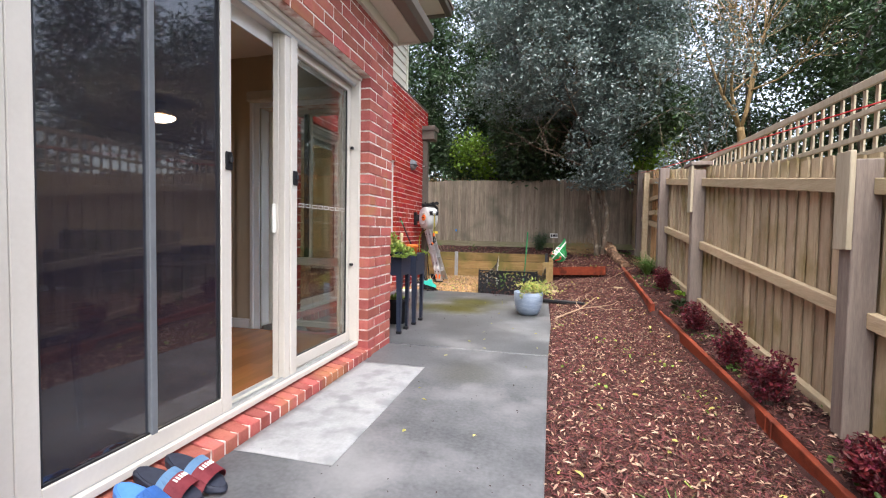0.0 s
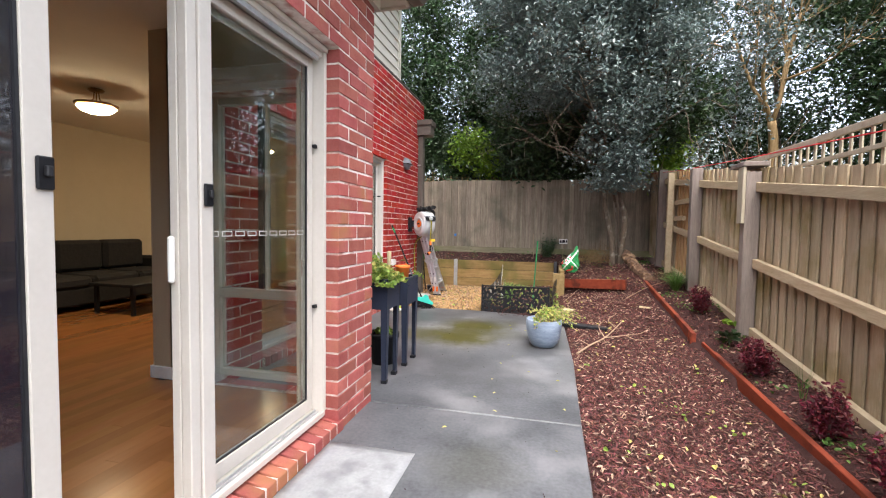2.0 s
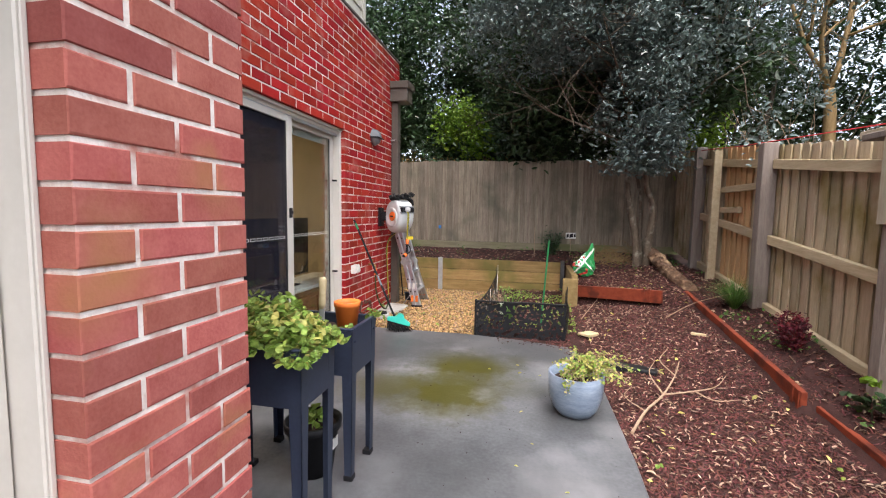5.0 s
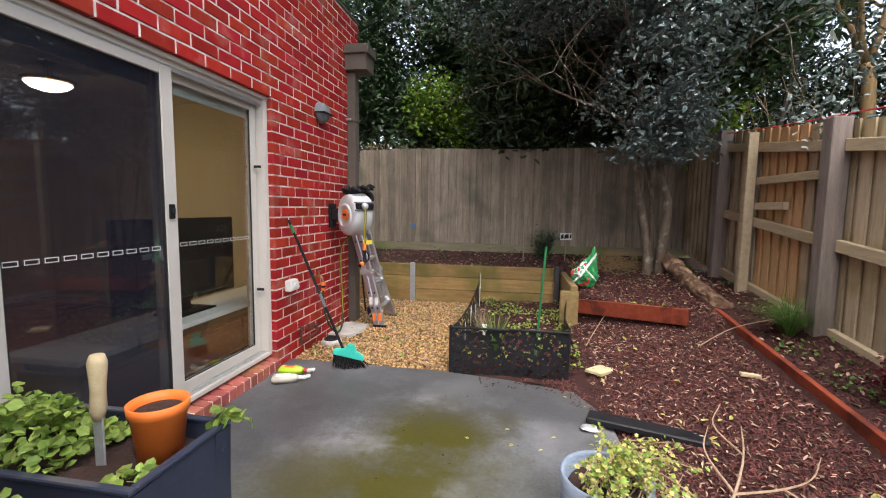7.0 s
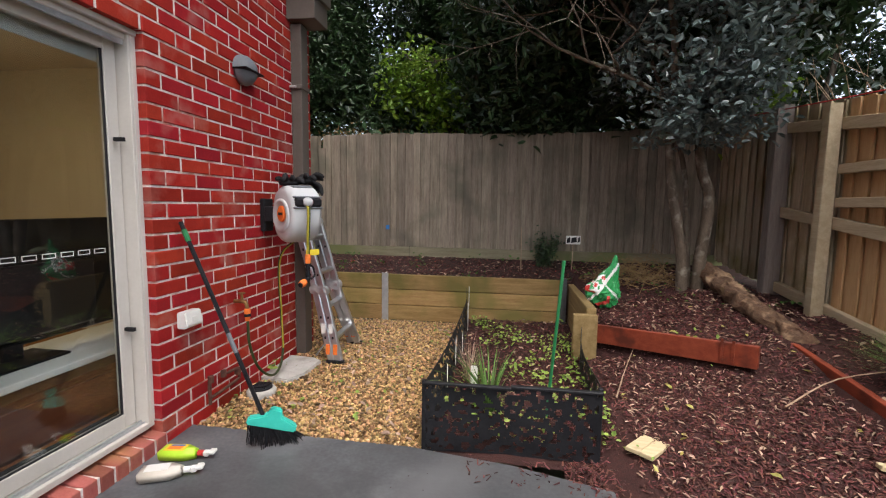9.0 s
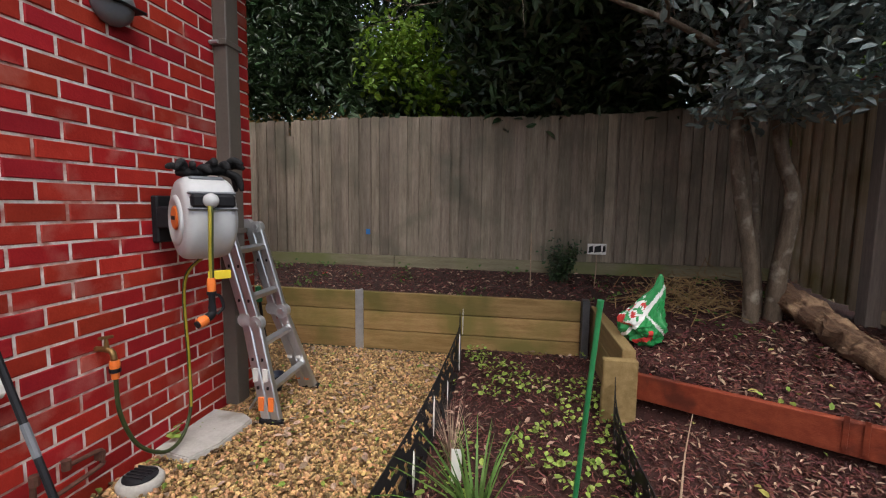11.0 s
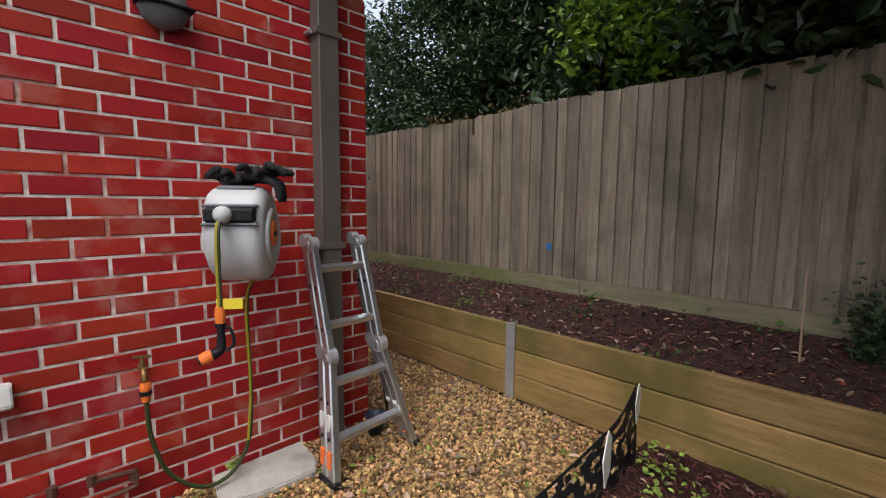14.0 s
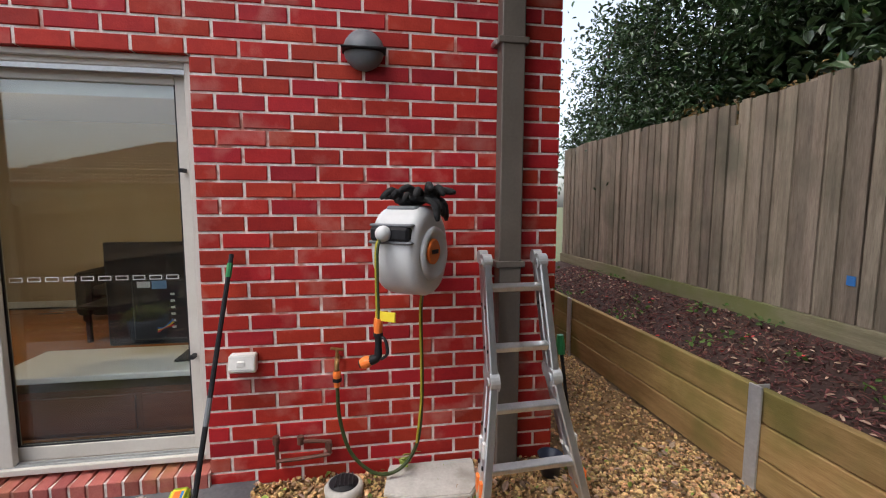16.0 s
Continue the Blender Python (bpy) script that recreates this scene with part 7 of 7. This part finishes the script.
def burgundy(x, y, h, w):
    z = soil_height(x, y)
    ob = thing("burgundy_shrub", "small bushy burgundy-leaved shrub in mulch", "shrub", (x, y, z), group="burgundy shrubs")
    bm, p = bmesh.new(), []
    for i in range(26):
        a, r = RNG.uniform(0, 2 * math.pi), w * RNG.uniform(0.15, 1) ** 0.7
        top = Vector((x + r * math.cos(a), y + r * math.sin(a), z + h * RNG.uniform(0.55, 1.0) * (1.1 - 0.35 * r / w)))
        path = smooth_path([(x + 0.02 * math.cos(a), y + 0.02 * math.sin(a), z - 0.02), (x + 0.5 * r * math.cos(a), y + 0.5 * r * math.sin(a), z + 0.45 * (top.z - z)), top], 5)
        tube(bm, path, list(np.linspace(0.005, 0.0015, len(path))), 4)
        for q in path[3:]:
            for _ in range(9):
                p.append((q.x + RNG.normal(0, 0.018), q.y + RNG.normal(0, 0.018), q.z + RNG.normal(0, 0.018)))
    part("stem", bm, BARK_D, ob, kind="stuff")
    mesh_part("foliage", leaves("foliage", p, 0.028, L_RED, 0.9, 0.6), ob)


for x, y, h, w in ((1.56, 6.75, 0.36, 0.10), (1.54, 5.2, 0.37, 0.14), (1.53, 4.2, 0.37, 0.12), (1.53, 3.52, 0.44, 0.15), (1.6, 2.55, 0.30, 0.16)):
    burgundy(x, y, h, w)
fern = thing("grass_clump", "fine-leaved green grass clump by the fence", "plant", (1.55, 7.85, 0.35))
blades("foliage", 1.56, 7.85, soil_height(1.56, 7.85) - 0.01, 620, 0.42, 0.7, 0.0038, L_GRASS, fern)
ivy = thing("ivy_plant", "young plant with glossy leaves and lime shoots", "plant", (1.56, 5.85, 0.1))
z = soil_height(1.55, 5.85)
herb(ivy, RNG.normal(0, 1, (26, 3)) * (0.05, 0.05, 0.04) + (1.55, 5.85, z + 0.10), 0.075, L_DARK, "foliage", 0.9, 0.85)
herb(ivy, RNG.normal(0, 1, (12, 3)) * (0.025, 0.025, 0.012) + (1.55, 5.85, z + 0.24), 0.06, L_LIME, "shoot", 0.9, 0.85)
weed = thing("weed", "pale green frilly weed in the mulch", "weed", (0.55, 1.98, -0.1))
blades("foliage", 0.56, 1.98, soil_height(0.56, 1.98), 26, 0.16, 1.0, 0.014, L_GRASS, weed)
gt = thing("grass_tuft", "thin green grass tuft against the fence", "plant", (1.66, 4.75, 0.0))
blades("foliage", 1.66, 4.75, soil_height(1.66, 4.75), 9, 0.32, 0.25, 0.004, L_GRASS, gt)

edgebar = thing("plastic_strip", "black plastic strip lying on the mulch edge", "strip", (0.15, 6.7, 0))
bm = boxes(((-0.35, -0.065, 0), (0.35, 0.065, 0.045)), bevel=0.008, m=Matrix.Translation((0.16, 6.72, soil_height(0.16, 6.72) + 0.015)) @ pose(0, 0, 0, 0, 0, -17))
part("strip", bm, BLACK, edgebar)
foil = thing("plastic_scrap", "crumpled scrap of grey foil on the concrete", "scrap", (-0.2, 6.72, 0))
bm = bmesh.new()
bmesh.ops.create_icosphere(bm, subdivisions=3, radius=0.035)
for v in bm.verts:
    v.co = Vector((v.co.x * 1.6, v.co.y, v.co.z * 0.4)) * (1 + 0.7 * noise.noise(v.co * 40)) + Vector((-0.17, 6.70, 0.018))
part("scrap", bm, GALV, foil)


def offcut(x, y, turn, l, w, label):
    z = soil_height(x, y)
    ob = thing("timber_offcut", label, "offcut", (x, y, z))
    part("board", boxes(((-l / 2, -w / 2, 0.01), (l / 2, -0.003, 0.035)), ((-l / 2, 0.0, 0.01), (l / 2, w / 2, 0.033)), bevel=0.003, m=Matrix.Translation((x, y, z)) @ pose(0, 0, 0, 0, 3, turn)), WOOD_PALE, ob)


offcut(0.05, 7.62, 50, 0.23, 0.15, "pale grooved timber offcut lying on mulch")
offcut(1.05, 7.35, -8, 0.13, 0.045, "small pale timber offcut lying on mulch")
dead = thing("dead_branch", "bleached forked dead branch lying on the mulch", "branch", (0.4, 6.0, 0.0))
bm = bmesh.new()


def lie(pts, r):
    q = [(x, y, soil_height(x, y) + h) for x, y, h in pts]
    p = smooth_path(q, 4)
    tube(bm, p, list(np.linspace(r, r * 0.35, len(p))), 5, 0.2)


lie([(0.07, 5.55, 0.03), (0.22, 5.85, 0.05), (0.40, 6.1, 0.07), (0.55, 6.35, 0.10), (0.66, 6.62, 0.10)], 0.011)
lie([(0.40, 6.1, 0.07), (0.62, 6.12, 0.09), (0.80, 6.22, 0.08), (0.92, 6.36, 0.10)], 0.007)
lie([(0.40, 6.1, 0.07), (0.36, 6.35, 0.12), (0.45, 6.55, 0.15)], 0.007)
lie([(0.55, 6.35, 0.10), (0.50, 6.6, 0.13), (0.62, 6.8, 0.14)], 0.006)
lie([(0.62, 6.12, 0.09), (0.72, 6.02, 0.08), (0.9, 6.05, 0.07)], 0.006)
lie([(0.22, 5.85, 0.05), (0.12, 6.05, 0.06), (0.2, 6.2, 0.08)], 0.005)
part("branch", bm, TWIG, dead)
dead2 = thing("dead_branch", "long thin dry vine stem on the mulch", "branch", (0.2, 8.7, 0.2))
bm = bmesh.new()
lie([(0.02, 8.2, 0.03), (0.16, 8.55, 0.06), (0.30, 8.85, 0.1)], 0.006)
lie([(0.9, 7.9, 0.03), (1.2, 7.95, 0.14), (1.5, 7.75, 0.2)], 0.006)
part("stem", bm, TWIG, dead2, kind="stuff")

# ---- loose cover of the beds ----


def chips(name, n, place, length, width, mat, label, tilt=0.45, thick=0.25):
    """Splinters of bark: small wedges with a ridge."""
    c = np.array([place() for _ in range(n)])
    a, b, k = turns(n, tilt)
    l = (length * RNG.uniform(0.45, 1.3, n))[:, None]
    w = (width * RNG.uniform(0.5, 1.3, n))[:, None]
    v = np.empty((n, 6, 3))
    v[:, 0], v[:, 1] = c - a * l / 2 - b * w / 2, c - a * l / 2 + b * w / 2
    v[:, 2], v[:, 3] = c + a * l / 2 + b * w * 0.3, c + a * l / 2 - b * w * 0.3
    v[:, 4], v[:, 5] = c - a * l * 0.3 + k * w * thick, c + a * l * 0.35 + k * w * thick
    i = np.arange(n)[:, None] * 6
    f = np.concatenate([i + np.array([q]) for q in ((0, 3, 5, 4), (1, 4, 5, 2), (0, 4, 1, 1), (3, 2, 5, 5))][:2])
    t = np.concatenate([i + np.array([q]) for q in ((0, 4, 1), (3, 2, 5))])
    f3 = np.concatenate([f[:, [0, 1, 2]], f[:, [0, 2, 3]], t])
    return tagged(new(name, raw_mesh(name, v.reshape(-1, 3), f3, mat)), label, "mulch", kind="stuff")


def edge_x(y):
    return 1.543 - 0.03 * y if y < 6.05 else 1.27


def spot_main(lift=0.012):
    def draw():
        while True:
            y = 1.2 + 8.3 * RNG.random() ** 1.15
            x = RNG.uniform(-0.06, edge_x(y) - 0.02)
            if x < 0.02 and RNG.random() < 0.7:
                continue
            return (x, y, soil_height(x, y) + RNG.uniform(0.0, lift))
    return draw


def spot_back():
    if RNG.random() < 0.62:
        x, y = RNG.uniform(-6.0, 0.1), RNG.uniform(10.32, 11.03)
    else:
        x, y = RNG.uniform(0.06, 1.75), RNG.uniform(8.9, 11.0)
    return (x, y, soil_height(x, y) + RNG.uniform(0.0, 0.012))


def spot_strip():
    y = RNG.uniform(1.2, 9.5)
    x = RNG.uniform(edge_x(y) + 0.05, 1.8)
    return (x, y, soil_height(x, y) + RNG.uniform(0.0, 0.01))


def spot_bed():
    x, y = RNG.uniform(-1.15, -0.05), RNG.uniform(7.62, 10.22)
    return (x, y, 0.07 * min(1, (y - 7.55) / 0.8) + RNG.uniform(0.0, 0.02))


def spot_apron():
    x = -0.95 * RNG.random() ** 1.4
    y = 7.25 + 0.24 * RNG.random() - 0.25 * (x > -0.25)
    return (x, y, 0.004 + RNG.uniform(0, 0.006))


chips("bark_mulch", 52000, spot_main(), 0.036, 0.011, CHIP, "dark red-brown shredded bark mulch")
chips("bark_mulch", 13000, spot_back, 0.04, 0.012, CHIP, "dark red-brown shredded bark mulch")
chips("bark_mulch", 6500, spot_strip, 0.04, 0.011, CHIP, "dark red-brown shredded bark mulch")
chips("bark_mulch", 4200, spot_bed, 0.04, 0.011, CHIP, "dark bark mulch and soil in the small bed")
chips("bark_mulch", 120, spot_apron, 0.035, 0.011, CHIP, "stray bark chips on the paving edge")


def litter(name, n, place, size, mat, label, slim=0.4, tilt=0.35):
    p = np.array([place() for _ in range(n)]) + np.array((0, 0, 0.008))
    return tagged(new(name, leaves(name, p, size, mat, tilt, slim, 0.1)), label, "leaf litter", kind="stuff")


litter("fallen_leaves", 4200, spot_main(0.02), 0.036, LITTER, "pale brown fallen leaves scattered over mulch", 0.28)
litter("fallen_leaves", 850, spot_back, 0.042, LITTER, "pale brown fallen leaves on the raised bed", 0.4)
litter("fallen_leaves", 350, spot_strip, 0.05, LITTER, "pale brown fallen leaves beside the fence", 0.4)
litter("fallen_leaves", 160, spot_bed, 0.05, LITTER, "pale brown fallen leaves in the small bed", 0.4)
litter("fallen_leaves", 90, spot_main(0.02), 0.045, L_YEL, "yellow fallen leaves on the mulch", 0.5)


def spot_weed(draw, keep):
    def f():
        while True:
            p = draw()
            if noise.noise(Vector((p[0] * 2.2, p[1] * 2.2, 11))) > keep:
                return (p[0], p[1], p[2] + RNG.uniform(0.01, 0.05))
    return f


litter("seedling_weeds", 900, spot_weed(spot_bed, 0.0), 0.032, L_HERB, "small green weed seedlings in the small bed", 0.7, 0.5)
litter("seedling_weeds", 520, spot_weed(spot_back, 0.15), 0.035, L_GRASS, "small green weed seedlings on the raised bed", 0.7, 0.5)
litter("seedling_weeds", 90, spot_weed(spot_main(), 0.3), 0.03, L_HERB, "small green weed seedlings in the mulch", 0.7, 0.5)
litter("seedling_weeds", 300, spot_weed(spot_strip, 0.1), 0.035, L_GRASS, "small green weeds beside the fence", 0.7, 0.5)
litter("fallen_petals", 45, spot_back, 0.03, RED_PRINT, "small red fallen leaves on the raised bed", 0.6, 0.3)


def pebbles(n):
    """Rounded stones of uneven shape, five-sided double cones with a belt."""
    xs = RNG.uniform(-2.69, -1.22, n)
    ys = RNG.uniform(7.53, 10.24, n)
    side_n = n // 6
    xs[:side_n], ys[:side_n] = RNG.uniform(-5.5, -2.69, side_n), RNG.uniform(9.31, 10.24, side_n)
    c = np.column_stack([xs, ys, RNG.uniform(-0.02, 0.008, n)])
    a, b, k = turns(n, 0.5)
    s = (0.0055 + 0.0105 * RNG.random(n) ** 1.6)[:, None]
    v = np.empty((n, 12, 3))
    for j in range(5):
        t = 2 * math.pi * j / 5
        for h, o, r in ((0.3, 0, 0.86), (-0.3, 0.63, 0.86)):
            rr = r * RNG.uniform(0.75, 1.2, n)[:, None]
            v[:, 1 + j + (5 if h < 0 else 0)] = c + s * rr * (a * math.cos(t + o) * 1.25 + b * math.sin(t + o)) + k * s * h
    v[:, 0], v[:, 11] = c + k * s * 0.62, c - k * s * 0.62
    f = []
    for j in range(5):
        j2 = (j + 1) % 5
        f += [(0, 1 + j, 1 + j2), (11, 6 + j2, 6 + j), (1 + j, 6 + j, 1 + j2), (6 + j, 6 + j2, 1 + j2)]
    i = np.arange(n)[:, None] * 12
    return raw_mesh("gravel", v.reshape(-1, 3), np.concatenate([i + np.array([q]) for q in f]), PEBBLE)


chips("bark_mulch", 900, lambda: (RNG.uniform(-0.42, 0.02), RNG.uniform(7.2, 7.75), -0.03 + RNG.uniform(0, 0.03)), 0.036, 0.011, CHIP, "bark mulch at the corner of the paving")
litter("paving_debris", 170, lambda: (RNG.uniform(-1.4, -0.02), RNG.uniform(1.5, 7.3), -0.005), 0.010, SOIL, "dark specks of debris on the concrete", 0.5, 0.2)
litter("paving_debris", 26, lambda: (RNG.uniform(-1.0, -0.05), RNG.uniform(2.0, 7.2), -0.004), 0.03, L_YEL, "few fallen leaves on the concrete", 0.5, 0.2)
tagged(new("gravel", pebbles(24000)), "golden-brown river gravel path", "gravel", kind="stuff")
litter("seedling_weeds", 130, lambda: (RNG.uniform(-2.68, -1.3), RNG.uniform(7.6, 10.2), 0.015), 0.035, L_HERB, "small weeds and leaves among the gravel", 0.6, 0.4)
litter("fallen_leaves", 260, lambda: (RNG.uniform(-2.68, -1.3), RNG.uniform(7.55, 10.2), 0.012), 0.05, LITTER, "brown fallen leaves on the gravel", 0.5, 0.3)
ww = thing("weed", "small green weed at the foot of the bricks", "weed", (-2.62, 8.42, 0.03))
herb(ww, RNG.normal(0, 1, (9, 3)) * (0.02, 0.04, 0.025) + (-2.63, 8.36, 0.09), 0.05, L_HERB)

# ---- the bricks of the walls ----
Z90 = Matrix.Rotation(radians(90), 4, "Z")
lay_bricks(wall_b, Matrix.Translation((XB, 0, 0)), YC + 0.005, 9.29, 7.79, HB, [D2], near=(7.2, 9.4, -0.1, 2.9))
lay_bricks(wall_a, Matrix.Translation((XA, 0, 0)), -3.0, YC, YC, 2.86, [(D1[0], D1[1], -1, D1[3])], near=(1.0, 3.9, -0.1, 2.9), mat=BRICK_F, joined=BRICK_FJ, course=0.0871, base=-0.034)
lay_bricks(wall_s, Matrix.Translation((0, YC, 0)) @ Z90, 1.50, 2.70, 1.595, 2.86, [(1.80, 2.70, SW[2] - 0.05, SW[3])], near=(1.4, 1.9, -0.1, 2.4), mat=BRICK_F, joined=BRICK_FJ, course=0.0871, base=-0.034)
